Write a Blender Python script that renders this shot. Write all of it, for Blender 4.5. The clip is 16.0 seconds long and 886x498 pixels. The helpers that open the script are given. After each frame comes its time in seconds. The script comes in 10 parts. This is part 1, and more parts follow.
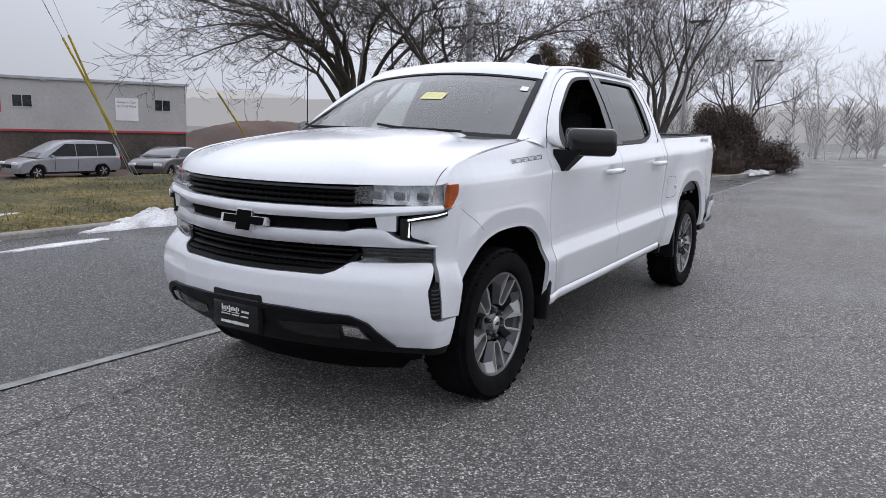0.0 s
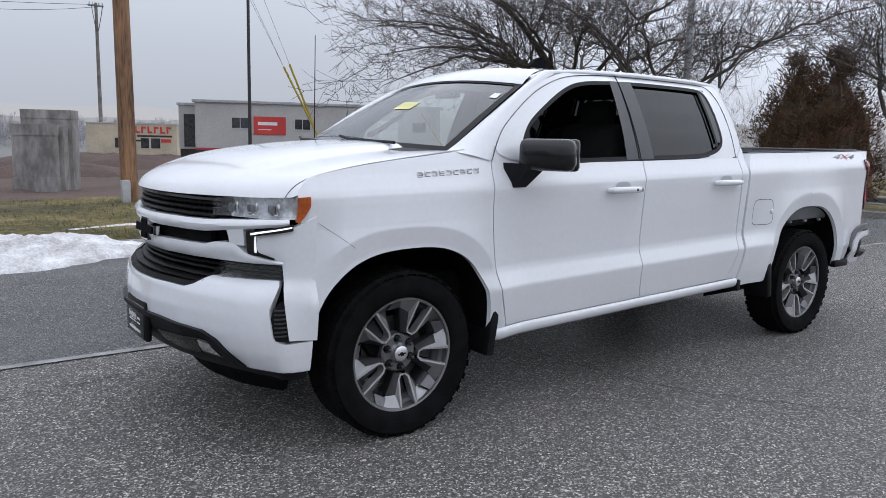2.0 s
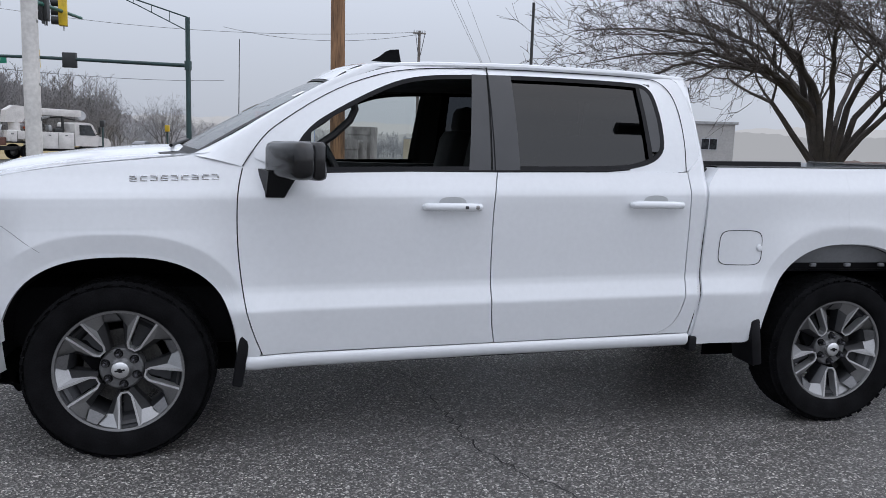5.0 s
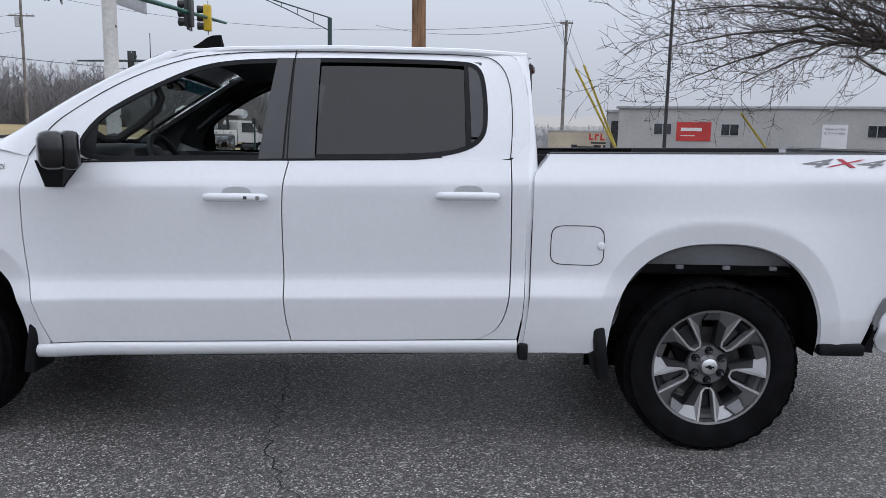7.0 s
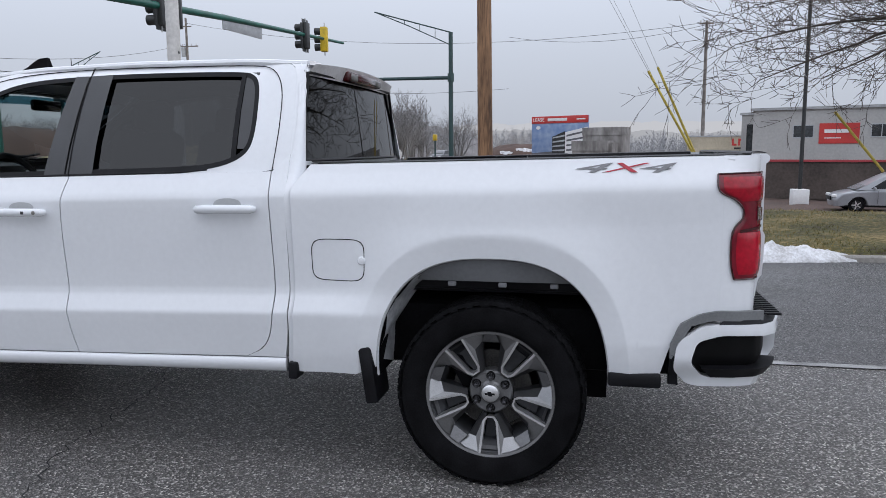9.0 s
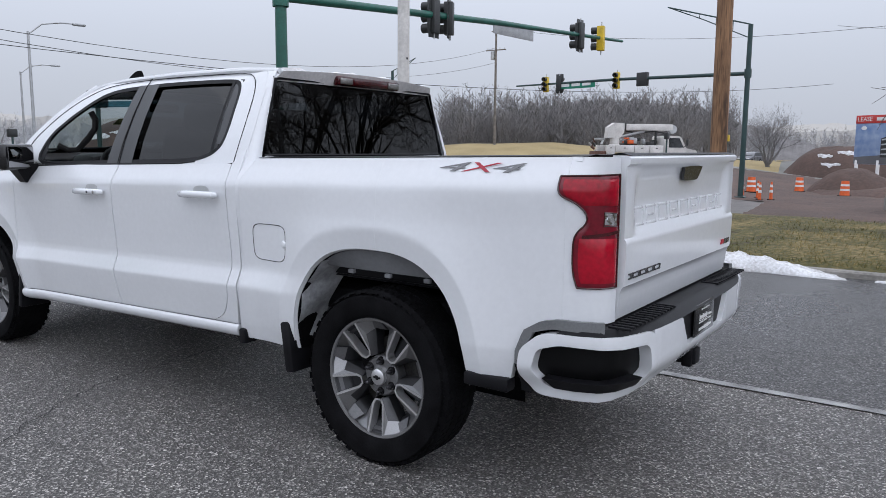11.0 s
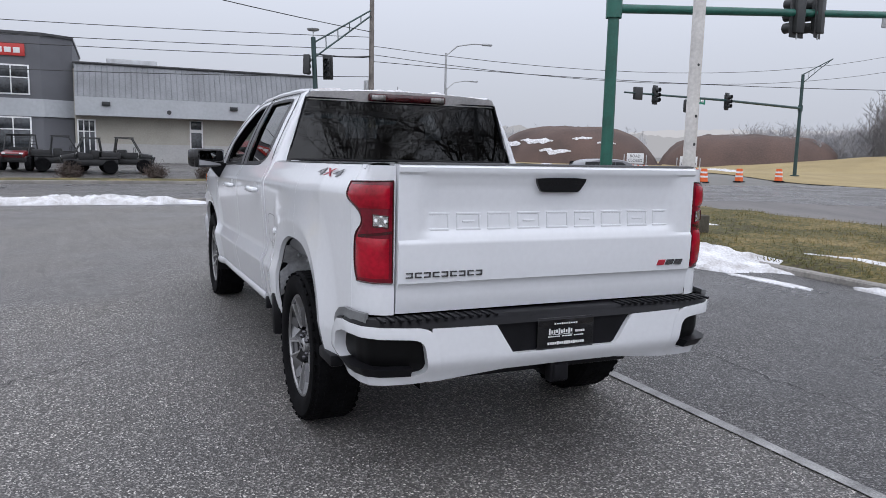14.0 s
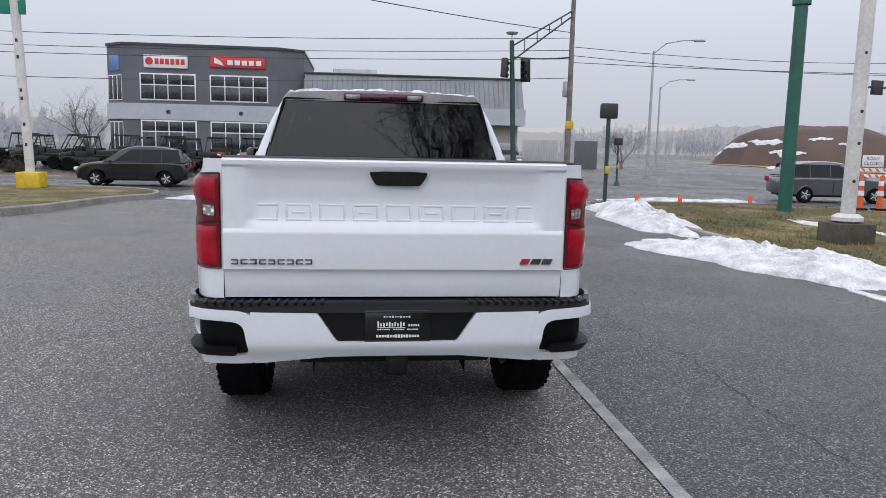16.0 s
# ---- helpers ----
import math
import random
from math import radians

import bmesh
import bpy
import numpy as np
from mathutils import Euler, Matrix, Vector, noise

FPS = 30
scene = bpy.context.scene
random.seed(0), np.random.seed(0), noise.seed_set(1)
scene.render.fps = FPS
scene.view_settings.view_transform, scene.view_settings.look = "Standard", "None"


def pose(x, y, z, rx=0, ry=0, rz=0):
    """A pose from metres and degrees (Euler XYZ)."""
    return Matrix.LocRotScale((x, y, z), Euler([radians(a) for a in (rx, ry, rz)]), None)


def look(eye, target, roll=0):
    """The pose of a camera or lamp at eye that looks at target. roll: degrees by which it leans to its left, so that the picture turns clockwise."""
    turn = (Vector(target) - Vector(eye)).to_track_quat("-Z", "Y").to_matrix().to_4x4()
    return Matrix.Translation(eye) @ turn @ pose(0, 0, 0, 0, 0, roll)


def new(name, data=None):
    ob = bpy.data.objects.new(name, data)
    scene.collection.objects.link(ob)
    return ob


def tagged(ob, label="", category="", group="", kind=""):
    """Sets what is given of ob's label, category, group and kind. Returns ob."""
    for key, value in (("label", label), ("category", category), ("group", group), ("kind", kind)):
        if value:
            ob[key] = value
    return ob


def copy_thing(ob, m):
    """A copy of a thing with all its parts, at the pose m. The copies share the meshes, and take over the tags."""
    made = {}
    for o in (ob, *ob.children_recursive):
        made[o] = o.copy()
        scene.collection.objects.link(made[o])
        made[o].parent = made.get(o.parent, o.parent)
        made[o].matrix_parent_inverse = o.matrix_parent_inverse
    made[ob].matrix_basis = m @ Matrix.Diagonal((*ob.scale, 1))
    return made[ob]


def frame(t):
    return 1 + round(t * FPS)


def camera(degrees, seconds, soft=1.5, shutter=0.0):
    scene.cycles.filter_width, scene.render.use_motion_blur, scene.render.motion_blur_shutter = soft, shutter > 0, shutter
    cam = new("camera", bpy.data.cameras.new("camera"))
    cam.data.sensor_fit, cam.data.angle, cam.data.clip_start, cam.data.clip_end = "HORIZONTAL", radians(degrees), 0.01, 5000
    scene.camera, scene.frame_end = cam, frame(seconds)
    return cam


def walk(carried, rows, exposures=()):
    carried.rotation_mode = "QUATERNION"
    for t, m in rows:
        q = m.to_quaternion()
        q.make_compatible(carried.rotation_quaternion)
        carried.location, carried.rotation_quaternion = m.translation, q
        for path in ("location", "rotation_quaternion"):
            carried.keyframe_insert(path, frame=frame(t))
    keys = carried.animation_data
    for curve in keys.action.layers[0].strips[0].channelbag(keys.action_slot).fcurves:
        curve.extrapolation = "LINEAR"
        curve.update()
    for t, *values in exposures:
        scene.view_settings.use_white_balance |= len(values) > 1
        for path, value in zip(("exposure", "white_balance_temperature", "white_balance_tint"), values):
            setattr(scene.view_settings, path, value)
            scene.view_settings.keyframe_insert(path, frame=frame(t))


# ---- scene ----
cam = camera(61.8, 16.0, 0.8)
PATH = [
    (0, 7.191, 2.742, 1.435, 122.26, -9.36, 1.54),
    (0.5, 6.849, 3.038, 1.418, 128.72, -8.76, 1.17),
    (1, 6.492, 3.357, 1.418, 134.27, -8.18, 0.63),
    (1.5, 6.147, 3.652, 1.427, 138.83, -7.95, 0.81),
    (2, 5.689, 3.837, 1.425, 143.16, -8.28, 1.30),
    (2.5, 5.246, 4.037, 1.419, 147.91, -8.74, 1.61),
    (3, 4.828, 4.179, 1.425, 153.11, -8.78, 1.78),
    (3.5, 4.368, 4.251, 1.446, 157.66, -8.46, 1.92),
    (4, 3.908, 4.424, 1.440, 161.26, -8.02, 1.88),
    (6.5, 1.722, 4.368, 1.436, 176.87, -8.16, 1.50),
    (7, 1.286, 4.343, 1.451, 180.01, -8.52, 1.17),
    (7.5, 0.893, 4.243, 1.437, 182.62, -8.43, 1.06),
    (8, 0.455, 4.193, 1.439, 184.81, -8.06, 0.79),
    (8.5, 0.001, 4.146, 1.447, 187.55, -7.78, 0.23),
    (9, -0.428, 4.008, 1.455, 191.59, -7.75, -0.35),
    (11.5, -2.494, 3.265, 1.450, 221.07, -7.94, 1.07),
    (12, -2.815, 3.027, 1.473, 226.78, -8.08, 1.64),
    (12.5, -3.195, 2.820, 1.481, 232.22, -8.08, 1.96),
    (13, -3.455, 2.551, 1.469, 237.31, -8.07, 1.99),
    (13.5, -3.699, 2.212, 1.490, 241.88, -7.87, 1.74),
    (14, -3.980, 1.854, 1.491, 245.99, -7.66, 1.36),
    (14.5, -4.147, 1.462, 1.471, 250.04, -7.73, 1.11),
    (15, -4.297, 1.032, 1.472, 254.37, -7.79, 0.81),
    (15.5, -4.464, 0.616, 1.491, 258.78, -7.89, 0.83),
    (16, -4.491, 0.193, 1.492, 263.18, -7.86, 1.25),
]
walk(cam, [(t, pose(x, y, z + 0.012, 0, 0, yaw) @ pose(0, 0, 0, 90 + pitch) @ pose(0, 0, 0, 0, 0, roll)) for t, x, y, z, yaw, pitch, roll in PATH], [(0.0, 0.13, 6880, 13), (2.5, 0.12, 6700, 11), (9.0, 0.18, 6680, 11), (12.5, 0.24, 6740, 12), (16.0, 0.25, 6880, 13)])

# ---------- world and light ----------
world = bpy.data.worlds.new("sky")
scene.world = world
world.use_nodes = True
wn, wl = world.node_tree.nodes, world.node_tree.links
wn.clear()
sky = wn.new("ShaderNodeTexSky")
sky.sky_type, sky.sun_disc = "NISHITA", False
sky.sun_elevation, sky.sun_rotation = radians(68), radians(306)
sky.air_density, sky.dust_density, sky.ozone_density = 1.0, 3.0, 1.0
grey = wn.new("ShaderNodeMix")
grey.data_type, grey.blend_type = "RGBA", "MIX"
grey.inputs[0].default_value = 0.92
grey.inputs[7].default_value = (5.2, 5.75, 6.8, 1)
wl.new(sky.outputs[0], grey.inputs[6])
back = wn.new("ShaderNodeBackground")
back.inputs[1].default_value = 0.1
# an overcast sky is brighter overhead than along the horizon
way, split, rise = wn.new("ShaderNodeTexCoord"), wn.new("ShaderNodeSeparateXYZ"), wn.new("ShaderNodeMapRange")
wl.new(way.outputs["Generated"], split.inputs[0])
wl.new(split.outputs[2], rise.inputs[0])
rise.interpolation_type = "SMOOTHERSTEP"
rise.inputs[1].default_value, rise.inputs[2].default_value = -0.12, 0.62
rise.inputs[3].default_value, rise.inputs[4].default_value = 0.83, 1.80
dome = wn.new("ShaderNodeVectorMath")
dome.operation = "SCALE"
wl.new(grey.outputs[2], dome.inputs[0])
# the veiled sun stands behind the cloud on one side, and that side is paler
toward, paler, lift = wn.new("ShaderNodeVectorMath"), wn.new("ShaderNodeMapRange"), wn.new("ShaderNodeMath")
toward.operation, paler.interpolation_type, lift.operation = "DOT_PRODUCT", "SMOOTHSTEP", "MULTIPLY"
toward.inputs[1].default_value = (-0.96, -0.10, 0.26)
wl.new(way.outputs["Generated"], toward.inputs[0])
wl.new(toward.outputs["Value"], paler.inputs[0])
paler.inputs[1].default_value, paler.inputs[2].default_value = 0.50, 1.0
paler.inputs[3].default_value, paler.inputs[4].default_value = 1.0, 1.42
wl.new(rise.outputs[0], lift.inputs[0])
wl.new(paler.outputs[0], lift.inputs[1])
wl.new(lift.outputs[0], dome.inputs[3])
wl.new(dome.outputs[0], back.inputs[0])
wo = wn.new("ShaderNodeOutputWorld")
wl.new(back.outputs[0], wo.inputs[0])
sun = new("sun", bpy.data.lights.new("sun", "SUN"))
sun.data.energy, sun.data.angle, sun.data.color = 0.6, radians(140), (0.975, 0.99, 1.0)
sun.matrix_world = look((0, 0, 0), (0.30, -0.22, -0.93))

# ---------- materials ----------
def material(name, base, rough=0.5, metal=0.0, scale=0.0, spread=0.15, bump=0.0, fine=0.0, coat=0.0, second=None, specular=None, stretch=None):
    """A surface with variation at two scales: large blotches and fine grain, at real-world size."""
    m = bpy.data.materials.new(name)
    m.use_nodes = True
    n, l = m.node_tree.nodes, m.node_tree.links
    p = n["Principled BSDF"]
    p.inputs["Base Color"].default_value = (*base, 1)
    p.inputs["Roughness"].default_value, p.inputs["Metallic"].default_value = rough, metal
    p.inputs["Coat Weight"].default_value = coat
    p.inputs["Coat Roughness"].default_value = 0.07
    if specular is not None:
        p.inputs["Specular IOR Level"].default_value = specular
    if scale:
        where = n.new("ShaderNodeTexCoord")
        big, small = n.new("ShaderNodeTexNoise"), n.new("ShaderNodeTexNoise")
        big.inputs["Scale"].default_value, big.inputs["Detail"].default_value = scale, 5
        small.inputs["Scale"].default_value, small.inputs["Detail"].default_value = fine or scale * 12, 3
        at = where.outputs["Object"]
        if stretch:
            pull = n.new("ShaderNodeMapping")
            pull.inputs["Scale"].default_value = stretch
            l.new(at, pull.inputs["Vector"])
            at = pull.outputs[0]
        l.new(at, big.inputs["Vector"])
        l.new(at, small.inputs["Vector"])
        both = n.new("ShaderNodeMath")
        both.operation = "MULTIPLY_ADD"
        both.inputs[1].default_value = 0.6
        l.new(big.outputs[0], both.inputs[0])
        half = n.new("ShaderNodeMath")
        half.operation = "MULTIPLY"
        half.inputs[1].default_value = 0.4
        l.new(small.outputs[0], half.inputs[0])
        l.new(half.outputs[0], both.inputs[2])
        ramp = n.new("ShaderNodeValToRGB")
        other = second or tuple(c * (1 - spread * 2) for c in base)
        ramp.color_ramp.elements[0].position, ramp.color_ramp.elements[1].position = 0.36, 0.64
        ramp.color_ramp.elements[0].color = (*other, 1)
        ramp.color_ramp.elements[1].color = (*(base if second else tuple(min(1, c * (1 + spread)) for c in base)), 1)
        l.new(both.outputs[0], ramp.inputs[0])
        l.new(ramp.outputs[0], p.inputs["Base Color"])
        if bump:
            b = n.new("ShaderNodeBump")
            b.inputs["Strength"].default_value, b.inputs["Distance"].default_value = 1.0, bump
            l.new(both.outputs[0], b.inputs["Height"])
            l.new(b.outputs[0], p.inputs["Normal"])
    return m


def glass(name, tint, gloss=0.06, gain=0.94):
    """A thin pane: it lets tinted light through and mirrors by its angle."""
    m = bpy.data.materials.new(name)
    m.use_nodes = True
    n, l = m.node_tree.nodes, m.node_tree.links
    n.clear()
    out, mix, facing = n.new("ShaderNodeOutputMaterial"), n.new("ShaderNodeMixShader"), n.new("ShaderNodeLayerWeight")
    facing.inputs[0].default_value = 0.5
    fifth = n.new("ShaderNodeMath")
    fifth.operation = "POWER"
    fifth.inputs[1].default_value = 5.0
    lift = n.new("ShaderNodeMath")
    lift.operation, lift.use_clamp = "MULTIPLY_ADD", True
    lift.inputs[1].default_value, lift.inputs[2].default_value = gain, gloss
    l.new(facing.outputs["Facing"], fifth.inputs[0])
    see, shine = n.new("ShaderNodeBsdfTransparent"), n.new("ShaderNodeBsdfGlossy")
    see.inputs[0].default_value = (*tint, 1)
    shine.inputs["Roughness"].default_value = 0.015
    l.new(fifth.outputs[0], lift.inputs[0])
    l.new(lift.outputs[0], mix.inputs[0])
    l.new(see.outputs[0], mix.inputs[1])
    l.new(shine.outputs[0], mix.inputs[2])
    l.new(mix.outputs[0], out.inputs[0])
    return m


def glowing(name, colour, strength):
    m = material(name, colour, 0.3)
    m.node_tree.nodes["Principled BSDF"].inputs["Emission Color"].default_value = (*colour, 1)
    m.node_tree.nodes["Principled BSDF"].inputs["Emission Strength"].default_value = strength
    return m


def asphalt(name, dark, light, wet):
    """Worn asphalt: pale stones in dark binder, damp patches, fine relief."""
    m = material(name, dark, 0.6, specular=0.22)
    n, l = m.node_tree.nodes, m.node_tree.links
    p = n["Principled BSDF"]
    where = n.new("ShaderNodeTexCoord")
    stones, grain, patch = n.new("ShaderNodeTexVoronoi"), n.new("ShaderNodeTexNoise"), n.new("ShaderNodeTexNoise")
    stones.inputs["Scale"].default_value = 118
    grain.inputs["Scale"].default_value, grain.inputs["Detail"].default_value = 60, 5
    patch.inputs["Scale"].default_value, patch.inputs["Detail"].default_value = 0.35, 6
    for x in (stones, grain, patch):
        l.new(where.outputs["Object"], x.inputs["Vector"])
    pick = n.new("ShaderNodeSeparateColor")
    l.new(stones.outputs["Color"], pick.inputs[0])
    ramp = n.new("ShaderNodeValToRGB")
    e = ramp.color_ramp.elements
    e[0].position, e[0].color = 0.0, (*dark, 1)
    e[1].position, e[1].color = 1.0, (*(min(1, c * 2.9) for c in light), 1)
    e.new(0.58).color = (*[0.75 * a + 0.25 * b for a, b in zip(dark, light)], 1)
    e.new(0.80).color = (*light, 1)
    e.new(0.93).color = (*[c * 1.55 for c in light], 1)
    l.new(pick.outputs[0], ramp.inputs[0])
    tone = n.new("ShaderNodeMix")
    tone.data_type, tone.blend_type = "RGBA", "MULTIPLY"
    tone.inputs[0].default_value = 1.0
    shade = n.new("ShaderNodeValToRGB")
    shade.color_ramp.elements[0].position, shade.color_ramp.elements[0].color = 0.3, (0.74, 0.74, 0.76, 1)
    shade.color_ramp.elements[1].position, shade.color_ramp.elements[1].color = 0.7, (1.18, 1.17, 1.15, 1)
    l.new(patch.outputs[0], shade.inputs[0])
    l.new(ramp.outputs[0], tone.inputs[6])
    l.new(shade.outputs[0], tone.inputs[7])
    l.new(tone.outputs[2], p.inputs["Base Color"])
    damp = n.new("ShaderNodeMapRange")
    damp.inputs[1].default_value, damp.inputs[2].default_value = 0.38, 0.62
    damp.inputs[3].default_value, damp.inputs[4].default_value = wet, wet + 0.3
    l.new(patch.outputs[0], damp.inputs[0])
    l.new(damp.outputs[0], p.inputs["Roughness"])
    b = n.new("ShaderNodeBump")
    b.inputs["Strength"].default_value, b.inputs["Distance"].default_value = 1.0, 0.007
    add = n.new("ShaderNodeMath")
    add.operation = "ADD"
    l.new(stones.outputs["Distance"], add.inputs[0])
    l.new(grain.outputs[0], add.inputs[1])
    l.new(add.outputs[0], b.inputs["Height"])
    l.new(b.outputs[0], p.inputs["Normal"])
    return m


PAINT = material("white_paint", (0.725, 0.740, 0.768), 0.24, coat=0.75, scale=1.3, spread=0.02, fine=40)
WHITE_PLAIN = material("white_painted_steel", (0.62, 0.60, 0.58), 0.5, scale=1.5, spread=0.12, bump=0.002)
BLACK_PLASTIC = material("black_plastic", (0.009, 0.009, 0.011), 0.46, scale=8, spread=0.25, fine=300, bump=0.0004, specular=0.17)
GLOSS_BLACK = material("gloss_black", (0.006, 0.006, 0.007), 0.18, coat=0.15, scale=5, spread=0.1)
TRIM_GREY = material("dark_grey_trim", (0.040, 0.041, 0.045), 0.36, scale=6, spread=0.1, fine=200)
LINER = material("wheel_liner_plastic", (0.005, 0.005, 0.006), 0.85, scale=6, spread=0.3, bump=0.003, specular=0.08)
LINER_GREY = material("grey_liner_felt", (0.17, 0.175, 0.185), 0.85, scale=5, spread=0.08, bump=0.001)
RUBBER = material("tyre_rubber", (0.007, 0.007, 0.008), 0.8, scale=10, spread=0.3, fine=160, bump=0.0012, specular=0.07)
MACHINED = material("machined_alloy", (0.66, 0.66, 0.67), 0.28, 0.8, scale=9, spread=0.08, fine=300)
SPOKE_GREY = material("satin_grey_alloy", (0.10, 0.10, 0.105), 0.34, 0.7, scale=9, spread=0.1, fine=200)
DARK_ALLOY = material("dark_painted_alloy", (0.035, 0.036, 0.04), 0.4, 0.4, scale=9, spread=0.12)
CHANNEL_GREY = material("channel_grey_alloy", (0.15, 0.15, 0.155), 0.38, 0.5, scale=9, spread=0.12)
DISC = material("dark_brake_steel", (0.07, 0.068, 0.066), 0.45, 0.9, scale=12, spread=0.3, fine=120)
CENTRE_GREY = material("wheel_centre_grey", (0.16, 0.16, 0.165), 0.4, 0.5, scale=9, spread=0.12)
SPOKE_LIGHT = material("light_satin_alloy", (0.30, 0.30, 0.305), 0.30, 0.85, scale=9, spread=0.08, fine=200)
GRILLE_BLACK = material("grille_black", (0.004, 0.004, 0.0045), 0.5, scale=8, spread=0.25, fine=200, specular=0.14)
SEAL_GREY = material("grey_bumper_seal", (0.16, 0.165, 0.17), 0.5, scale=6, spread=0.12, fine=120)
CHROME = material("chrome", (0.75, 0.75, 0.76), 0.1, 1.0, scale=6, spread=0.05)
STEEL = material("dull_steel", (0.32, 0.31, 0.30), 0.42, 1.0, scale=12, spread=0.25, fine=120)
BOWL = material("silvered_lamp_bowl", (0.80, 0.81, 0.83), 0.35, 0.3, scale=14, spread=0.25, fine=60)
DEEP_RED = material("deep_red_lens", (0.17, 0.003, 0.014), 0.12, coat=0.5, specular=0.3, scale=7, spread=0.2, fine=60)
RED_LENS = material("red_lens", (0.36, 0.004, 0.018), 0.14, coat=0.4, specular=0.2, scale=7, spread=0.2, fine=60)
DARK_RED = material("dark_red_lens", (0.05, 0.003, 0.005), 0.14, coat=0.2, scale=9, spread=0.15)
AMBER = material("amber_lens", (0.45, 0.085, 0.008), 0.15, coat=0.3, scale=14, spread=0.25, fine=90)
CLEAR_LENS = glass("clear_lens", (0.90, 0.92, 0.94), 0.07)
LAMP_GLOW = glowing("lit_lamp", (0.95, 0.97, 1.0), 0.6)
SCREEN_GLASS = glass("windscreen_glass", (0.58, 0.65, 0.64), 0.20, 0.76)
PRIVACY = glass("privacy_glass", (0.045, 0.050, 0.056), 0.060, 0.9)
CLEAR_GLASS = glass("side_glass", (0.72, 0.76, 0.74), 0.05)
CABIN = material("black_cabin_plastic", (0.02, 0.02, 0.021), 0.6, scale=7, spread=0.25, fine=200, bump=0.0006)
FABRIC = material("black_seat_cloth", (0.010, 0.010, 0.011), 0.9, scale=9, spread=0.3, fine=400, bump=0.001)
HEADLINER = material("grey_headliner", (0.10, 0.10, 0.105), 0.95, scale=9, spread=0.2, fine=300, bump=0.001)
YELLOW_PAPER = material("pale_yellow_paper", (0.75, 0.72, 0.36), 0.8, scale=9, spread=0.1)
WHITE_PAPER = material("white_paper", (0.82, 0.82, 0.80), 0.8, scale=9, spread=0.06)
BADGE_DARK = material("dark_chrome_badge", (0.10, 0.10, 0.11), 0.22, 0.8, scale=20, spread=0.15)
BADGE_STEEL = material("smoked_chrome_badge", (0.17, 0.17, 0.18), 0.25, 0.85, scale=20, spread=0.15)
DECAL_GREY = material("decal_grey", (0.19, 0.19, 0.20), 0.4, scale=20, spread=0.1)
BADGE_RED = material("badge_red", (0.42, 0.02, 0.04), 0.3, scale=20, spread=0.1)
RECESS = material("white_plastic_painted_shade", (0.42, 0.43, 0.44), 0.4, scale=5, spread=0.05)
HEADER = material("rear_header_shade", (0.62, 0.60, 0.60), 0.5, scale=5, spread=0.12)
PRIMER = material("pale_grey_primer", (0.42, 0.43, 0.45), 0.6, scale=4, spread=0.2, fine=40)
MIRROR = material("mirror_silver", (0.32, 0.32, 0.33), 0.02, 1.0)
SHADE_BLUE = glass("blue_shade_band", (0.09, 0.25, 0.31), 0.02)

ASPHALT = asphalt("asphalt", (0.073, 0.070, 0.0685), (0.248, 0.239, 0.226), 0.36)
ROAD = asphalt("road_asphalt", (0.064, 0.062, 0.062), (0.145, 0.140, 0.135), 0.26)
LANE = asphalt("darker_asphalt", (0.041, 0.041, 0.043), (0.148, 0.145, 0.142), 0.26)
CRACK = material("asphalt_crack", (0.028, 0.028, 0.029), 0.8, scale=5, spread=0.3)
LINE_PAINT = material("worn_white_line", (0.40, 0.40, 0.395), 0.65, scale=4, fine=110, second=(0.105, 0.104, 0.103), bump=0.001)
CONCRETE = material("concrete", (0.27, 0.255, 0.235), 0.85, scale=1.1, spread=0.22, fine=25, bump=0.006)


def turf(name, tones, coarse, fine, bump):
    """Winter grass: bare earth, green tufts and dead straw in patches of two sizes."""
    m = material(name, tones[1], 0.95)
    n, l = m.node_tree.nodes, m.node_tree.links
    p = n["Principled BSDF"]
    where, big, small, ramp = n.new("ShaderNodeTexCoord"), n.new("ShaderNodeTexNoise"), n.new("ShaderNodeTexNoise"), n.new("ShaderNodeValToRGB")
    big.inputs["Scale"].default_value, big.inputs["Detail"].default_value = coarse, 6
    small.inputs["Scale"].default_value, small.inputs["Detail"].default_value = fine, 4
    l.new(where.outputs["Object"], big.inputs["Vector"])
    l.new(where.outputs["Object"], small.inputs["Vector"])
    mix = n.new("ShaderNodeMix")
    mix.inputs[0].default_value = 0.5
    l.new(big.outputs[0], mix.inputs[2])
    l.new(small.outputs[0], mix.inputs[3])
    l.new(mix.outputs[0], ramp.inputs[0])
    e = ramp.color_ramp.elements
    e[0].position, e[0].color = 0.36, (*tones[0], 1)
    e[1].position, e[1].color = 0.64, (*tones[3], 1)
    e.new(0.45).color = (*tones[1], 1)
    e.new(0.54).color = (*tones[2], 1)
    l.new(ramp.outputs[0], p.inputs["Base Color"])
    b = n.new("ShaderNodeBump")
    b.inputs["Strength"].default_value, b.inputs["Distance"].default_value = 1.0, bump
    l.new(small.outputs[0], b.inputs["Height"])
    l.new(b.outputs[0], p.inputs["Normal"])
    return m


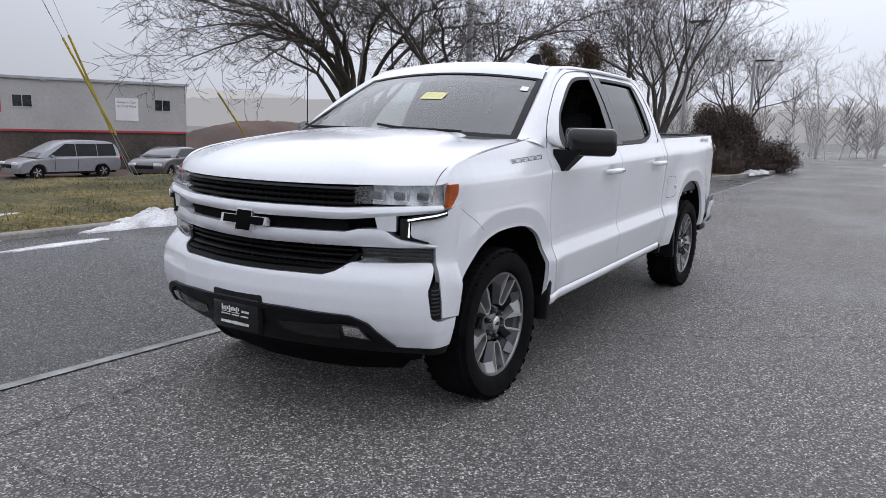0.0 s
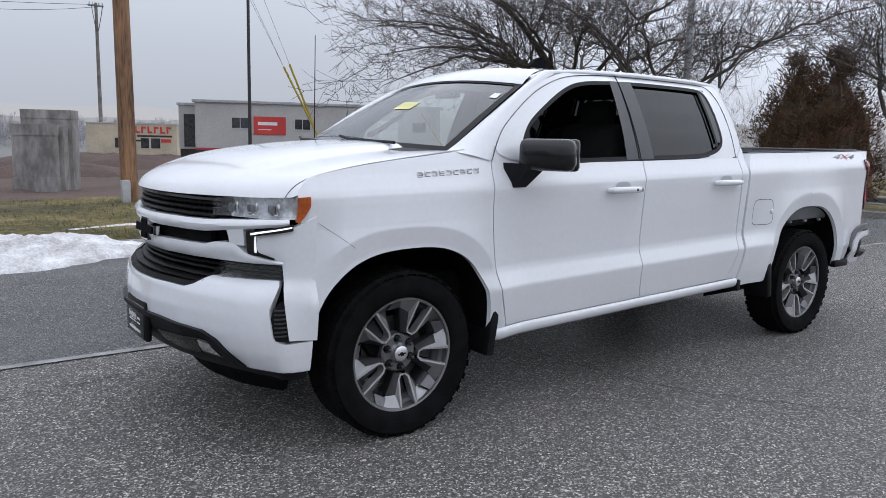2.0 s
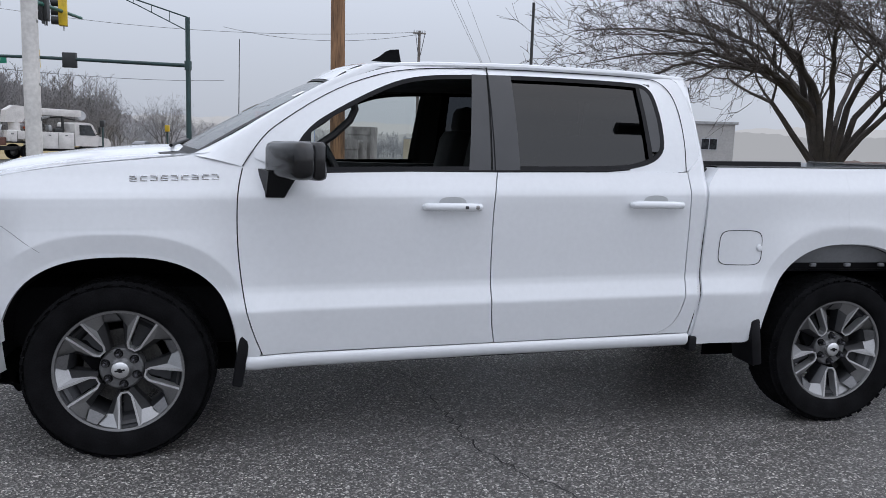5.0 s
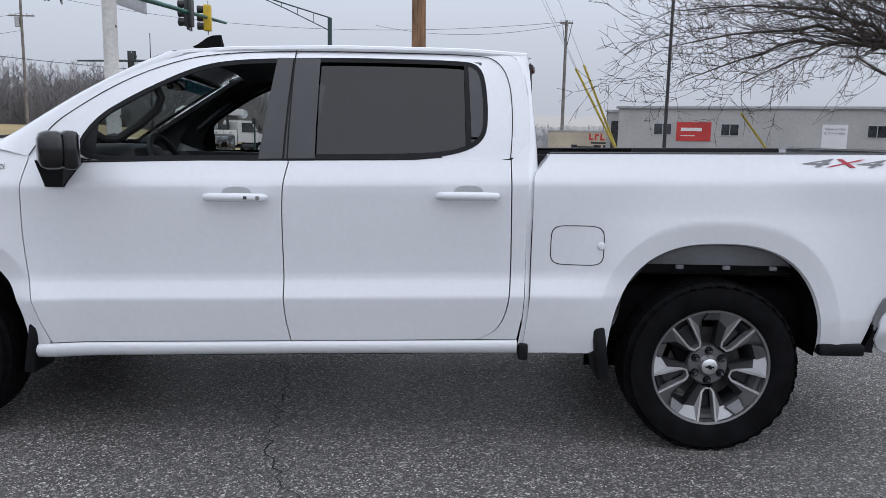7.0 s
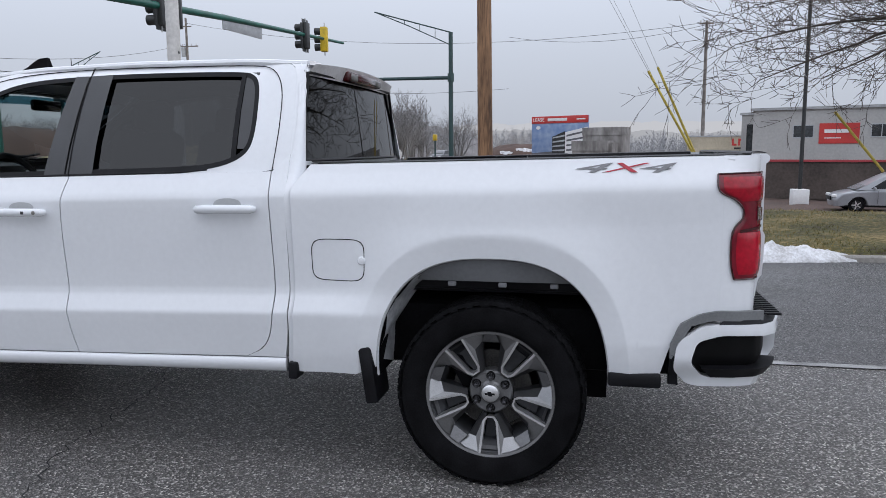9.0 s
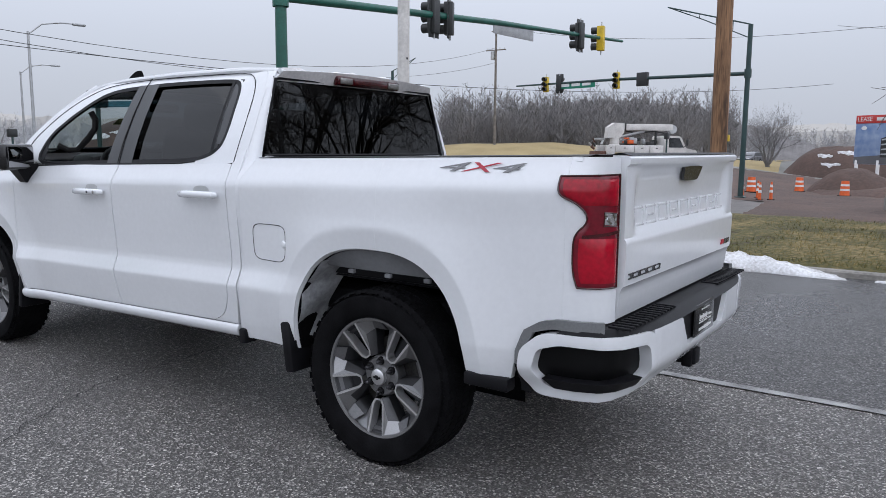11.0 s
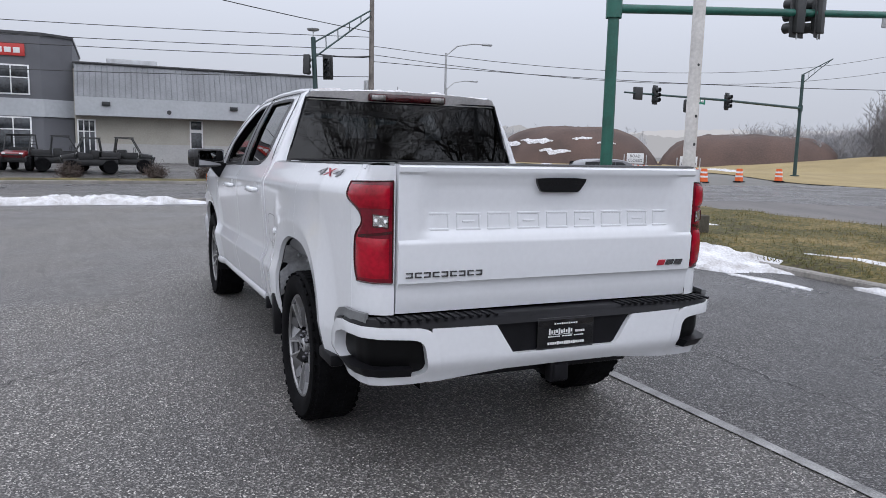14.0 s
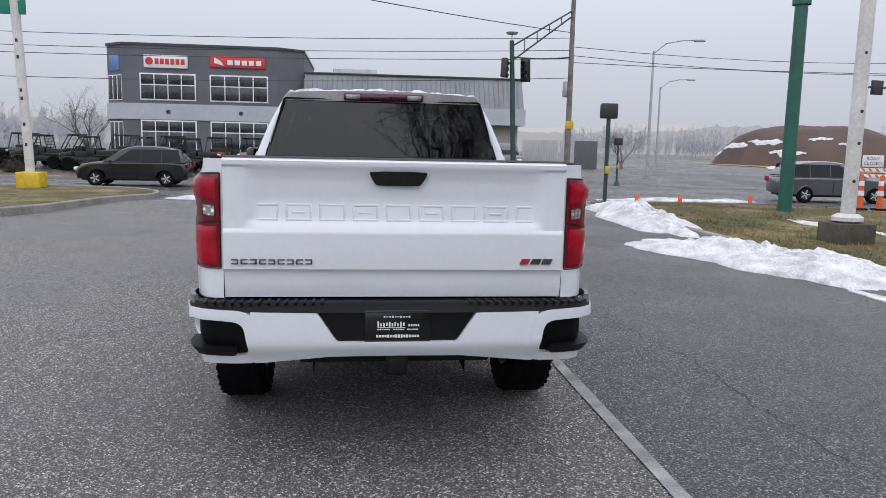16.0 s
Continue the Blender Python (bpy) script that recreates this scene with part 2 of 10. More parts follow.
GRASS = turf("winter_turf", ((0.050, 0.034, 0.022), (0.066, 0.066, 0.019), (0.135, 0.105, 0.036), (0.28, 0.21, 0.095)), 0.7, 13, 0.06)
BLADE = turf("grass_blade", ((0.075, 0.07, 0.024), (0.10, 0.10, 0.032), (0.23, 0.175, 0.065), (0.40, 0.31, 0.15)), 0.7, 9, 0.002)
MUDDY = material("muddy_wet_road", (0.135, 0.120, 0.112), 0.55, scale=0.30, fine=6, second=(0.062, 0.054, 0.050), bump=0.03, stretch=(0.35, 1, 1))
STRAW = material("dry_grass", (0.36, 0.28, 0.14), 0.95, scale=0.25, fine=6, second=(0.25, 0.19, 0.09), bump=0.08)
DIRT = material("red_brown_dirt", (0.125, 0.080, 0.066), 0.95, scale=0.2, fine=5, second=(0.070, 0.050, 0.044), bump=0.1)
GRAVEL = material("wet_gravel", (0.15, 0.145, 0.14), 0.7, scale=0.5, fine=20, second=(0.085, 0.083, 0.08), bump=0.03)
SNOW = material("old_snow", (0.80, 0.81, 0.84), 0.8, scale=3.5, fine=34, second=(0.40, 0.385, 0.38), bump=0.03)
BARK = material("grey_brown_bark", (0.10, 0.085, 0.075), 0.95, scale=3, fine=30, second=(0.045, 0.04, 0.037), bump=0.012)
# mist haze is put into these colours, lighter than the twigs themselves
TWIG = material("dark_twig", (0.088, 0.074, 0.068), 0.95, scale=3, spread=0.2)
FAR_TWIG = material("far_twig_hazed", (0.195, 0.188, 0.190), 0.95, scale=0.4, spread=0.2)
PALE_TWIG = material("pale_twig_hazed", (0.46, 0.435, 0.425), 0.95, scale=0.4, spread=0.2)
MIST_TWIG = material("grey_twig_hazed", (0.33, 0.33, 0.345), 0.95, scale=0.4, spread=0.15)
HAZE_TWIG = material("blue_grey_twig_hazed", (0.43, 0.44, 0.465), 0.95, scale=0.4, spread=0.1)
FIELD = material("wet_winter_field", (0.19, 0.187, 0.175), 0.95, scale=0.05, fine=1.5, second=(0.14, 0.138, 0.13), bump=0.05)
WOODBANK = material("leafless_slope", (0.20, 0.19, 0.19), 0.95, scale=0.3, fine=2.6, second=(0.13, 0.122, 0.122), bump=0.3, stretch=(1, 1, 0.3))
JUNIPER = material("bronze_juniper", (0.13, 0.062, 0.030), 0.95, scale=1.6, fine=12, second=(0.055, 0.042, 0.026))
BUSH = material("dark_bush", (0.10, 0.07, 0.058), 0.95, scale=2.2, fine=12, second=(0.05, 0.04, 0.034))
POLE_WOOD = material("brown_pole_wood", (0.37, 0.205, 0.11), 0.85, scale=6, fine=45, second=(0.075, 0.042, 0.028), bump=0.014, stretch=(1, 1, 0.09))
OLD_WOOD = material("grey_pole_wood", (0.20, 0.18, 0.165), 0.9, scale=2.0, fine=30, spread=0.25, bump=0.006)
GREEN_STEEL = material("green_painted_steel", (0.012, 0.105, 0.078), 0.4, scale=1.6, spread=0.15)
DARK_STEEL = material("dark_green_steel", (0.022, 0.055, 0.055), 0.45, scale=1.6, spread=0.15)
BLACK_STEEL = material("black_steel", (0.025, 0.027, 0.028), 0.5, scale=2, spread=0.2)
GALV = material("galvanised_steel", (0.42, 0.43, 0.44), 0.5, 0.5, scale=2, spread=0.12)
SIGNAL_YELLOW = material("signal_yellow", (0.62, 0.42, 0.02), 0.5, scale=4, spread=0.15)
GUY_YELLOW = material("yellow_guard", (0.52, 0.40, 0.08), 0.55, scale=2, spread=0.12)
ORANGE = material("safety_orange", (0.75, 0.13, 0.03), 0.6, scale=6, spread=0.12)
SIGN_GREEN = material("sign_green", (0.01, 0.22, 0.14), 0.45, scale=3, spread=0.08)
SIGN_RED = material("sign_red", (0.55, 0.045, 0.04), 0.5, scale=1.2, spread=0.08)
SIGN_WHITE = material("sign_white", (0.75, 0.75, 0.75), 0.5, scale=1.2, spread=0.05)
SIGN_SKY = material("printed_sky", (0.30, 0.38, 0.52), 0.5, scale=0.5, fine=2, second=(0.13, 0.22, 0.42))
STAINED = material("stained_concrete", (0.36, 0.345, 0.33), 0.85, scale=0.9, fine=5, second=(0.15, 0.14, 0.135), bump=0.006, stretch=(1, 1, 0.4))
MOSSY = material("mossy_dark_concrete", (0.10, 0.088, 0.070), 0.9, scale=4, fine=30, second=(0.045, 0.040, 0.028), bump=0.01)
SIGN_BLUE = material("sign_blue", (0.10, 0.20, 0.42), 0.5, scale=0.8, spread=0.25)
WALL_GREY = material("grey_cladding", (0.43, 0.425, 0.415), 0.6, scale=0.5, spread=0.08, fine=9)
ROOF_GREY = material("grey_seamed_roof", (0.215, 0.225, 0.24), 0.55, scale=0.6, spread=0.12, fine=9)
WALL_DARK = material("dark_grey_stucco", (0.125, 0.128, 0.14), 0.8, scale=0.4, spread=0.1, fine=18, bump=0.01)
WALL_LIGHT = material("light_grey_panel", (0.42, 0.44, 0.46), 0.6, scale=0.4, spread=0.06)
BLOCK_BEIGE = material("beige_block", (0.40, 0.38, 0.33), 0.85, scale=0.5, spread=0.1, fine=10, bump=0.01)
SKIRT = material("dark_skirting", (0.082, 0.064, 0.056), 0.8, scale=0.6, spread=0.25)
STRIPE_RED = material("red_stripe", (0.40, 0.05, 0.06), 0.6, scale=1, spread=0.1)
CAR_GLASS = material("dark_car_glass", (0.012, 0.013, 0.015), 0.3, scale=2, spread=0.2, specular=0.2)
# the sky's reflection in a windscreen, put into the base colour
PALE_GLASS = material("car_glass_painted_sky", (0.20, 0.215, 0.225), 0.25, scale=2, spread=0.2)
DARK_WINDOW = material("dark_window", (0.045, 0.05, 0.056), 0.12, scale=0.6, spread=0.4)
CREAM = material("cream_container", (0.50, 0.44, 0.33), 0.6, scale=0.6, spread=0.12)
CAR_SILVER = material("silver_paint", (0.31, 0.322, 0.345), 0.35, 0.2, coat=0.6, scale=2, spread=0.05)
CAR_GREY = material("grey_paint", (0.10, 0.10, 0.11), 0.3, 0.4, coat=0.8, scale=2, spread=0.06)
CAR_BLACK = material("black_paint", (0.008, 0.009, 0.011), 0.25, coat=0.35, scale=2, spread=0.1)
CAR_RED = material("red_paint", (0.20, 0.015, 0.02), 0.3, coat=0.8, scale=2, spread=0.1)
BROWN_STEEL = material("rusty_brown_steel", (0.12, 0.055, 0.04), 0.75, scale=3, spread=0.3)
UTV_PLASTIC = material("utv_plastic", (0.012, 0.0125, 0.014), 0.6, scale=4, spread=0.3)


# ---------- geometry tools ----------
class Geo:
    """Vertices and faces of one mesh in the making."""

    def __init__(self):
        self.v, self.f = [], []

    def add(self, verts, faces):
        k = len(self.v)
        self.v.extend(tuple(p) for p in verts)
        self.f.extend(tuple(i + k for i in q) for q in faces)
        return self

    def box(self, c, s, bevel=0.0, m=None):
        bm = bmesh.new()
        bmesh.ops.create_cube(bm, size=1)
        bmesh.ops.scale(bm, vec=s, verts=bm.verts)
        if bevel:
            bmesh.ops.bevel(bm, geom=bm.edges[:], offset=bevel, segments=2, affect="EDGES", profile=0.5)
        t = Matrix.Translation(c) @ (m or Matrix())
        bm.verts.index_update()
        self.add([t @ v.co for v in bm.verts], [[v.index for v in f.verts] for f in bm.faces])
        bm.free()
        return self

    def tube(self, pts, r, n=10, caps=True):
        """A round bar along points; r is one radius or one for each point."""
        pts = [Vector(p) for p in pts]
        rs = r if isinstance(r, (list, tuple)) else [r] * len(pts)
        rings, side = [], None
        for i, p in enumerate(pts):
            d = (pts[min(i + 1, len(pts) - 1)] - pts[max(i - 1, 0)]).normalized()
            if side is None:
                side = d.cross(Vector((0, 0, 1)) if abs(d.z) < 0.9 else Vector((1, 0, 0))).normalized()
            side = (side - d * side.dot(d)).normalized()
            up = d.cross(side)
            rings.append([p + rs[i] * (math.cos(2 * math.pi * k / n) * side + math.sin(2 * math.pi * k / n) * up) for k in range(n)])
        verts = [v for ring in rings for v in ring]
        faces = [(i * n + k, i * n + (k + 1) % n, (i + 1) * n + (k + 1) % n, (i + 1) * n + k) for i in range(len(pts) - 1) for k in range(n)]
        if caps:
            faces += [tuple(range(n))[::-1], tuple(range((len(pts) - 1) * n, len(pts) * n))]
        return self.add(verts, faces)

    def lathe(self, profile, m, n=48, close=False):
        """Turns (radius, height) pairs round the z axis of m."""
        verts = [m @ Vector((r * math.cos(2 * math.pi * k / n), r * math.sin(2 * math.pi * k / n), h)) for r, h in profile for k in range(n)]
        c = len(profile)
        faces = [(i * n + k, i * n + (k + 1) % n, ((i + 1) % c) * n + (k + 1) % n, ((i + 1) % c) * n + k) for i in range(c if close else c - 1) for k in range(n)]
        return self.add(verts, faces)

    def prism(self, poly, put, depth):
        """A flat outline given a thickness: put(u, v, w) lays a point into space."""
        n = len(poly)
        verts = [put(u, v, 0) for u, v in poly] + [put(u, v, depth) for u, v in poly]
        return self.add(verts, [tuple(range(n)), tuple(range(2 * n - 1, n - 1, -1))] + [(i, (i + 1) % n, n + (i + 1) % n, n + i) for i in range(n)])

    def sheet(self, fn, nu, nv):
        verts = [fn(i / nu, j / nv) for j in range(nv + 1) for i in range(nu + 1)]
        return self.add(verts, [(j * (nu + 1) + i, j * (nu + 1) + i + 1, (j + 1) * (nu + 1) + i + 1, (j + 1) * (nu + 1) + i) for j in range(nv) for i in range(nu)])

    def mirrored(self):
        """The same again on the other side of the plane y = 0."""
        k = len(self.v)
        self.v += [(x, -y, z) for x, y, z in self.v]
        self.f += [tuple(i + k for i in q[::-1]) for q in self.f]
        return self

    def mesh(self, name, mat, angle=32):
        me = bpy.data.meshes.new(name)
        me.from_pydata([tuple(p) for p in self.v], [], self.f)
        me.materials.append(mat)
        bm = bmesh.new()
        bm.from_mesh(me)
        bmesh.ops.recalc_face_normals(bm, faces=bm.faces)
        bm.to_mesh(me)
        bm.free()
        me.polygons.foreach_set("use_smooth", [True] * len(me.polygons))
        me.set_sharp_from_angle(angle=radians(angle))
        return me


def part(name, geo, mat, parent, label="", angle=32):
    ob = new(name, geo.mesh(name, mat, angle))
    ob.parent = parent
    return tagged(ob, label)


def thing(name, label, category, at=(0, 0, 0), group="", kind=""):
    ob = new(name)
    ob.matrix_basis = Matrix.Translation(at) if not isinstance(at, Matrix) else at
    return tagged(ob, label, category, group, kind)


def whole(name, geo, mat, label, category, kind="", group="", angle=32):
    return tagged(new(name, geo.mesh(name, mat, angle)), label, category, group, kind)


def lettering(name, text, size, m, mat, parent, width=0.0, depth=0.004, shear=0.0, label=""):
    """Writing in the built-in font as a solid mesh, centred at m, stretched to a width."""
    cu = bpy.data.curves.new(name, "FONT")
    cu.body, cu.size, cu.extrude, cu.shear = text, size, depth, shear
    cu.align_x, cu.align_y = "CENTER", "CENTER"
    cu.resolution_u = 3
    tmp = bpy.data.objects.new(name, cu)
    scene.collection.objects.link(tmp)
    me = bpy.data.meshes.new_from_object(tmp.evaluated_get(bpy.context.evaluated_depsgraph_get()))
    bpy.data.objects.remove(tmp)
    xs = [v.co.x for v in me.vertices]
    if width and xs:
        k, mid = width / (max(xs) - min(xs)), (max(xs) + min(xs)) / 2
        for v in me.vertices:
            v.co.x = (v.co.x - mid) * k
    me.transform(m)
    me.materials.clear()
    me.materials.append(mat)
    ob = new(name, me)
    ob.parent = parent
    return tagged(ob, label)


def smooth(a, b, x):
    t = min(1, max(0, (x - a) / (b - a)))
    return t * t * (3 - 2 * t)


def along(curve, n):
    """n + 1 points at even steps along a polyline."""
    c = np.array(curve, float)
    d = np.r_[0, np.cumsum(np.linalg.norm(np.diff(c, axis=0), axis=1))]
    return np.stack([np.interp(np.linspace(0, d[-1], n + 1), d, c[:, k]) for k in range(c.shape[1])], 1)


def rounded(curve, times=2):
    """Cuts the corners of an open polyline."""
    for _ in range(times):
        out = [curve[0]]
        for a, b in zip(curve, curve[1:]):
            out += [tuple(0.75 * p + 0.25 * q for p, q in zip(a, b)), tuple(0.25 * p + 0.75 * q for p, q in zip(a, b))]
        curve = out + [curve[-1]]
    return curve


def coons(bottom, top, left, right, nu, nv):
    """A grid of points of the plane between four edges."""
    b, t, l, r = along(bottom, nu), along(top, nu), along(left, nv), along(right, nv)
    g = np.zeros((nv + 1, nu + 1, 2))
    for j in range(nv + 1):
        for i in range(nu + 1):
            u, v = i / nu, j / nv
            g[j, i] = (1 - v) * b[i] + v * t[i] + (1 - u) * l[j] + u * r[j] - ((1 - u) * (1 - v) * b[0] + u * (1 - v) * b[-1] + (1 - u) * v * t[0] + u * v * t[-1])
    return g


# ---------- the lie of the land ----------
def lie(x, y):
    """Height of the ground: level round the truck, falling away past the verge, dipping under the cross road."""
    fall = -1.45 * smooth(12.5, 30, -y) * (1 - smooth(4, 26, x))
    dip = -0.45 * smooth(12, 24, x) * (1 - smooth(36, 46, x))
    return min(fall, dip)


def land(name, bottom, top, left, right, nu, nv, mat, label, category, off=0.0, rough=0.0, seed=0.0, kind="structure", tuck=0.0):
    g = coons(bottom, top, left, right, nu, nv)

    def at(u, v):
        x, y = g[round(v * nv), round(u * nu)]
        z = lie(x, y) + off
        if rough:
            z += rough * noise.fractal(Vector((x * 0.9, y * 0.9, seed)), 1.0, 2.0, 4)
        if tuck and (u in (0, 1) or v in (0, 1)):
            z -= tuck
        return x, y, z

    return whole(name, Geo().sheet(at, nu, nv), mat, label, category, kind, angle=60)


def steps(*spans):
    out = []
    for a, b, n in spans:
        out += list(np.linspace(a, b, n, endpoint=False))
    return out + [spans[-1][1]]


gx = steps((-1800, -200, 8), (-200, -60, 10), (-60, 60, 60), (60, 200, 10), (200, 1800, 8))
gy = steps((-1800, -200, 8), (-200, -90, 8), (-90, 60, 75), (60, 200, 8), (200, 1800, 8))
ground = Geo().add([(x, y, lie(x, y) - 0.05) for y in gy for x in gx],
                   [(j * len(gx) + i, j * len(gx) + i + 1, (j + 1) * len(gx) + i + 1, (j + 1) * len(gx) + i) for j in range(len(gy) - 1) for i in range(len(gx) - 1)])
whole("ground", ground, FIELD, "grey-brown wet winter field reaching to the horizon", "ground", "structure", angle=80)

land("pavement", [(-75, -6.15), (-20, -6.15), (3, -6.15), (9, -6.0), (17.5, -6.0)], [(-75, 45), (17.5, 45)], [(-75, -6.15), (-75, 45)], [(17.5, -6.0), (17.5, 45)], 60, 30,
     ASPHALT, "damp grey asphalt car park with pale stones", "pavement", off=0.0)
land("road_cross", [(17.5, -95), (34, -95)], [(17.5, 90), (34, 90)], [(17.5, -95), (17.5, 90)], [(34, -95), (34, 90)], 16, 80, ROAD, "wet two-lane asphalt road", "road", off=-0.01)
land("road_side", [(-75, -22.5), (17.6, -22.5)], [(-75, -13.4), (17.6, -13.4)], [(-75, -22.5), (-75, -13.4)], [(17.6, -22.5), (17.6, -13.4)], 50, 8, MUDDY, "muddy wet side road behind the verge", "road", off=-0.005)
land("gravel_yard", [(4, -40), (17.6, -40)], [(4, -22.4), (17.6, -22.4)], [(4, -40), (4, -22.4)], [(17.6, -40), (17.6, -22.4)], 20, 20, MUDDY, "wet muddy gravel yard", "ground", off=-0.01, rough=0.04)
land("dirt_yard", [(-60, -75), (10, -75)], [(-60, -22.4), (5, -22.4)], [(-60, -75), (-60, -22.4)], [(10, -75), (5, -22.4)], 60, 50, DIRT, "churned red-brown dirt of a building site", "ground", off=0.03, rough=0.12)
land("dirt_yard_east", [(9.9, -78), (17.7, -78)], [(5, -40.1), (17.7, -40.1)], [(9.9, -78), (5, -40.1)], [(17.7, -78), (17.7, -40.1)], 20, 40, DIRT, "churned brown dirt beside the cross road", "ground", off=0.02, rough=0.10, seed=5.0)
land("straw_field", [(24, -150), (140, -150)], [(24, -46), (100, -46)], [(24, -150), (24, -46)], [(140, -150), (100, -46)], 30, 30, STRAW, "pale straw-coloured winter slope", "ground", off=0.012, rough=0.03)
land("road_far", [(34, -24), (150, -70)], [(34, -14), (150, -52)], [(34, -24), (34, -14)], [(150, -70), (150, -52)], 40, 4, ROAD, "grey road leading away past the mound", "road", off=0.0)
land("road_west", [(-150, -3), (-75, -3)], [(-150, 20), (-75, 20)], [(-150, -3), (-150, 20)], [(-75, -3), (-75, 20)], 10, 4, ROAD, "grey asphalt drive", "road", off=0.0)
land("dealer_lot", [(37.5, -25), (90, -25)], [(37.5, 60), (90, 60)], [(37.5, -25), (37.5, 60)], [(90, -25), (90, 60)], 12, 20, ROAD, "asphalt forecourt of the motorcycle dealer", "pavement", off=-0.02)


def verge(name, bottom, top, left, right, nu, nv, label, seed, tall=0.11, mat=GRASS):
    """Turf a hand above the asphalt, dipping to it at its edge."""
    return land(name, bottom, top, left, right, nu, nv, mat, label, "grass", off=tall, rough=0.05, seed=seed, tuck=0.16)


verge("grass_verge", [(-60, -13.5), (17.2, -13.5)], [(-60, -6.2), (-9, -6.2), (3, -6.25), (9, -6.2), (15, -6.1), (17.2, -7)], [(-60, -13.5), (-60, -6.2)], [(17.2, -13.5), (17.2, -7)], 150, 16,
      "patchy green and straw winter turf on the verge", 3.0)
verge("grass_island", [(10.2, 7.2), (12.3, 6.4), (16.5, 6.5), (21, 6.9), (24.4, 7.6)], [(10.2, 30), (26.4, 30)], [(10.2, 7.2), (10.2, 30)], [(24.4, 7.6), (26.2, 10.5), (26.4, 30)], 36, 50, "mown turf on a kerbed car park island", 8.0)
verge("grass_strip", [(34.2, -12), (37.4, -12)], [(34.2, 60), (37.4, 60)], [(34.2, -12), (34.2, 60)], [(37.4, -12), (37.4, 60)], 6, 60, "straw-coloured grass strip before the forecourt", 12.0)


verge("soil_strip", [(15.9, -13.2), (17.6, -13.2)], [(15.6, -6.6), (17.5, -6.9)], [(15.9, -13.2), (16.1, -10), (15.6, -6.6)], [(17.6, -13.2), (17.5, -6.9)], 10, 40, "churned brown soil at the road's edge", 23.0, tall=0.14, mat=DIRT)


def kerb(name, pts, label, w=0.15, h=0.14):
    """A kerb stone line: a bevelled bar along the ground."""
    p = along(rounded(pts, 2), 60)
    prof = [(-w / 2, -0.1), (-w / 2, h - 0.02), (-w / 2 + 0.02, h), (w / 2 - 0.02, h), (w / 2, h - 0.02), (w / 2, -0.1)]
    verts = []
    for i in range(len(p)):
        d = p[min(i + 1, len(p) - 1)] - p[max(i - 1, 0)]
        n = np.array([-d[1], d[0]]) / np.linalg.norm(d)
        for a, b in prof:
            verts.append((p[i][0] + n[0] * a, p[i][1] + n[1] * a, lie(*p[i]) + b))
    k = len(prof)
    faces = [(i * k + j, i * k + j + 1, (i + 1) * k + j + 1, (i + 1) * k + j) for i in range(len(p) - 1) for j in range(k - 1)] + [tuple(range(k)), tuple(range((len(p) - 1) * k, len(p) * k))[::-1]]
    return whole(name, Geo().add(verts, faces), CONCRETE, label, "kerb", "structure")


kerb("kerb_verge", [(-60, -6.2), (-9, -6.2), (3, -6.22), (9, -6.15), (15, -6.05), (17.2, -6.7)], "grey concrete kerb along the verge", h=0.08)
kerb("kerb_island", [(10.1, 22), (10.1, 8.6), (10.3, 7.1), (12.3, 6.3), (16.5, 6.4), (21, 6.8), (24.4, 7.5), (26.2, 10.3), (26.5, 22)], "weathered concrete kerb round the grass island", h=0.16)
kerb("kerb_drive", [(21.4, 6.0), (21.3, 2.0), (21.0, -1.2), (20.4, -1.55), (18.0, -1.75), (15.7, -1.95), (13.2, -1.8), (12.0, -2.3), (11.8, -3.2), (12.2, -4.6)], "weathered concrete kerb of the drive island", h=0.15)
verge("grass_island_drive", [(12.2, -4.9), (20.8, -5.2)], [(12.3, -2.2), (13.5, -2.0), (16, -2.0), (20.8, -1.75)], [(12.2, -4.9), (12.3, -2.2)], [(20.8, -5.2), (20.8, -1.75)], 40, 16, "straw-coloured turf on a kerbed drive island", 18.0, mat=STRAW)
kerb("kerb_strip", [(34.1, -12), (34.1, 60)], "concrete kerb of the grass strip")

land("pavement_lane", [(-40, -6.12), (-20, -6.12), (3, -6.12), (9, -5.98), (11.6, -5.98)], [(-40, -2.1), (-36, -1.95), (-20, -1.55), (-12, -1.36), (-4, -1.24), (2, -1.23), (9, -1.3), (11.6, -1.34)], [(-40, -6.12), (-40, -2.1)], [(11.6, -5.98), (11.6, -1.34)], 120, 10,
     LANE, "darker, smoother damp asphalt lane beside the verge", "pavement", off=0.004)

# painted lines and cracks
def strip(name, pts, w, mat, label, category, off=0.008, jag=0.0, n=80):
    p = along(pts, n)
    rng = random.Random(len(pts) * 7 + int(w * 1000))
    verts = []
    for i in range(n + 1):
        d = p[min(i + 1, n)] - p[max(i - 1, 0)]
        nn = np.array([-d[1], d[0]]) / np.linalg.norm(d)
        c = p[i] + nn * rng.uniform(-jag, jag)
        ww = w * (rng.uniform(0.5, 1.4) if jag else rng.uniform(0.93, 1.05))
        for s in (-0.5, 0.5):
            q = c + nn * s * ww
            verts.append((q[0], q[1], lie(*q) + off))
    return whole(name, Geo().add(verts, [(2 * i, 2 * i + 1, 2 * i + 3, 2 * i + 2) for i in range(n)]), mat, label, category, "structure")


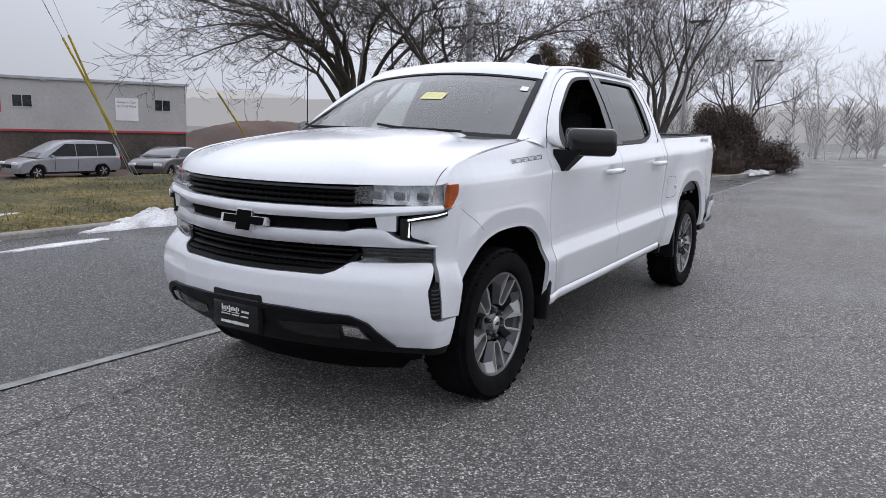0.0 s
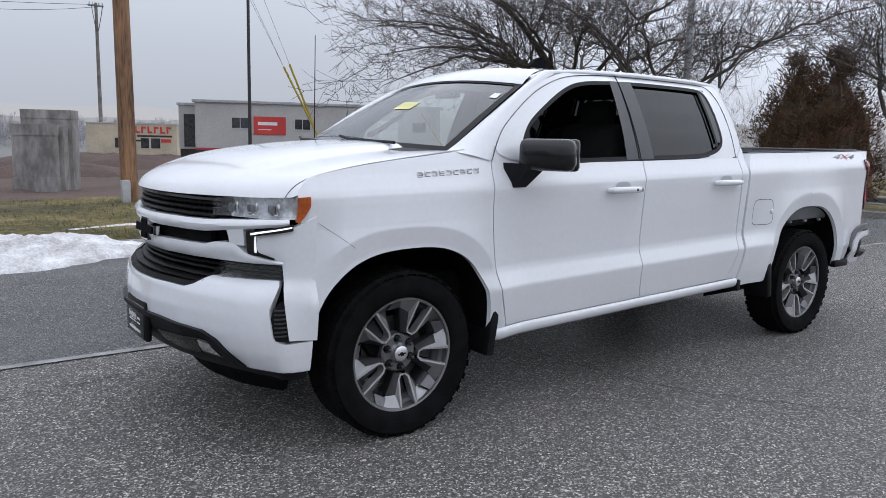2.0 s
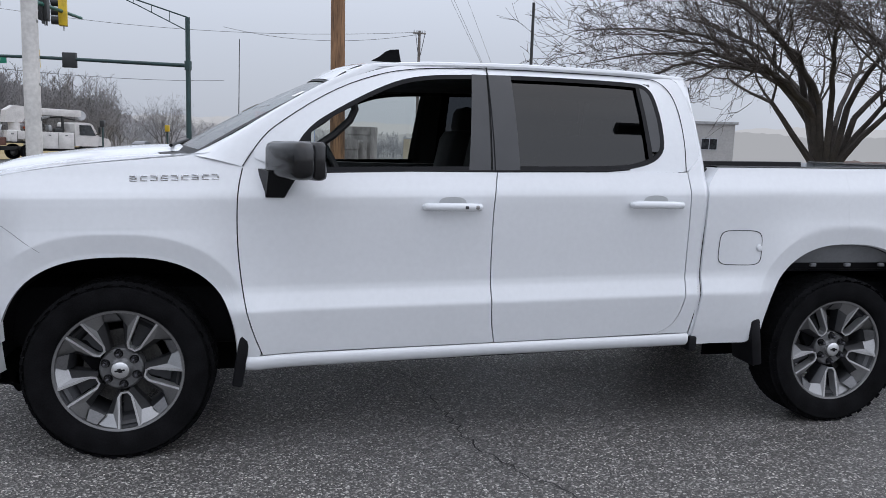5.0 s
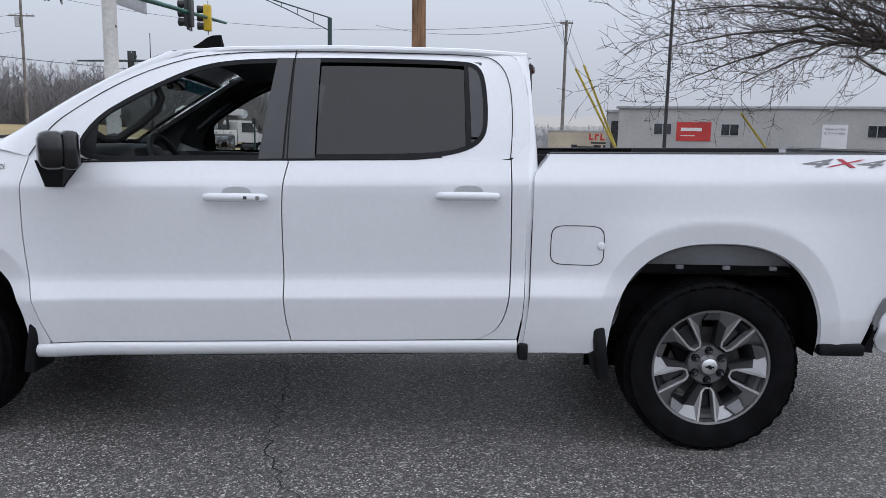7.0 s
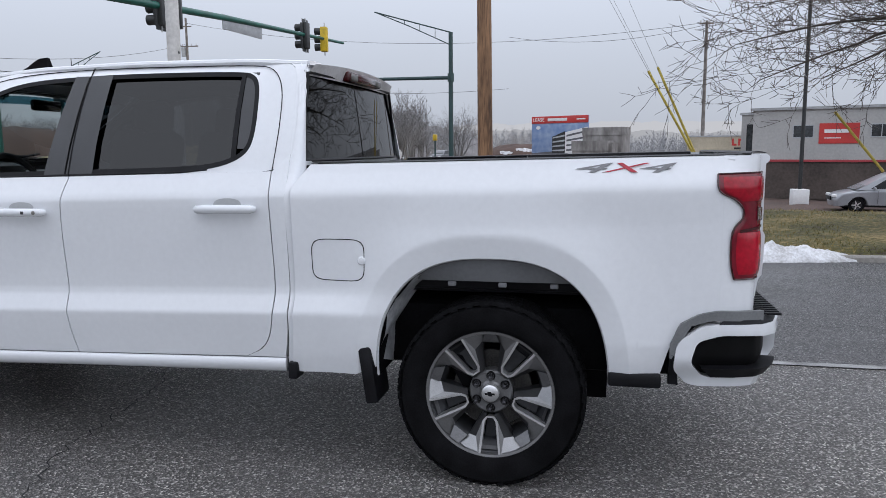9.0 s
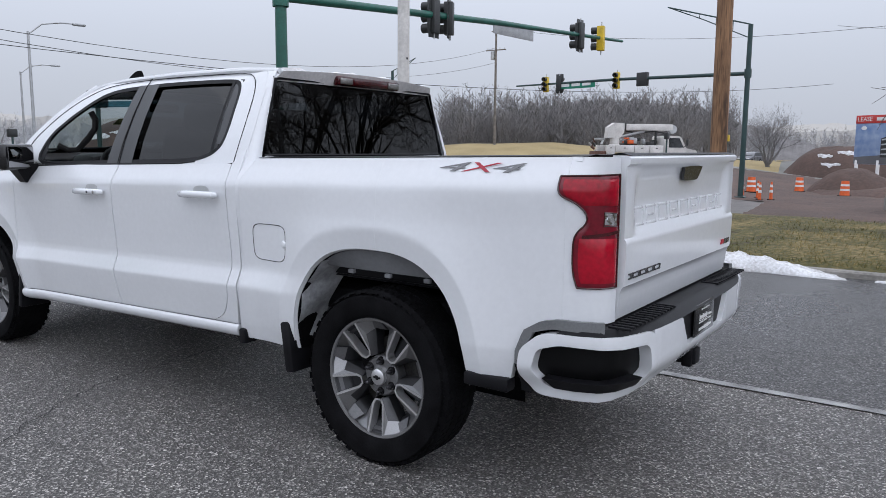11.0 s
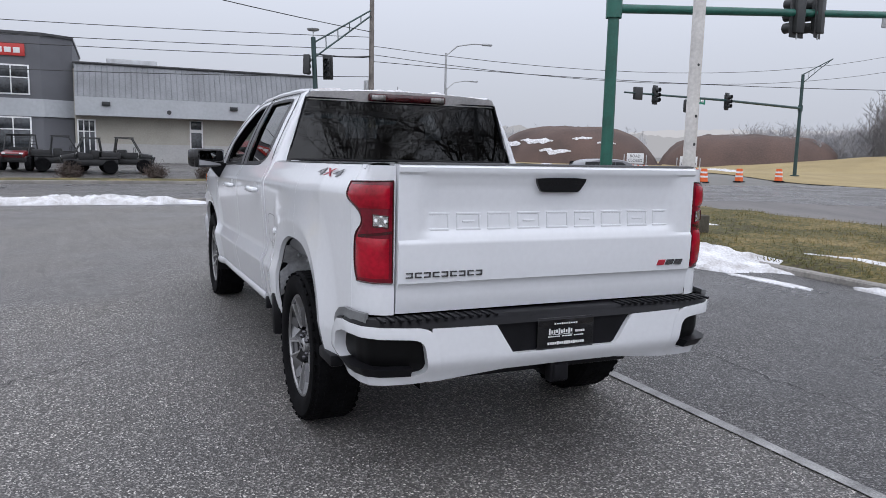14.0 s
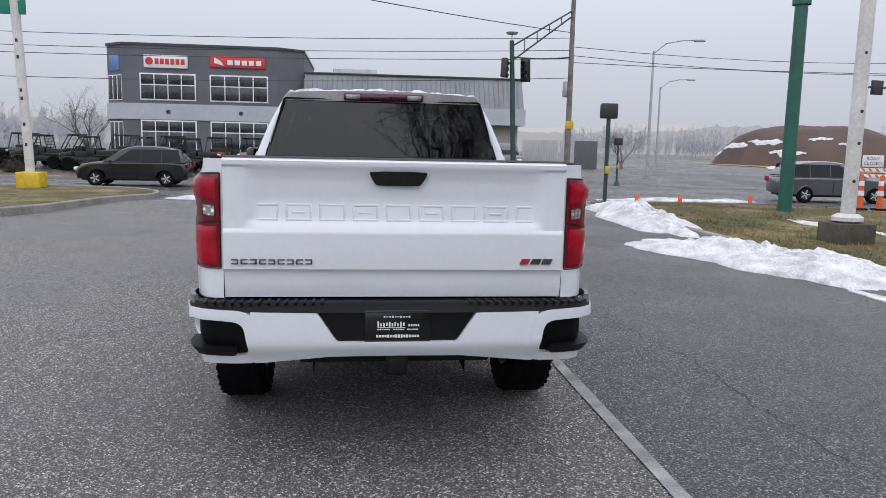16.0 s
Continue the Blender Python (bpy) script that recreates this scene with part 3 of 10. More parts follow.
strip("line", [(-36, -1.95), (-20, -1.55), (-12, -1.36), (-4, -1.24), (2, -1.23), (9, -1.3)], 0.080, LINE_PAINT, "worn white parking line on asphalt", "road marking", n=200)
strip("crack", [(5.7, -0.62), (5.0, -0.66), (4.5, -0.76), (3.4, -0.5), (2.3, -0.25), (2.2, 0.1), (2.12, 0.9), (2.05, 1.2), (1.8, 1.62), (1.35, 2.2), (1.0, 2.7), (0.5, 4.2), (-0.6, 6.5)], 0.008, CRACK, "thin dark crack across the asphalt", "crack", jag=0.03, n=220)
strip("crack.001", [(2.4, -2.0), (0.43, -2.24), (-0.5, -2.2), (-1.5, -2.25), (-3.5, -2.6), (-6, -2.5)], 0.007, CRACK, "thin dark crack across the asphalt", "crack", jag=0.03, n=160)
strip("crack.002", [(-3, 6.5), (-1.6, 4.6), (-0.9, 3.4), (-2.0, 1.9), (-3.3, 1.2)], 0.005, CRACK, "thin dark crack across the asphalt", "crack", jag=0.03, n=120)
strip("crack.003", [(6.5, 5.5), (5.4, 2.2), (5.7, -0.6)], 0.005, CRACK, "thin dark crack across the asphalt", "crack", jag=0.03, n=120)


def snow(name, cx, cy, rx, ry, turn, tall, seed, label="dirty white heap of old ploughed snow", base=0.0):
    """A low heap of old snow with a ragged outline and a lumpy crust."""
    c, s = math.cos(radians(turn)), math.sin(radians(turn))
    n, rings = 120, 22
    verts, faces = [], []
    for i in range(rings + 1):
        q = i / rings
        for k in range(n):
            a = 2 * math.pi * k / n
            edge = 1 + 0.42 * noise.fractal(Vector((math.cos(a) * 1.7, math.sin(a) * 1.7, seed)), 1.0, 2.0, 4)
            u, v = rx * q * edge * math.cos(a), ry * q * edge * math.sin(a)
            x, y = cx + c * u - s * v, cy + s * u + c * v
            lump = 0.62 + 0.5 * noise.fractal(Vector((x * 0.9, y * 0.9, seed)), 1.0, 2.0, 5) + 0.22 * noise.fractal(Vector((x * 6, y * 6, seed)), 0.7, 2.0, 4)
            z = tall * (1 - q ** 2.2) * max(0.12, lump) * 1.5
            verts.append((x, y, lie(x, y) + base + z - 0.03 * (q > 0.99) + (0.015 if q < 0.99 else 0)))
    for i in range(rings):
        for k in range(n):
            faces.append((i * n + k, i * n + (k + 1) % n, (i + 1) * n + (k + 1) % n, (i + 1) * n + k))
    return whole(name, Geo().add(verts, faces), SNOW, label, "snow", angle=70)


snow("snow_heap", 5.2, -5.55, 2.5, 0.95, 20, 0.20, 1.0)
snow("snow_heap.001", 11.3, -6.0, 3.3, 0.65, -4, 0.26, 2.0, base=0.02)
snow("snow_heap.002", 0.35, -6.1, 1.5, 0.27, 0, 0.16, 3.0)
snow("snow_heap.003", -2.75, -6.15, 1.1, 0.26, 6, 0.17, 4.0)
snow("snow_heap.004", 2.5, -5.38, 0.65, 0.10, 3, 0.015, 5.0)
snow("snow_heap.005", 20.2, 3.0, 3.5, 0.75, 84, 0.26, 6.0)
snow("snow_heap.006", 12.1, -1.05, 1.5, 0.45, -38, 0.2, 7.0)
snow("snow_heap.007", -6.5, -6.2, 2.2, 0.3, 0, 0.14, 8.0)
snow("snow_patch", 2.6, -7.6, 0.9, 0.14, 8, 0.02, 9.0, "thin leftover snow on the turf", 0.1)
snow("snow_patch.001", 9, -9.2, 1.6, 0.3, 4, 0.03, 10.0, "thin leftover snow on the turf", 0.1)
snow("snow_patch.002", 24, -13, 3.0, 0.5, 88, 0.1, 11.0, "thin leftover snow beside the road")


# ---------- the pickup truck ----------
# Its own axes are the world's: x ahead from the rear axle, y to its left, z up.
truck = thing("pickup_truck", "white crew-cab pickup truck with black trim, parked on damp asphalt", "pickup truck")
WHEEL_R, AXLE_Z, FRONT_X = 0.414, 0.406, 3.743


def rake(x):
    return 0.025 * (2.0 - x)


PLAN = np.array([(-1.2, 0.925), (-0.95, 0.945), (-0.5, 0.972), (0.9, 0.982), (2.2, 0.988), (3.3, 0.985), (3.8, 0.985), (4.1, 0.98), (4.25, 0.962), (4.37, 0.92), (4.457, 0.80), (4.53, 0.63), (4.6, 0.44), (4.652, 0.2), (4.662, 0.08), (4.663, 0.0)])
PROFILE = np.array([(0.36, -0.075), (0.44, -0.05), (0.52, -0.030), (0.66, -0.007), (0.706, 0.0), (0.716, 0.0), (0.795, -0.030), (0.825, -0.034), (0.90, -0.031), (1.05, -0.020), (1.2, -0.012), (1.235, -0.012), (1.26, -0.020), (1.33, -0.055), (1.38, -0.075), (1.42, -0.095), (1.46, -0.12)])
ARCHES = ((0.0, 0.42, 0.505, 0.588), (3.735, 0.42, 0.512, 0.53))


def side_y(x, z):
    """Half width of the body's side at a place along it and a height."""
    zz = z - rake(x)
    y = np.interp(x, PLAN[:, 0], PLAN[:, 1])
    p = np.interp(zz, PROFILE[:, 0], PROFILE[:, 1])
    if 0.6 < zz < 1.1:
        p = p * (1 - smooth(3.2, 3.5, x)) * (smooth(0.25, 0.75, x) if x < 0.9 else 1) + (-0.018 if x > 3.2 or x < 0.75 else p) * max(smooth(3.2, 3.5, x), 1 - (smooth(0.25, 0.75, x) if x < 0.9 else 1))
    y += p
    for cx, cz, a, b in ARCHES:
        dz = max(z - cz, 0)
        rho = ((abs(x - cx) / a) ** 2.6 + (dz / b) ** 2.6) ** (1 / 2.6)
        d = (rho - 1) * 0.5
        y += (1 - smooth(4.10, 4.24, x)) * 0.027 * (0.45 + 0.55 * min(1.0, max(d, 0.0) / 0.080)) * max(0.0, 1 - max(0.0, d - 0.080) / 0.20) ** 1.5
    return y


def arch_line(k, a0, a1, n=28, grow=1.0):
    """The wheel opening's edge, from one angle to another (0 ahead, 180 behind)."""
    cx, cz, a, b = ARCHES[k]
    out = []
    for i in range(n + 1):
        t = radians(a0 + (a1 - a0) * i / n)
        c, s = math.cos(t), math.sin(t)
        out.append((cx + grow * a * math.copysign(abs(c) ** (2 / 2.6), c), cz + grow * b * math.copysign(abs(s) ** (2 / 2.6), s)))
    return out


def side_panel(name, bottom, top, left, right, nu, nv, mat=None, label="", flange=0.03, off=0.0, swell=0.0):
    """A body panel on both flanks' surface, with its edges turned in."""
    g = coons(bottom, top, left, right, nu, nv)
    made = []
    for s in (1, -1):
        geo = Geo()
        geo.sheet(lambda u, v: (g[round(v * nv), round(u * nu)][0], s * (side_y(*g[round(v * nv), round(u * nu)]) + off + swell * math.sin(math.pi * v) ** 0.6), g[round(v * nv), round(u * nu)][1]), nu, nv)
        ring = [(0, i) for i in range(nu)] + [(j, nu) for j in range(nv)] + [(nv, i) for i in range(nu, 0, -1)] + [(j, 0) for j in range(nv, 0, -1)]
        k = len(geo.v)
        idx = [j * (nu + 1) + i for j, i in ring]
        geo.v += [(geo.v[q][0], geo.v[q][1] - s * flange, geo.v[q][2]) for q in idx]
        geo.f += [(idx[i], idx[(i + 1) % len(idx)], k + (i + 1) % len(idx), k + i) for i in range(len(idx))]
        made.append(part(name, geo, mat or PAINT, truck, label, 28))
    return made


# doors
G0 = 0.0028
front_gap = rounded([(3.113, 0.475), (3.160, 0.60), (3.198, 0.75), (3.221, 0.95), (3.226, 1.11), (3.220, 1.25), (3.203, 1.335)], 2)
mid_gap = rounded([(1.995, 0.505), (2.018, 0.62), (2.024, 0.75), (2.030, 1.11), (2.022, 1.25), (2.003, 1.345)], 2)
rear_gap = rounded([(1.12, 0.528), (1.03, 0.57), (0.985, 0.66), (0.968, 0.81), (0.975, 1.1), (0.982, 1.37)], 2)


def shifted(c, dx):
    return [(x + dx, z) for x, z in c]


BELT = lambda x: 1.342 + rake(x) - 0.025 + 0.008
side_panel("front_door", [mid_gap[0], (2.6, 0.49), front_gap[0]], [(2.003, BELT(2.0)), (2.6, BELT(2.6)), (3.0, BELT(3.0)), (3.203, BELT(3.2) + 0.01)], shifted(mid_gap, G0), shifted(front_gap, -G0), 40, 90, label="white front door")
side_panel("rear_door", [rear_gap[0], (1.6, 0.515), mid_gap[0]], [(0.982, BELT(0.98)), (1.25, BELT(1.25)), (2.003, BELT(2.0))], shifted(rear_gap, G0), shifted(mid_gap, -G0), 40, 90, label="white rear door")
# strip between rear door and bed, sill, fenders, bed sides
cab_back = [(0.932, 0.53), (0.910, 0.66), (0.903, 0.82), (0.903, 1.1), (0.903, 1.40)]
side_panel("cab_corner", [(0.932, 0.53), rear_gap[0]], [(0.903, 1.445), (0.986, 1.42)], cab_back[:-1] + [(0.903, 1.445)], shifted(rear_gap, -G0), 10, 90, label="white rear cab corner", flange=0.07)
side_panel("rocker_panel", [(0.93, 0.458), (2.0, 0.435), (3.16, 0.398), (3.215, 0.396)], [(0.93, 0.526), (2.0, 0.50), (3.112, 0.470), (3.21, 0.466)], [(0.93, 0.458), (0.93, 0.526)], [(3.215, 0.396), (3.21, 0.466)], 30, 10, label="white sill", off=0.0, swell=0.020)
HOOD_EDGE = rounded([(3.205, 1.345), (3.235, 1.40), (3.33, 1.405), (3.6, 1.372), (3.85, 1.342), (4.1, 1.302), (4.23, 1.268), (4.28, 1.225), (4.292, 1.195)], 2)
side_panel("front_fender", [(3.168, 0.412), (3.222, 0.412)] + arch_line(1, 177, 12, 40), HOOD_EDGE, shifted([(3.165, 0.412), (3.12, 0.475)] + front_gap[1:], G0), [(4.236, 0.55), (4.262, 0.75), (4.275, 1.0), (4.292, 1.195)], 90, 60, label="white front fender")
BED_TOP = lambda x: 1.398 + 0.018 * (0.9 - x)
side_panel("bed_side_front", [arch_line(0, 5, 90)[0], (0.6, 0.470), (0.905, 0.460)], [(0.0, BED_TOP(0)), (0.800, BED_TOP(0.8))], arch_line(0, 5, 90, 30) + [(0.0, 1.2), (0.0, BED_TOP(0))], [(0.905, 0.460), (0.884, 0.66), (0.875, 0.8), (0.876, 1.2), (0.877, 1.29), (0.866, 1.318), (0.812, 1.385), (0.800, BED_TOP(0.8))], 76, 72, label="white bed side ahead of the wheel", flange=0.12)
side_panel("bed_side_rear", [(-0.708, 0.537), (-0.60, 0.530), arch_line(0, 174, 90)[0]], [(-0.93, BED_TOP(-0.93)), (0.0, BED_TOP(0))], [(-0.708, 0.537), (-0.735, 0.64), (-0.785, 0.742), (-0.86, 0.785), (-0.93, 0.80), (-0.93, BED_TOP(-0.93))], arch_line(0, 174, 90, 30) + [(0.0, 1.2), (0.0, BED_TOP(0))], 72, 72, label="white bed side behind the wheel")

side_panel("bed_side_seam", [(-0.035, 1.0072), (0, 1.0082), (0.035, 1.0072)], [(-0.035, BED_TOP(-0.03)), (0.035, BED_TOP(0.03))], [(-0.035, 1.0072), (-0.035, BED_TOP(-0.03))], [(0.035, 1.0072), (0.035, BED_TOP(0.03))], 4, 30, off=0.0004, flange=0.012)

# wheel wells: a lip turned in and a dark liner
for k, (cx, cz, a, b) in enumerate(ARCHES):
    for s in (1, -1):
        line = arch_line(k, 178, 2, 40)
        g = Geo()
        g.sheet(lambda u, v: (line[round(u * 40)][0] + (cx - line[round(u * 40)][0]) * 0.012 * v, s * (side_y(*line[round(u * 40)]) - 0.004 - 0.016 * v), line[round(u * 40)][1] + (cz - line[round(u * 40)][1]) * 0.012 * v), 40, 2)
        part("arch_lip", g, PAINT, truck)
        g = Geo()
        line2 = arch_line(k, 178, 2, 40, 0.985)
        g.sheet(lambda u, v: (line2[round(u * 40)][0], s * (side_y(*line[round(u * 40)]) - 0.022 - 0.53 * v), line2[round(u * 40)][1] + 0.015 * math.sin(9 * u) * v), 40, 6)
        g.add([(cx + a * 1.0, s * 0.42, 0.25), (cx - a * 1.0, s * 0.42, 0.25), (cx - a * 1.0, s * 0.42, cz + b), (cx + a * 1.0, s * 0.42, cz + b)], [(0, 1, 2, 3)])
        part("wheel_liner", g, LINER, truck, "black wheel-well liner")
        if k == 0:
            g = Geo()
            arc = arch_line(0, 142, 38, 30, 0.992)
            g.sheet(lambda u, v: (arc[round(u * 30)][0], s * (side_y(*arc[round(u * 30)]) - 0.035 - 0.05 * v), arc[round(u * 30)][1] * (1 - v) + v * min(arc[round(u * 30)][1], 0.895)), 30, 4)
            for q in (-0.27, -0.05, 0.17):
                g.box((cx + q, s * 0.90, 0.885), (0.035, 0.02, 0.02), 0.005)
            part("wheel_liner_edge", g, LINER_GREY, truck, "grey felt inner edge of the rear wheel well")
            g = Geo()
            back_arc = arch_line(0, 58, 6, 16, 0.98)
            g.sheet(lambda u, v: (back_arc[round(u * 16)][0] - 0.03 * v * (1 - u) - 0.012 * math.sin(11 * u + 4 * v), s * (side_y(*back_arc[round(u * 16)]) - 0.024 - 0.20 * v), back_arc[round(u * 16)][1] - 0.03 * v + 0.012 * math.sin(14 * u + 3 * v)), 16, 8)
            part("inner_bed_panel", g, PRIMER, truck, "bare grey inner panel of the bed")

# dark sheet across the gap between cab and bed, standing in for its shade
for s in (1, -1):
    g = Geo().sheet(lambda u, v: (0.874 + 0.034 * u, s * (side_y(0.89, 0.47 + 0.80 * v) - 0.016), 0.47 + 0.80 * v), 1, 30)
    part("bed_gap_shade", g, LINER, truck, "dark sheet standing in for shade between cab and bed")
# mud flaps and lower edges
for s in (1, -1):
    g = Geo().box((3.205, s * 0.885, 0.475), (0.05, 0.2, 0.30), 0.012, pose(0, 0, 0, 0, -9, 0))
    part("mud_flap", g, BLACK_PLASTIC, truck, "black plastic mud flap")
    g = Geo().box((0.535, s * 0.885, 0.475), (0.06, 0.2, 0.26), 0.015, pose(0, 0, 0, 0, 8, 0))
    part("mud_flap", g, BLACK_PLASTIC, truck, "black plastic mud flap")
    part("rear_lower_trim", Geo().box((-0.605, s * 0.925, 0.510), (0.215, 0.07, 0.058), 0.012), BLACK_PLASTIC, truck, "black lower edge behind the wheel")
    part("cab_flap", Geo().box((0.898, s * 0.915, 0.47), (0.045, 0.09, 0.08), 0.01), BLACK_PLASTIC, truck)
    part("sill_flange", Geo().box((2.05, s * 0.86, 0.430), (2.2, 0.03, 0.04), 0.006, pose(0, 0, 0, 0, 1.55, 0)), LINER, truck)
    # fuel door, rounded square with a finger dent
    if s == 1:
        n, loop = 40, []
        for i in range(n):
            t = 2 * math.pi * i / n
            c, q = math.cos(t), math.sin(t)
            loop.append((0.667 + 0.120 * math.copysign(abs(c) ** 0.42, c), 0.985 + 0.090 * math.copysign(abs(q) ** 0.42, q)))
        g = Geo()
        g.add([(x, side_y(x, z) + 0.0012, z) for x, z in loop] + [(0.667 + (x - 0.667) * 1.032, side_y(x, z) + 0.0012, 0.985 + (z - 0.985) * 1.04) for x, z in loop], [(i, (i + 1) % n, n + (i + 1) % n, n + i) for i in range(n)])
        part("fuel_door_gap", g, BLACK_PLASTIC, truck)
        part("fuel_door_pull", Geo().lathe([(0.0, 0.012), (0.014, 0.010), (0.02, 0.0)], pose(0.557, side_y(0.557, 0.985), 0.985, -90, 0, 0), 16), PAINT, truck)

# underbody: dark floor, frame rails, axles, exhaust, hitch
g = Geo().box((1.75, 0, 0.62), (5.2, 1.5, 0.30), 0.05)
g.box((2.02, 0, 0.54), (2.25, 1.82, 0.2), 0.05)
part("underbody", g, LINER, truck, "dark underbody")
for s in (1, -1):
    part("frame_rail", Geo().box((1.7, s * 0.48, 0.5), (5.0, 0.09, 0.14), 0.01), LINER, truck)
part("rear_axle", Geo().tube([(0, -0.75, 0.42), (0, -0.15, 0.42), (0, -0.12, 0.42), (0, 0.12, 0.42), (0, 0.15, 0.42), (0, 0.75, 0.42)], [0.05, 0.05, 0.15, 0.15, 0.05, 0.05], 14), LINER, truck)
part("exhaust_pipe", Geo().tube([(-0.3, -0.5, 0.50), (-0.55, -0.55, 0.50), (-0.72, -0.62, 0.48), (-0.8, -0.66, 0.46)], 0.04, 12), STEEL, truck, "dull steel exhaust pipe")
g = Geo().box((-1.08, 0, 0.50), (0.22, 0.075, 0.075), 0.008)
g.box((-1.15, 0, 0.50), (0.05, 0.10, 0.10), 0.01)
g.box((-1.03, 0, 0.52), (0.08, 0.9, 0.07), 0.01)
part("tow_hitch", g, BLACK_PLASTIC, truck, "black receiver hitch")

# hood
HC = along(rounded([(3.57, 1.418), (3.75, 1.408), (4.03, 1.380), (4.30, 1.338), (4.48, 1.285), (4.59, 1.24), (4.645, 1.20), (4.655, 1.172)], 2), 40)
HE = along(rounded([(3.34, 0.868, 1.392), (3.6, 0.878, 1.368), (3.85, 0.882, 1.338), (4.1, 0.884, 1.298), (4.23, 0.885, 1.264), (4.30, 0.885, 1.225), (4.335, 0.885, 1.18)], 2), 40)


def hood_at(u, v):
    w, i = 2 * u - 1, round(v * 40)
    b = abs(w) ** 2.3
    x, z = HC[i] * (1 - b) + HE[i][[0, 2]] * b
    y = w * HE[i][1]
    raise_ = 0.016 * (1 - smooth(0.50, 0.60, abs(y))) * (1 - smooth(4.25, 4.6, x)) - 0.010 * (1 - smooth(0.0, 0.26, abs(abs(y) - 0.60))) * (1 - smooth(4.2, 4.5, x))
    return x, y, z + raise_


g = Geo().sheet(hood_at, 48, 40)
part("hood", g, PAINT, truck, "white hood with a raised centre", 40)
for s in (1, -1):
    g = Geo()
    g.sheet(lambda u, v: (HE[round(u * 40)][0], s * (HE[round(u * 40)][1] + 0.001 + 0.003 * v), HE[round(u * 40)][2] + 0.0015 - 0.003 * v), 40, 1)
    part("hood_gap", g, BLACK_PLASTIC, truck)

    fe = along(HOOD_EDGE, 40)
    g = Geo().sheet(lambda u, v: (lambda h, f: (h[0] * (1 - u) + f[0] * u, s * (h[1] * (1 - u) + side_y(f[0], f[1]) * u), h[2] * (1 - u) + f[1] * u - 0.004 * math.sin(math.pi * u)))(HE[round(v * 40)], fe[round(v * 40)]), 4, 40)
    part("fender_top", g, PAINT, truck, "white fender top beside the hood", 60)

# nose: everything on one curved front, by the way s along it from the middle and the height z
NOSE = PLAN[::-1]
NOSE_S = np.r_[0, np.cumsum(np.linalg.norm(np.diff(NOSE, axis=0), axis=1))]
NOSE_Z = np.array([(0.12, -0.30), (0.30, -0.20), (0.36, -0.09), (0.42, 0.0), (0.50, 0.05), (0.58, 0.07), (0.66, 0.072), (0.74, 0.06), (0.79, 0.03), (0.82, -0.02), (0.88, -0.02), (0.95, 0.0), (1.05, 0.006), (1.12, -0.01), (1.19, -0.022)])


def nose(s, z, off=0.0):
    a = abs(s)
    x, y = np.interp(a, NOSE_S, NOSE[:, 0]), np.interp(a, NOSE_S, NOSE[:, 1])
    x2, y2 = np.interp(a + 0.05, NOSE_S, NOSE[:, 0]), np.interp(a + 0.05, NOSE_S, NOSE[:, 1])
    x1, y1 = np.interp(max(a - 0.05, 0), NOSE_S, NOSE[:, 0]), np.interp(max(a - 0.05, 0), NOSE_S, NOSE[:, 1])
    if a < 0.05:
        x1, y1 = np.interp(0.05 - a, NOSE_S, NOSE[:, 0]), -np.interp(0.05 - a, NOSE_S, NOSE[:, 1])
    d = Vector((x2 - x1, y2 - y1)).normalized()
    nx, ny = -d.y, d.x
    if nx < 0 and a < 0.9:
        nx, ny = -nx, -ny
    if ny < 0:
        nx, ny = abs(nx), abs(ny)
    o = np.interp(z, NOSE_Z[:, 0], NOSE_Z[:, 1]) * (1 - 0.85 * smooth(0.85, 1.1, a)) + off
    side = smooth(1.0, 1.2, a) * (np.interp(z, PROFILE[:, 0], PROFILE[:, 1]) + 0.01)
    return x + nx * o, math.copysign(1, s) * (y + ny * o + side), z


def nose_panel(name, bottom, top, left, right, nu, nv, mat, label="", off=0.0, thick=0.03, both=True, bulge=0.0):
    g2 = coons(bottom, top, left, right, nu, nv)
    for sgn in ((1, -1) if both else (1,)):
        geo = Geo()
        geo.sheet(lambda u, v: nose(sgn * g2[round(v * nv), round(u * nu)][0], g2[round(v * nv), round(u * nu)][1], off + bulge * math.sin(math.pi * v)), nu, nv)
        ring = [(0, i) for i in range(nu)] + [(j, nu) for j in range(nv)] + [(nv, i) for i in range(nu, 0, -1)] + [(j, 0) for j in range(nv, 0, -1)]
        idx, k = [j * (nu + 1) + i for j, i in ring], len(geo.v)
        geo.v += [nose(sgn * g2[j, i][0], g2[j, i][1], off - thick) for j, i in ring]
        geo.f += [(idx[i], idx[(i + 1) % len(idx)], k + (i + 1) % len(idx), k + i) for i in range(len(idx))]
        part(name, geo, mat, truck, label, 30)


def rect(s0, s1, z0, z1):
    return [(s0, z0), (s1, z0)], [(s0, z1), (s1, z1)], [(s0, z0), (s0, z1)], [(s1, z0), (s1, z1)]


nose_panel("front_core", *rect(0, 1.0, 0.42, 1.17), 30, 12, LINER, "black backing behind the grille", off=-0.075, thick=0.01)
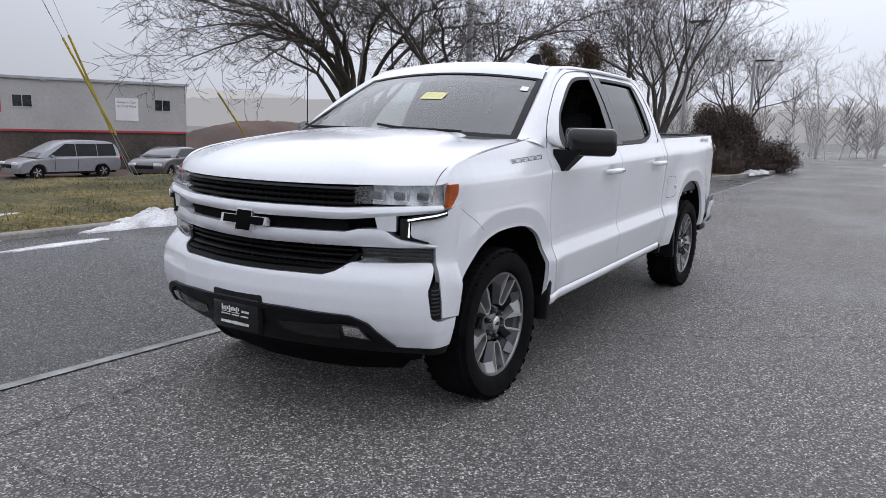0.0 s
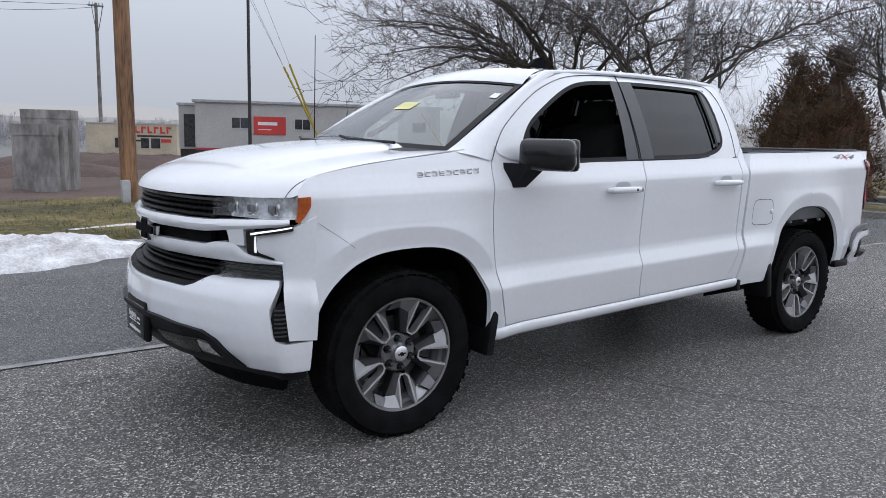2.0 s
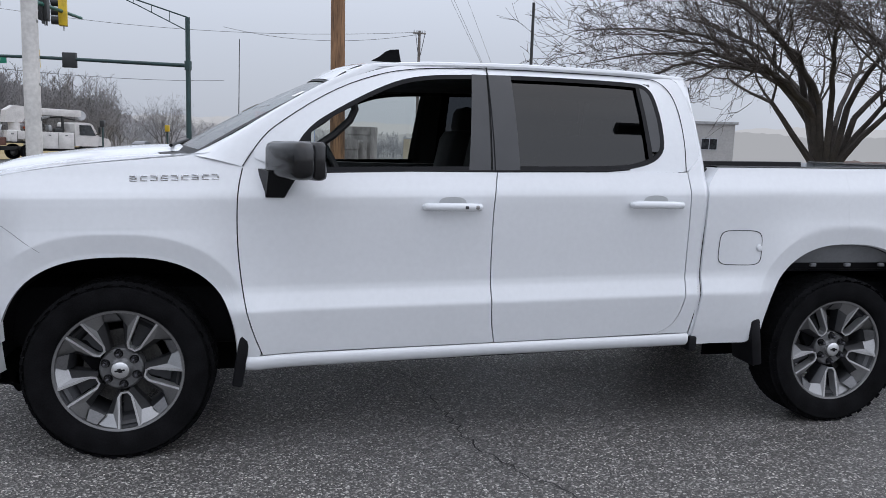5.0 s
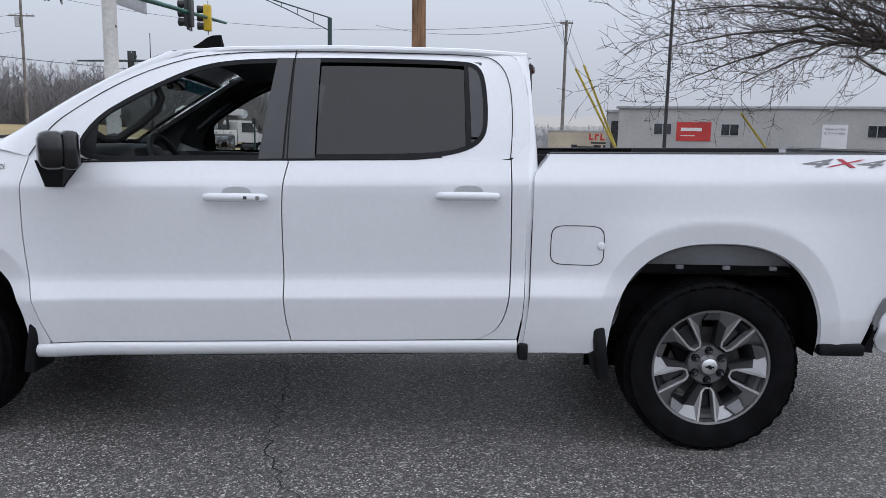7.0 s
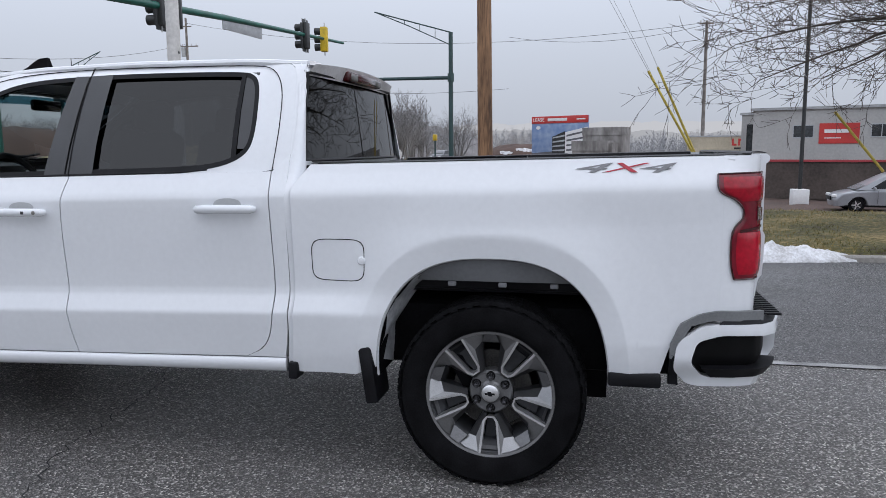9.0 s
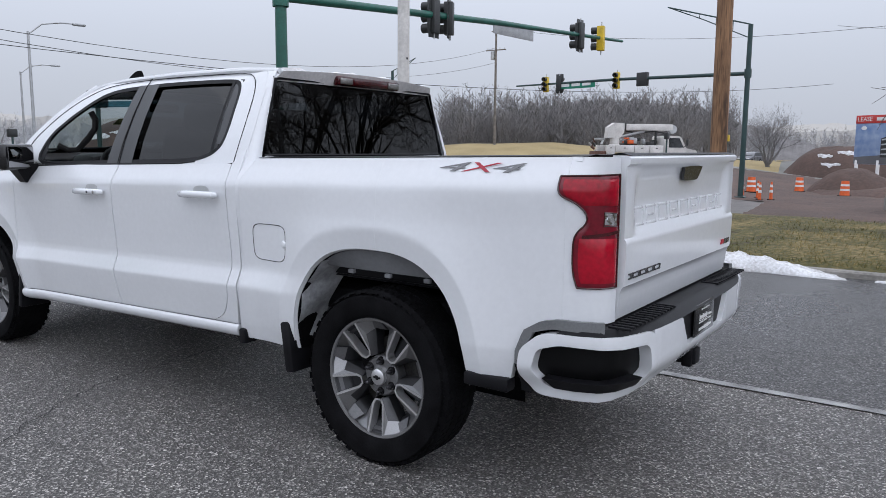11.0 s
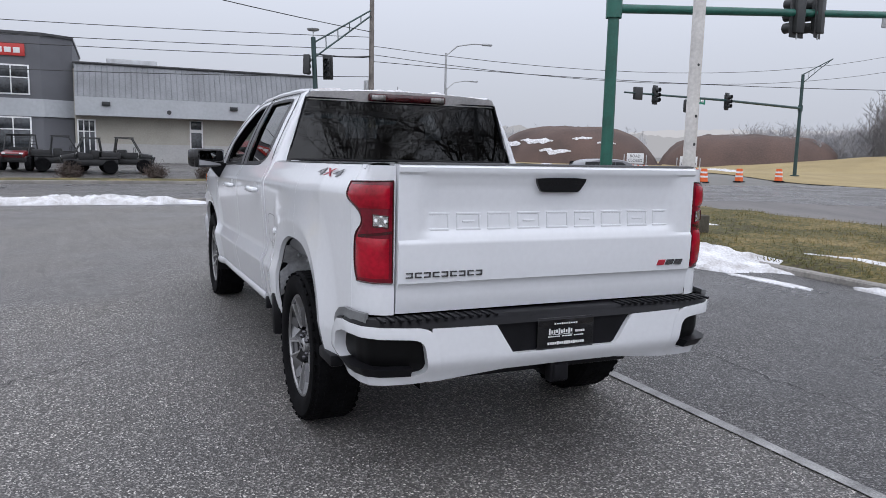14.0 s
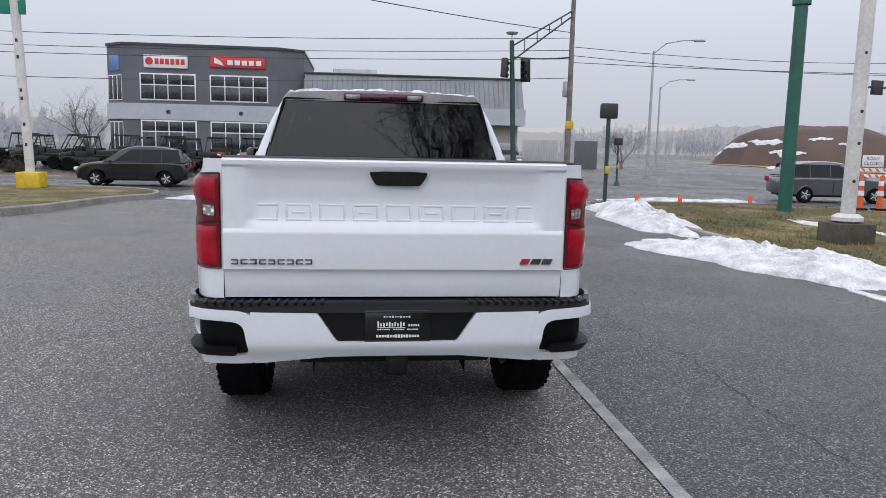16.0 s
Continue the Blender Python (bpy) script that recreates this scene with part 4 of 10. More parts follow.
# white bars of the face
nose_panel("grille_bar", [(0, 1.010), (0.55, 1.014), (0.80, 1.040), (1.02, 1.062)], [(0, 1.064), (0.55, 1.068), (0.85, 1.085), (1.02, 1.092)], [(0, 1.010), (0, 1.064)], [(1.02, 1.062), (1.02, 1.092)], 44, 5, PAINT, "white upper grille bar", thick=0.07, bulge=0.012)
nose_panel("grille_bar", [(0, 0.882), (0.6, 0.888), (0.80, 0.890), (0.99, 0.893)], [(0, 0.948), (0.55, 0.955), (0.62, 0.972), (0.74, 0.976), (0.80, 0.935), (0.99, 0.908)], [(0, 0.882), (0, 0.948)], [(0.99, 0.893), (0.99, 0.908)], 44, 5, PAINT, "white lower grille bar", thick=0.07, bulge=0.01)
nose_panel("grille_bar", [(0.715, 0.968), (0.80, 0.968)], [(0.70, 1.03), (0.80, 1.045)], [(0.715, 0.968), (0.70, 1.03)], [(0.80, 0.968), (0.80, 1.045)], 8, 6, PAINT, "white joint of the grille bars", thick=0.07, off=0.001)
# upper and lower grilles: frame, slats and fine bars
for z0, z1, w0, w1, rows in ((1.072, 1.150, 0.60, 0.62, 3), (0.775, 0.875, 0.52, 0.62, 4)):
    for r in range(rows):
        zc = z0 + (z1 - z0) * (r + 0.5) / rows
        w = w0 + (w1 - w0) * (r + 0.5) / rows
        nose_panel("grille_slat", *rect(0, w, zc - 0.007, zc + 0.007), 24, 2, GRILLE_BLACK, off=-0.018, thick=0.03, bulge=0.006)
    for i in range(15):
        s = 0.02 + i * w0 / 15
        nose_panel("grille_rib", *rect(s, s + 0.007, z0, z1), 1, 4, GRILLE_BLACK, off=-0.032, thick=0.02)
nose_panel("grille_frame", [(0, 0.755), (0.50, 0.760), (0.57, 0.785), (0.63, 0.85)], [(0, 0.775), (0.49, 0.780), (0.55, 0.80), (0.605, 0.855)], [(0, 0.755), (0, 0.775)], [(0.63, 0.85), (0.605, 0.855)], 30, 3, GRILLE_BLACK, off=-0.004, thick=0.06)
nose_panel("grille_frame", *rect(0, 0.62, 1.150, 1.162), 24, 2, GLOSS_BLACK, off=-0.012, thick=0.05)
nose_panel("grille_slot", *rect(0, 0.56, 0.957, 1.002), 24, 2, LINER, off=-0.03, thick=0.03)
# emblem: a cross-shaped plate, dark with a bright rim
for grow, mat, d in ((1.0, CHROME, 0.016), (0.86, LINER, 0.021)):
    poly = [(-0.16, -0.020), (-0.052, -0.020), (-0.062, -0.056), (0.042, -0.056), (0.052, -0.020), (0.15, -0.020), (0.165, 0.024), (0.058, 0.024), (0.066, 0.056), (-0.040, 0.056), (-0.048, 0.024), (-0.15, 0.024)]
    part("emblem", Geo().prism([(a * grow, b * grow) for a, b in poly], lambda u, v, w: (4.655 + w, u, 0.975 + v), d + 0.012), mat, truck, "dark cross-shaped grille emblem", 20)
# headlights
nose_panel("headlight_housing", *rect(0.60, 0.672, 1.086, 1.178), 4, 4, GLOSS_BLACK, off=-0.05, thick=0.02)
nose_panel("headlight_reflector", *rect(0.674, 1.07, 1.086, 1.178), 20, 4, BOWL, "silvered headlight bowl", off=-0.045, thick=0.02, bulge=-0.012)
for sgn in (1, -1):
    for i in range(3):
        s = 0.69 + i * 0.115
        m = Matrix.Translation(nose(sgn * s, 1.128, -0.03)) @ Matrix.Rotation(math.atan2(0, 1), 4, "Z")
        part("headlight_projector", Geo().box((0, 0, 0), (0.02, 0.060, 0.036), 0.009, m), CENTRE_GREY, truck, "grey headlight projector")
        part("headlight_strip", Geo().box(nose(sgn * (s + 0.046), 1.130, -0.014), (0.012, 0.010, 0.050), 0.003), CHROME, truck)
        part("headlight_strip", Geo().box(nose(sgn * (s + 0.022), 1.106, -0.012), (0.012, 0.055, 0.007), 0.002), CHROME, truck)
nose_panel("headlight_lens", [(0.60, 1.090), (0.78, 1.094), (1.037, 1.10)], [(0.60, 1.166), (0.78, 1.176), (1.045, 1.186)], [(0.60, 1.090), (0.60, 1.166)], [(1.037, 1.10), (1.045, 1.186)], 18, 4, CLEAR_LENS, "clear headlight lens", thick=0.02, off=0.0)
nose_panel("side_marker", [(1.048, 1.080), (1.062, 1.074), (1.085, 1.10)], [(1.058, 1.184), (1.112, 1.188)], [(1.048, 1.080), (1.053, 1.12), (1.058, 1.184)], [(1.085, 1.10), (1.114, 1.145), (1.112, 1.188)], 8, 6, AMBER, "amber side marker", off=0.004, thick=0.03)
# daytime lamp bracket
nose_panel("daytime_lamp", [(0.82, 0.935), (0.852, 0.928)], [(0.82, 1.030), (0.86, 1.03)], [(0.82, 0.935), (0.82, 1.030)], [(0.852, 0.928), (0.86, 1.03)], 4, 6, GLOSS_BLACK, "black daytime lamp housing", off=0.006, thick=0.05)
nose_panel("daytime_light", [(0.854, 0.942), (0.862, 0.942)], [(0.854, 1.022), (0.862, 1.022)], [(0.854, 0.942), (0.854, 1.022)], [(0.862, 0.942), (0.862, 1.022)], 1, 4, LAMP_GLOW, "lit daytime light bar", off=0.001, thick=0.006)
nose_panel("daytime_lamp", [(0.85, 1.012), (1.035, 1.044)], [(0.85, 1.036), (1.035, 1.070)], [(0.85, 1.012), (0.85, 1.036)], [(1.035, 1.044), (1.035, 1.070)], 8, 1, GLOSS_BLACK, "black daytime lamp edge", off=0.019, thick=0.03)
nose_panel("daytime_light", [(0.853, 1.020), (1.03, 1.056)], [(0.853, 1.030), (1.03, 1.062)], [(0.853, 1.020), (0.853, 1.030)], [(1.03, 1.056), (1.03, 1.062)], 8, 1, LAMP_GLOW, "bright strip over the daytime lamp", off=0.020, thick=0.006)
nose_panel("daytime_light", [(0.853, 0.932), (0.95, 0.915)], [(0.853, 0.942), (0.95, 0.923)], [(0.853, 0.932), (0.853, 0.942)], [(0.95, 0.915), (0.95, 0.923)], 6, 1, BLACK_PLASTIC, off=0.010, thick=0.03)
# fender's front corner
nose_panel("fender_corner", [(1.015, 0.565), (1.14, 0.555)], [(0.87, 1.026), (1.04, 1.058), (1.14, 1.10)], [(1.015, 0.565), (1.0, 0.72), (0.99, 0.86), (0.985, 0.905), (0.92, 0.93), (0.866, 0.945), (0.87, 1.026)], [(1.14, 0.555), (1.14, 1.10)], 14, 24, PAINT, "white fender corner", off=0.0014, thick=0.05)
# turn and fog strip beside the lower grille
nose_panel("lamp_strip_housing", [(0.63, 0.812), (0.985, 0.826)], [(0.63, 0.880), (0.985, 0.888)], [(0.63, 0.812), (0.63, 0.880)], [(0.985, 0.826), (0.985, 0.888)], 16, 4, GLOSS_BLACK, "black lamp strip", off=-0.02, thick=0.04)
for z in (0.838, 0.856, 0.872):
    nose_panel("lamp_strip_rib", *rect(0.65, 0.975, z, z + 0.005), 14, 1, TRIM_GREY, off=-0.014, thick=0.02)
nose_panel("lamp_strip_lens", [(0.63, 0.812), (0.985, 0.826)], [(0.63, 0.880), (0.985, 0.888)], [(0.63, 0.812), (0.63, 0.880)], [(0.985, 0.826), (0.985, 0.888)], 16, 3, CLEAR_LENS, off=0.0, thick=0.01)
# bumper: white skin, black lower part, air dam
nose_panel("front_bumper", [(0, 0.592), (0.30, 0.586), (0.60, 0.572), (0.68, 0.54), (0.76, 0.46), (0.80, 0.425), (0.95, 0.415), (1.12, 0.41)],
           [(0, 0.752), (0.46, 0.756), (0.52, 0.775), (0.585, 0.815), (0.64, 0.812), (0.8, 0.818), (0.97, 0.824), (0.975, 0.80), (0.945, 0.70), (0.96, 0.57), (1.0, 0.548), (1.12, 0.553)],
           [(0, 0.592), (0, 0.752)], [(1.12, 0.41), (1.12, 0.553)], 70, 14, PAINT, "white front bumper", thick=0.06)
nose_panel("bumper_vent", [(0.96, 0.566), (1.02, 0.556)], [(0.978, 0.735), (1.0, 0.735)], [(0.96, 0.566), (0.945, 0.64), (0.955, 0.70), (0.978, 0.735)], [(1.02, 0.556), (1.0, 0.735)], 4, 12, BLACK_PLASTIC, "black vent in the bumper side", off=-0.012, thick=0.04)
for i in range(7):
    z = 0.585 + i * 0.019
    nose_panel("bumper_vent_rib", *rect(0.962, 1.008, z, z + 0.006), 3, 1, TRIM_GREY, off=-0.004, thick=0.02)
nose_panel("bumper_lower", [(0, 0.38), (0.5, 0.375), (0.80, 0.372), (1.10, 0.375)], [(0, 0.592), (0.30, 0.586), (0.60, 0.572), (0.68, 0.54), (0.76, 0.46), (0.80, 0.425), (0.95, 0.415), (1.10, 0.408)], [(0, 0.38), (0, 0.592)], [(1.10, 0.375), (1.10, 0.408)], 60, 10, BLACK_PLASTIC, "black lower bumper", off=0.004, thick=0.05)
nose_panel("bumper_ledge", [(0, 0.575), (0.30, 0.57), (0.58, 0.556), (0.65, 0.53), (0.72, 0.465), (0.76, 0.43)], [(0, 0.598), (0.30, 0.592), (0.61, 0.578), (0.69, 0.545), (0.77, 0.465), (0.81, 0.43)], [(0, 0.575), (0, 0.598)], [(0.76, 0.43), (0.81, 0.43)], 40, 3, BLACK_PLASTIC, "black rim of the lower bumper", off=0.022, thick=0.04)
nose_panel("bumper_pocket", [(0.26, 0.475), (0.34, 0.45), (0.55, 0.45)], [(0.24, 0.515), (0.55, 0.53)], [(0.26, 0.475), (0.24, 0.515)], [(0.55, 0.45), (0.55, 0.53)], 10, 4, GLOSS_BLACK, "dark tow-hook pocket", off=0.009, thick=0.01)
nose_panel("fog_lamp_bezel", [(0.56, 0.462), (0.70, 0.452)], [(0.55, 0.535), (0.655, 0.528)], [(0.56, 0.462), (0.55, 0.535)], [(0.70, 0.452), (0.655, 0.528)], 6, 4, GLOSS_BLACK, off=0.010, thick=0.03)
nose_panel("fog_lamp", [(0.575, 0.472), (0.685, 0.462)], [(0.57, 0.525), (0.645, 0.518)], [(0.575, 0.472), (0.57, 0.525)], [(0.685, 0.462), (0.645, 0.518)], 6, 4, CHROME, "clear fog lamp", off=0.015, thick=0.02)
nose_panel("air_dam", [(0, 0.22), (0.5, 0.22), (0.80, 0.24), (0.94, 0.33)], [(0, 0.40), (0.94, 0.39)], [(0, 0.22), (0, 0.40)], [(0.94, 0.33), (0.94, 0.39)], 30, 6, LINER, "black air dam under the bumper", off=-0.01, thick=0.03)
# dealer plate in front: dark plate, unreadable script as pale bars
g = Geo().box((4.735, 0, 0.520), (0.02, 0.31, 0.165), 0.006)
plate = part("dealer_plate", g, GLOSS_BLACK, truck, "black dealer plate with white lettering")
part("plate_holder", Geo().box((4.722, 0, 0.528), (0.03, 0.335, 0.20), 0.012), BLACK_PLASTIC, truck)


def bars(parent, rows, put, mat, name="lettering"):
    """Plain bars in place of writing: (u, v, width, height)."""
    g = Geo()
    for u, v, w, h in rows:
        g.prism([(u - w / 2, v - h / 2), (u + w / 2, v - h / 2), (u + w / 2, v + h / 2), (u - w / 2, v + h / 2)], put, 0.002)
    return part(name, g, mat, parent)


SCRIPT = [(-0.088 + i * 0.0128, 0.016 + 0.003 * (i % 3 == 0), 0.0075, (0.030, 0.016, 0.020, 0.015)[i % 4]) for i in range(10)]
SCRIPT += [(0.052 + i * 0.0105, 0.013, 0.0070, 0.011) for i in range(5)] + [(-0.028, 0.000, 0.125, 0.0022)]
SCRIPT += [(-0.090 + i * 0.0105, -0.011, 0.0075, 0.006) for i in range(18) if i not in (6, 12)]
SCRIPT += [(-0.092 + i * 0.0123, -0.050, 0.0095, 0.012 + 0.004 * (i in (4, 7, 8, 9, 11))) for i in range(16)]
SCRIPT += [(-0.06 + i * 0.0125, 0.062, 0.008, 0.006 + 0.004 * (i % 3 == 0)) for i in range(10)]
bars(plate, SCRIPT, lambda u, v, w: (4.7455 + w, u, 0.520 + v), SIGN_WHITE)

# glasshouse
def cab_y(z):
    return float(np.interp(z, [1.30, 1.36, 1.5, 1.65, 1.78, 1.84, 1.875, 1.90], [0.925, 0.912, 0.862, 0.795, 0.725, 0.688, 0.655, 0.60]))


WINDOW = [(3.02, 1.322), (2.93, 1.520), (2.75, 1.640), (2.52, 1.762), (2.36, 1.808), (2.12, 1.826), (1.75, 1.836), (1.22, 1.832), (1.135, 1.815), (1.098, 1.74), (1.085, 1.52), (1.12, 1.44), (1.22, 1.392), (1.38, 1.368), (2.03, 1.352), (2.55, 1.336)]
OUTER = [(3.205, 1.342), (3.10, 1.545), (2.80, 1.742), (2.55, 1.838), (2.36, 1.868), (2.12, 1.882), (1.75, 1.888), (1.22, 1.886), (1.03, 1.878), (0.93, 1.845), (0.895, 1.62), (0.893, 1.42), (0.985, 1.365), (1.38, 1.352), (2.03, 1.337), (2.55, 1.324)]


def loop(pts, times=2):
    """Cuts the corners of a closed outline."""
    for _ in range(times):
        pts = [q for a, b in zip(pts, pts[1:] + pts[:1]) for q in ((0.75 * a[0] + 0.25 * b[0], 0.75 * a[1] + 0.25 * b[1]), (0.25 * a[0] + 0.75 * b[0], 0.25 * a[1] + 0.75 * b[1]))]
    return pts


def shrink(pts, d):
    """An outline moved in by d metres."""
    n, out = len(pts), []
    for i in range(n):
        a, b, c = np.array(pts[i - 1]), np.array(pts[i]), np.array(pts[(i + 1) % n])
        t = (c - a) / (np.linalg.norm(c - a) + 1e-9)
        out.append((b[0] + d * t[1], b[1] - d * t[0]))
    return out


def band(name, outer, inner, s, mat, label="", off0=0.0, off1=0.0, parent=None, deep=0.02):
    n = len(outer)
    g = Geo().add([(x, s * (cab_y(z) + off0), z) for x, z in outer] + [(x, s * (cab_y(z) + off1), z) for x, z in inner] + [(x, s * (cab_y(z) + off1 - deep), z) for x, z in inner],
                  [(i, (i + 1) % n, n + (i + 1) % n, n + i) for i in range(n)] + [(n + i, n + (i + 1) % n, 2 * n + (i + 1) % n, 2 * n + i) for i in range(n)])
    return part(name, g, mat, parent or truck, label, 40)


win, outl = loop(WINDOW), loop(OUTER)
win_in = shrink(win, 0.022)
if abs(sum(a[0] * b[1] - b[0] * a[1] for a, b in zip(win_in, win_in[1:] + win_in[:1]))) > abs(sum(a[0] * b[1] - b[0] * a[1] for a, b in zip(win, win[1:] + win[:1]))):
    win_in = shrink(win, -0.022)


def cab_patch(pts, s, off, deep=0.012):
    """A flat outline laid on the glasshouse, with a little depth."""
    g = Geo()
    n = len(pts)
    g.add([(x, s * (cab_y(z) + off), z) for x, z in pts] + [(x, s * (cab_y(z) + off - deep), z) for x, z in pts], [tuple(range(n)), tuple(range(2 * n - 1, n - 1, -1))] + [(i, (i + 1) % n, n + (i + 1) % n, n + i) for i in range(n)])
    return g


def cab_quad(x00, x01, z0, x10, x11, z1, s, off, n=10):
    """A four-sided patch that follows the tumblehome."""
    return Geo().sheet(lambda u, v: ((x00 + (x01 - x00) * u) * (1 - v) + (x10 + (x11 - x10) * u) * v, s * (cab_y(z0 + (z1 - z0) * v) + off), z0 + (z1 - z0) * v), 2, n)


for s in (1, -1):
    band("cab_side_frame", outl, win, s, PAINT, "white door frames and pillars round the side windows", 0.0, 0.004)
    foot = [(3.225, 1.335), (2.98, 1.325), (3.06, 1.53), (3.13, 1.53), (3.185, 1.43)]
    part("pillar_foot", cab_patch(foot, s, -0.003, 0.006), PAINT, truck, "white foot of the windscreen pillar")
    band("window_trim", win, win_in, s, BLACK_PLASTIC, "black window surround", 0.005, 0.003)
    g = cab_quad(2.035, 2.145, 1.345, 2.02, 2.095, 1.828, s, 0.007)
    part("pillar_cover", g, TRIM_GREY, truck, "dark grey centre pillar cover")
    g = cab_quad(1.885, 2.025, 1.345, 1.89, 2.01, 1.828, s, 0.007)
    part("pillar_cover", g, TRIM_GREY, truck, "dark grey centre pillar cover")
    part("pillar_core", cab_quad(1.94, 2.11, 1.345, 1.94, 2.07, 1.828, s, -0.006), CABIN, truck, "dark centre pillar")
    g = cab_quad(1.165, 1.19, 1.43, 1.185, 1.205, 1.825, s, 0.006)
    part("window_divider", g, BLACK_PLASTIC, truck)
    g = cab_quad(1.10, 1.165, 1.47, 1.12, 1.185, 1.825, s, 0.002)
    part("quarter_cover", g, TRIM_GREY, truck, "dark grey rear quarter cover")
    part("rear_door_glass", Geo().sheet(lambda u, v: (1.51 - 0.44 * s * (2 * u - 1), s * (cab_y(1.345 + 0.495 * v) - 0.014), 1.345 + 0.495 * v), 4, 24), PRIVACY, truck, "dark tinted rear door window", 60)
    # mirror sail and, on the far side, a raised front window
    g = Geo().add([(x, s * (cab_y(z) + 0.003), z) for x, z in [(3.02, 1.33), (2.93, 1.515), (2.895, 1.525), (2.90, 1.332)]], [(0, 1, 2, 3)])
    part("mirror_sail", g, BLACK_PLASTIC, truck)
    if s == -1:
        part("front_door_glass", Geo().sheet(lambda u, v: (2.06 + (np.interp(1.33 + 0.5 * v, [1.33, 1.52, 1.64, 1.76, 1.81, 1.83], [3.03, 2.95, 2.77, 2.54, 2.38, 2.15]) - 2.06) * u, s * (cab_y(1.33 + 0.5 * v) - 0.014), 1.33 + 0.5 * v), 4, 24), CLEAR_GLASS, truck, "clear front door window", 60)
    # door seams over the white frame
    seam = rounded([(0.984, 1.372), (0.972, 1.55), (0.985, 1.74), (1.04, 1.835), (1.13, 1.862), (1.75, 1.866), (2.12, 1.860), (2.36, 1.845), (2.55, 1.812), (2.80, 1.712), (3.06, 1.535), (3.13, 1.46), (3.202, 1.345)], 2)
    part("door_seam", Geo().tube([(x, s * (cab_y(z) + 0.0025), z) for x, z in seam], 0.0022, 5), BLACK_PLASTIC, truck)
    part("door_seam", Geo().tube([(2.012, s * (cab_y(z) + 0.0085), z) for z in np.linspace(1.345, 1.868, 10)], 0.003, 5), BLACK_PLASTIC, truck)
    belt = [(x, float(np.interp(x, [1.22, 1.38, 2.03, 2.55, 3.02], [1.390, 1.367, 1.351, 1.335, 1.321]))) for x in np.linspace(1.30, 3.04, 14)]
    part("belt_trim", Geo().tube([(x, s * (cab_y(z) + 0.003), z) for x, z in belt], 0.006, 6), BLACK_PLASTIC, truck, "black belt strip")
    # pillars beside the windscreen
    pil = along(rounded([(3.205, 1.342), (3.10, 1.545), (2.80, 1.742), (2.55, 1.838)], 2), 20)

    def pillar(u, v):
        k = round(v * 20)
        wz = pil[k][1]
        t = (wz - 1.385) / 0.465
        ex, ey = 3.42 - 0.80 * t, 0.835 - 0.195 * t
        a, b = Vector((pil[k][0], cab_y(wz), wz)), Vector((ex, ey, max(wz, 1.385) + 0.006))
        p = a.lerp(b, u)
        return p.x + 0.02 * math.sin(math.pi * u), s * (p.y + 0.02 * math.sin(math.pi * u)), p.z + 0.012 * math.sin(math.pi * u)

    part("windscreen_pillar", Geo().sheet(pillar, 6, 20), PAINT, truck, "white windscreen pillar", 50)
    part("pillar_lining", Geo().sheet(lambda u, v: (lambda p: (p[0] - 0.03, p[1] - s * 0.03, p[2] - 0.022))(pillar(u, v)), 6, 20), CABIN if s == 1 else HEADLINER, truck, "dark pillar lining", 50)
    n = len(outl)
    lining = Geo().add([(1.95 + (x - 1.95) * 0.985, s * (cab_y(z) - 0.030), 1.60 + (z - 1.60) * 0.95) for x, z in outl] + [(x, s * (cab_y(z) - 0.022), z) for x, z in win], [(i, (i + 1) % n, n + (i + 1) % n, n + i) for i in range(n)])
    part("frame_lining", lining, CABIN, truck, "dark lining round the side windows", 50)


def screen_at(u, v, off=0.0):
    w = 2 * u - 1
    b = abs(w) ** 2
    t = v
    x = (3.60 - 0.93 * t) * (1 - b) + (3.42 - 0.80 * t) * b
    y = w * (0.835 - 0.195 * t)
    z = (1.408 + 0.478 * t + 0.03 * math.sin(math.pi * t)) * (1 - b) + (1.385 + 0.465 * t + 0.012 * math.sin(math.pi * t)) * b
    return x + off * 0.5, y, z + off


part("windscreen", Geo().sheet(lambda u, v: screen_at(u, v * 0.82), 24, 14), SCREEN_GLASS, truck, "grey tinted windscreen", 60)
g = Geo().sheet(lambda u, v: screen_at(u, v * 0.05 - 0.01, 0.004), 24, 1)
g.sheet(lambda u, v: screen_at(u, 0.765 + v * 0.03, 0.004), 24, 1)
for a in (0, 1):
    g.sheet(lambda u, v: screen_at(a * 0.975 + u * 0.025, v * 0.80, 0.004), 1, 14)
part("windscreen_edge", g, BLACK_PLASTIC, truck, "black edge of the windscreen", 60)
part("roof_front", Geo().sheet(lambda u, v: screen_at(u, 0.785 + 0.223 * v, 0.007 + 0.010 * math.sin(math.pi * v)), 24, 8), PAINT, truck, "white roof edge over the windscreen", 60)
part("shade_band", Geo().sheet(lambda u, v: screen_at(0.05 + 0.9 * u, 0.67 + 0.1 * v, -0.008), 20, 2), SHADE_BLUE, truck, "blue-green shade band")
part("windscreen_sheet", Geo().sheet(lambda u, v: screen_at(0.532 + 0.105 * u, 0.38 + 0.09 * v, 0.003), 2, 2), YELLOW_PAPER, truck, "pale yellow paper on the windscreen")
part("windscreen_sticker", Geo().sheet(lambda u, v: screen_at(0.928 + 0.032 * u, 0.585 + 0.06 * v, 0.004), 2, 2), WHITE_PAPER, truck, "small white windscreen sticker")
part("wiper", Geo().tube([(3.56, 0.55, 1.425), (3.575, 0.1, 1.438), (3.55, -0.05, 1.455)], 0.009, 6), BLACK_PLASTIC, truck, "black wiper")
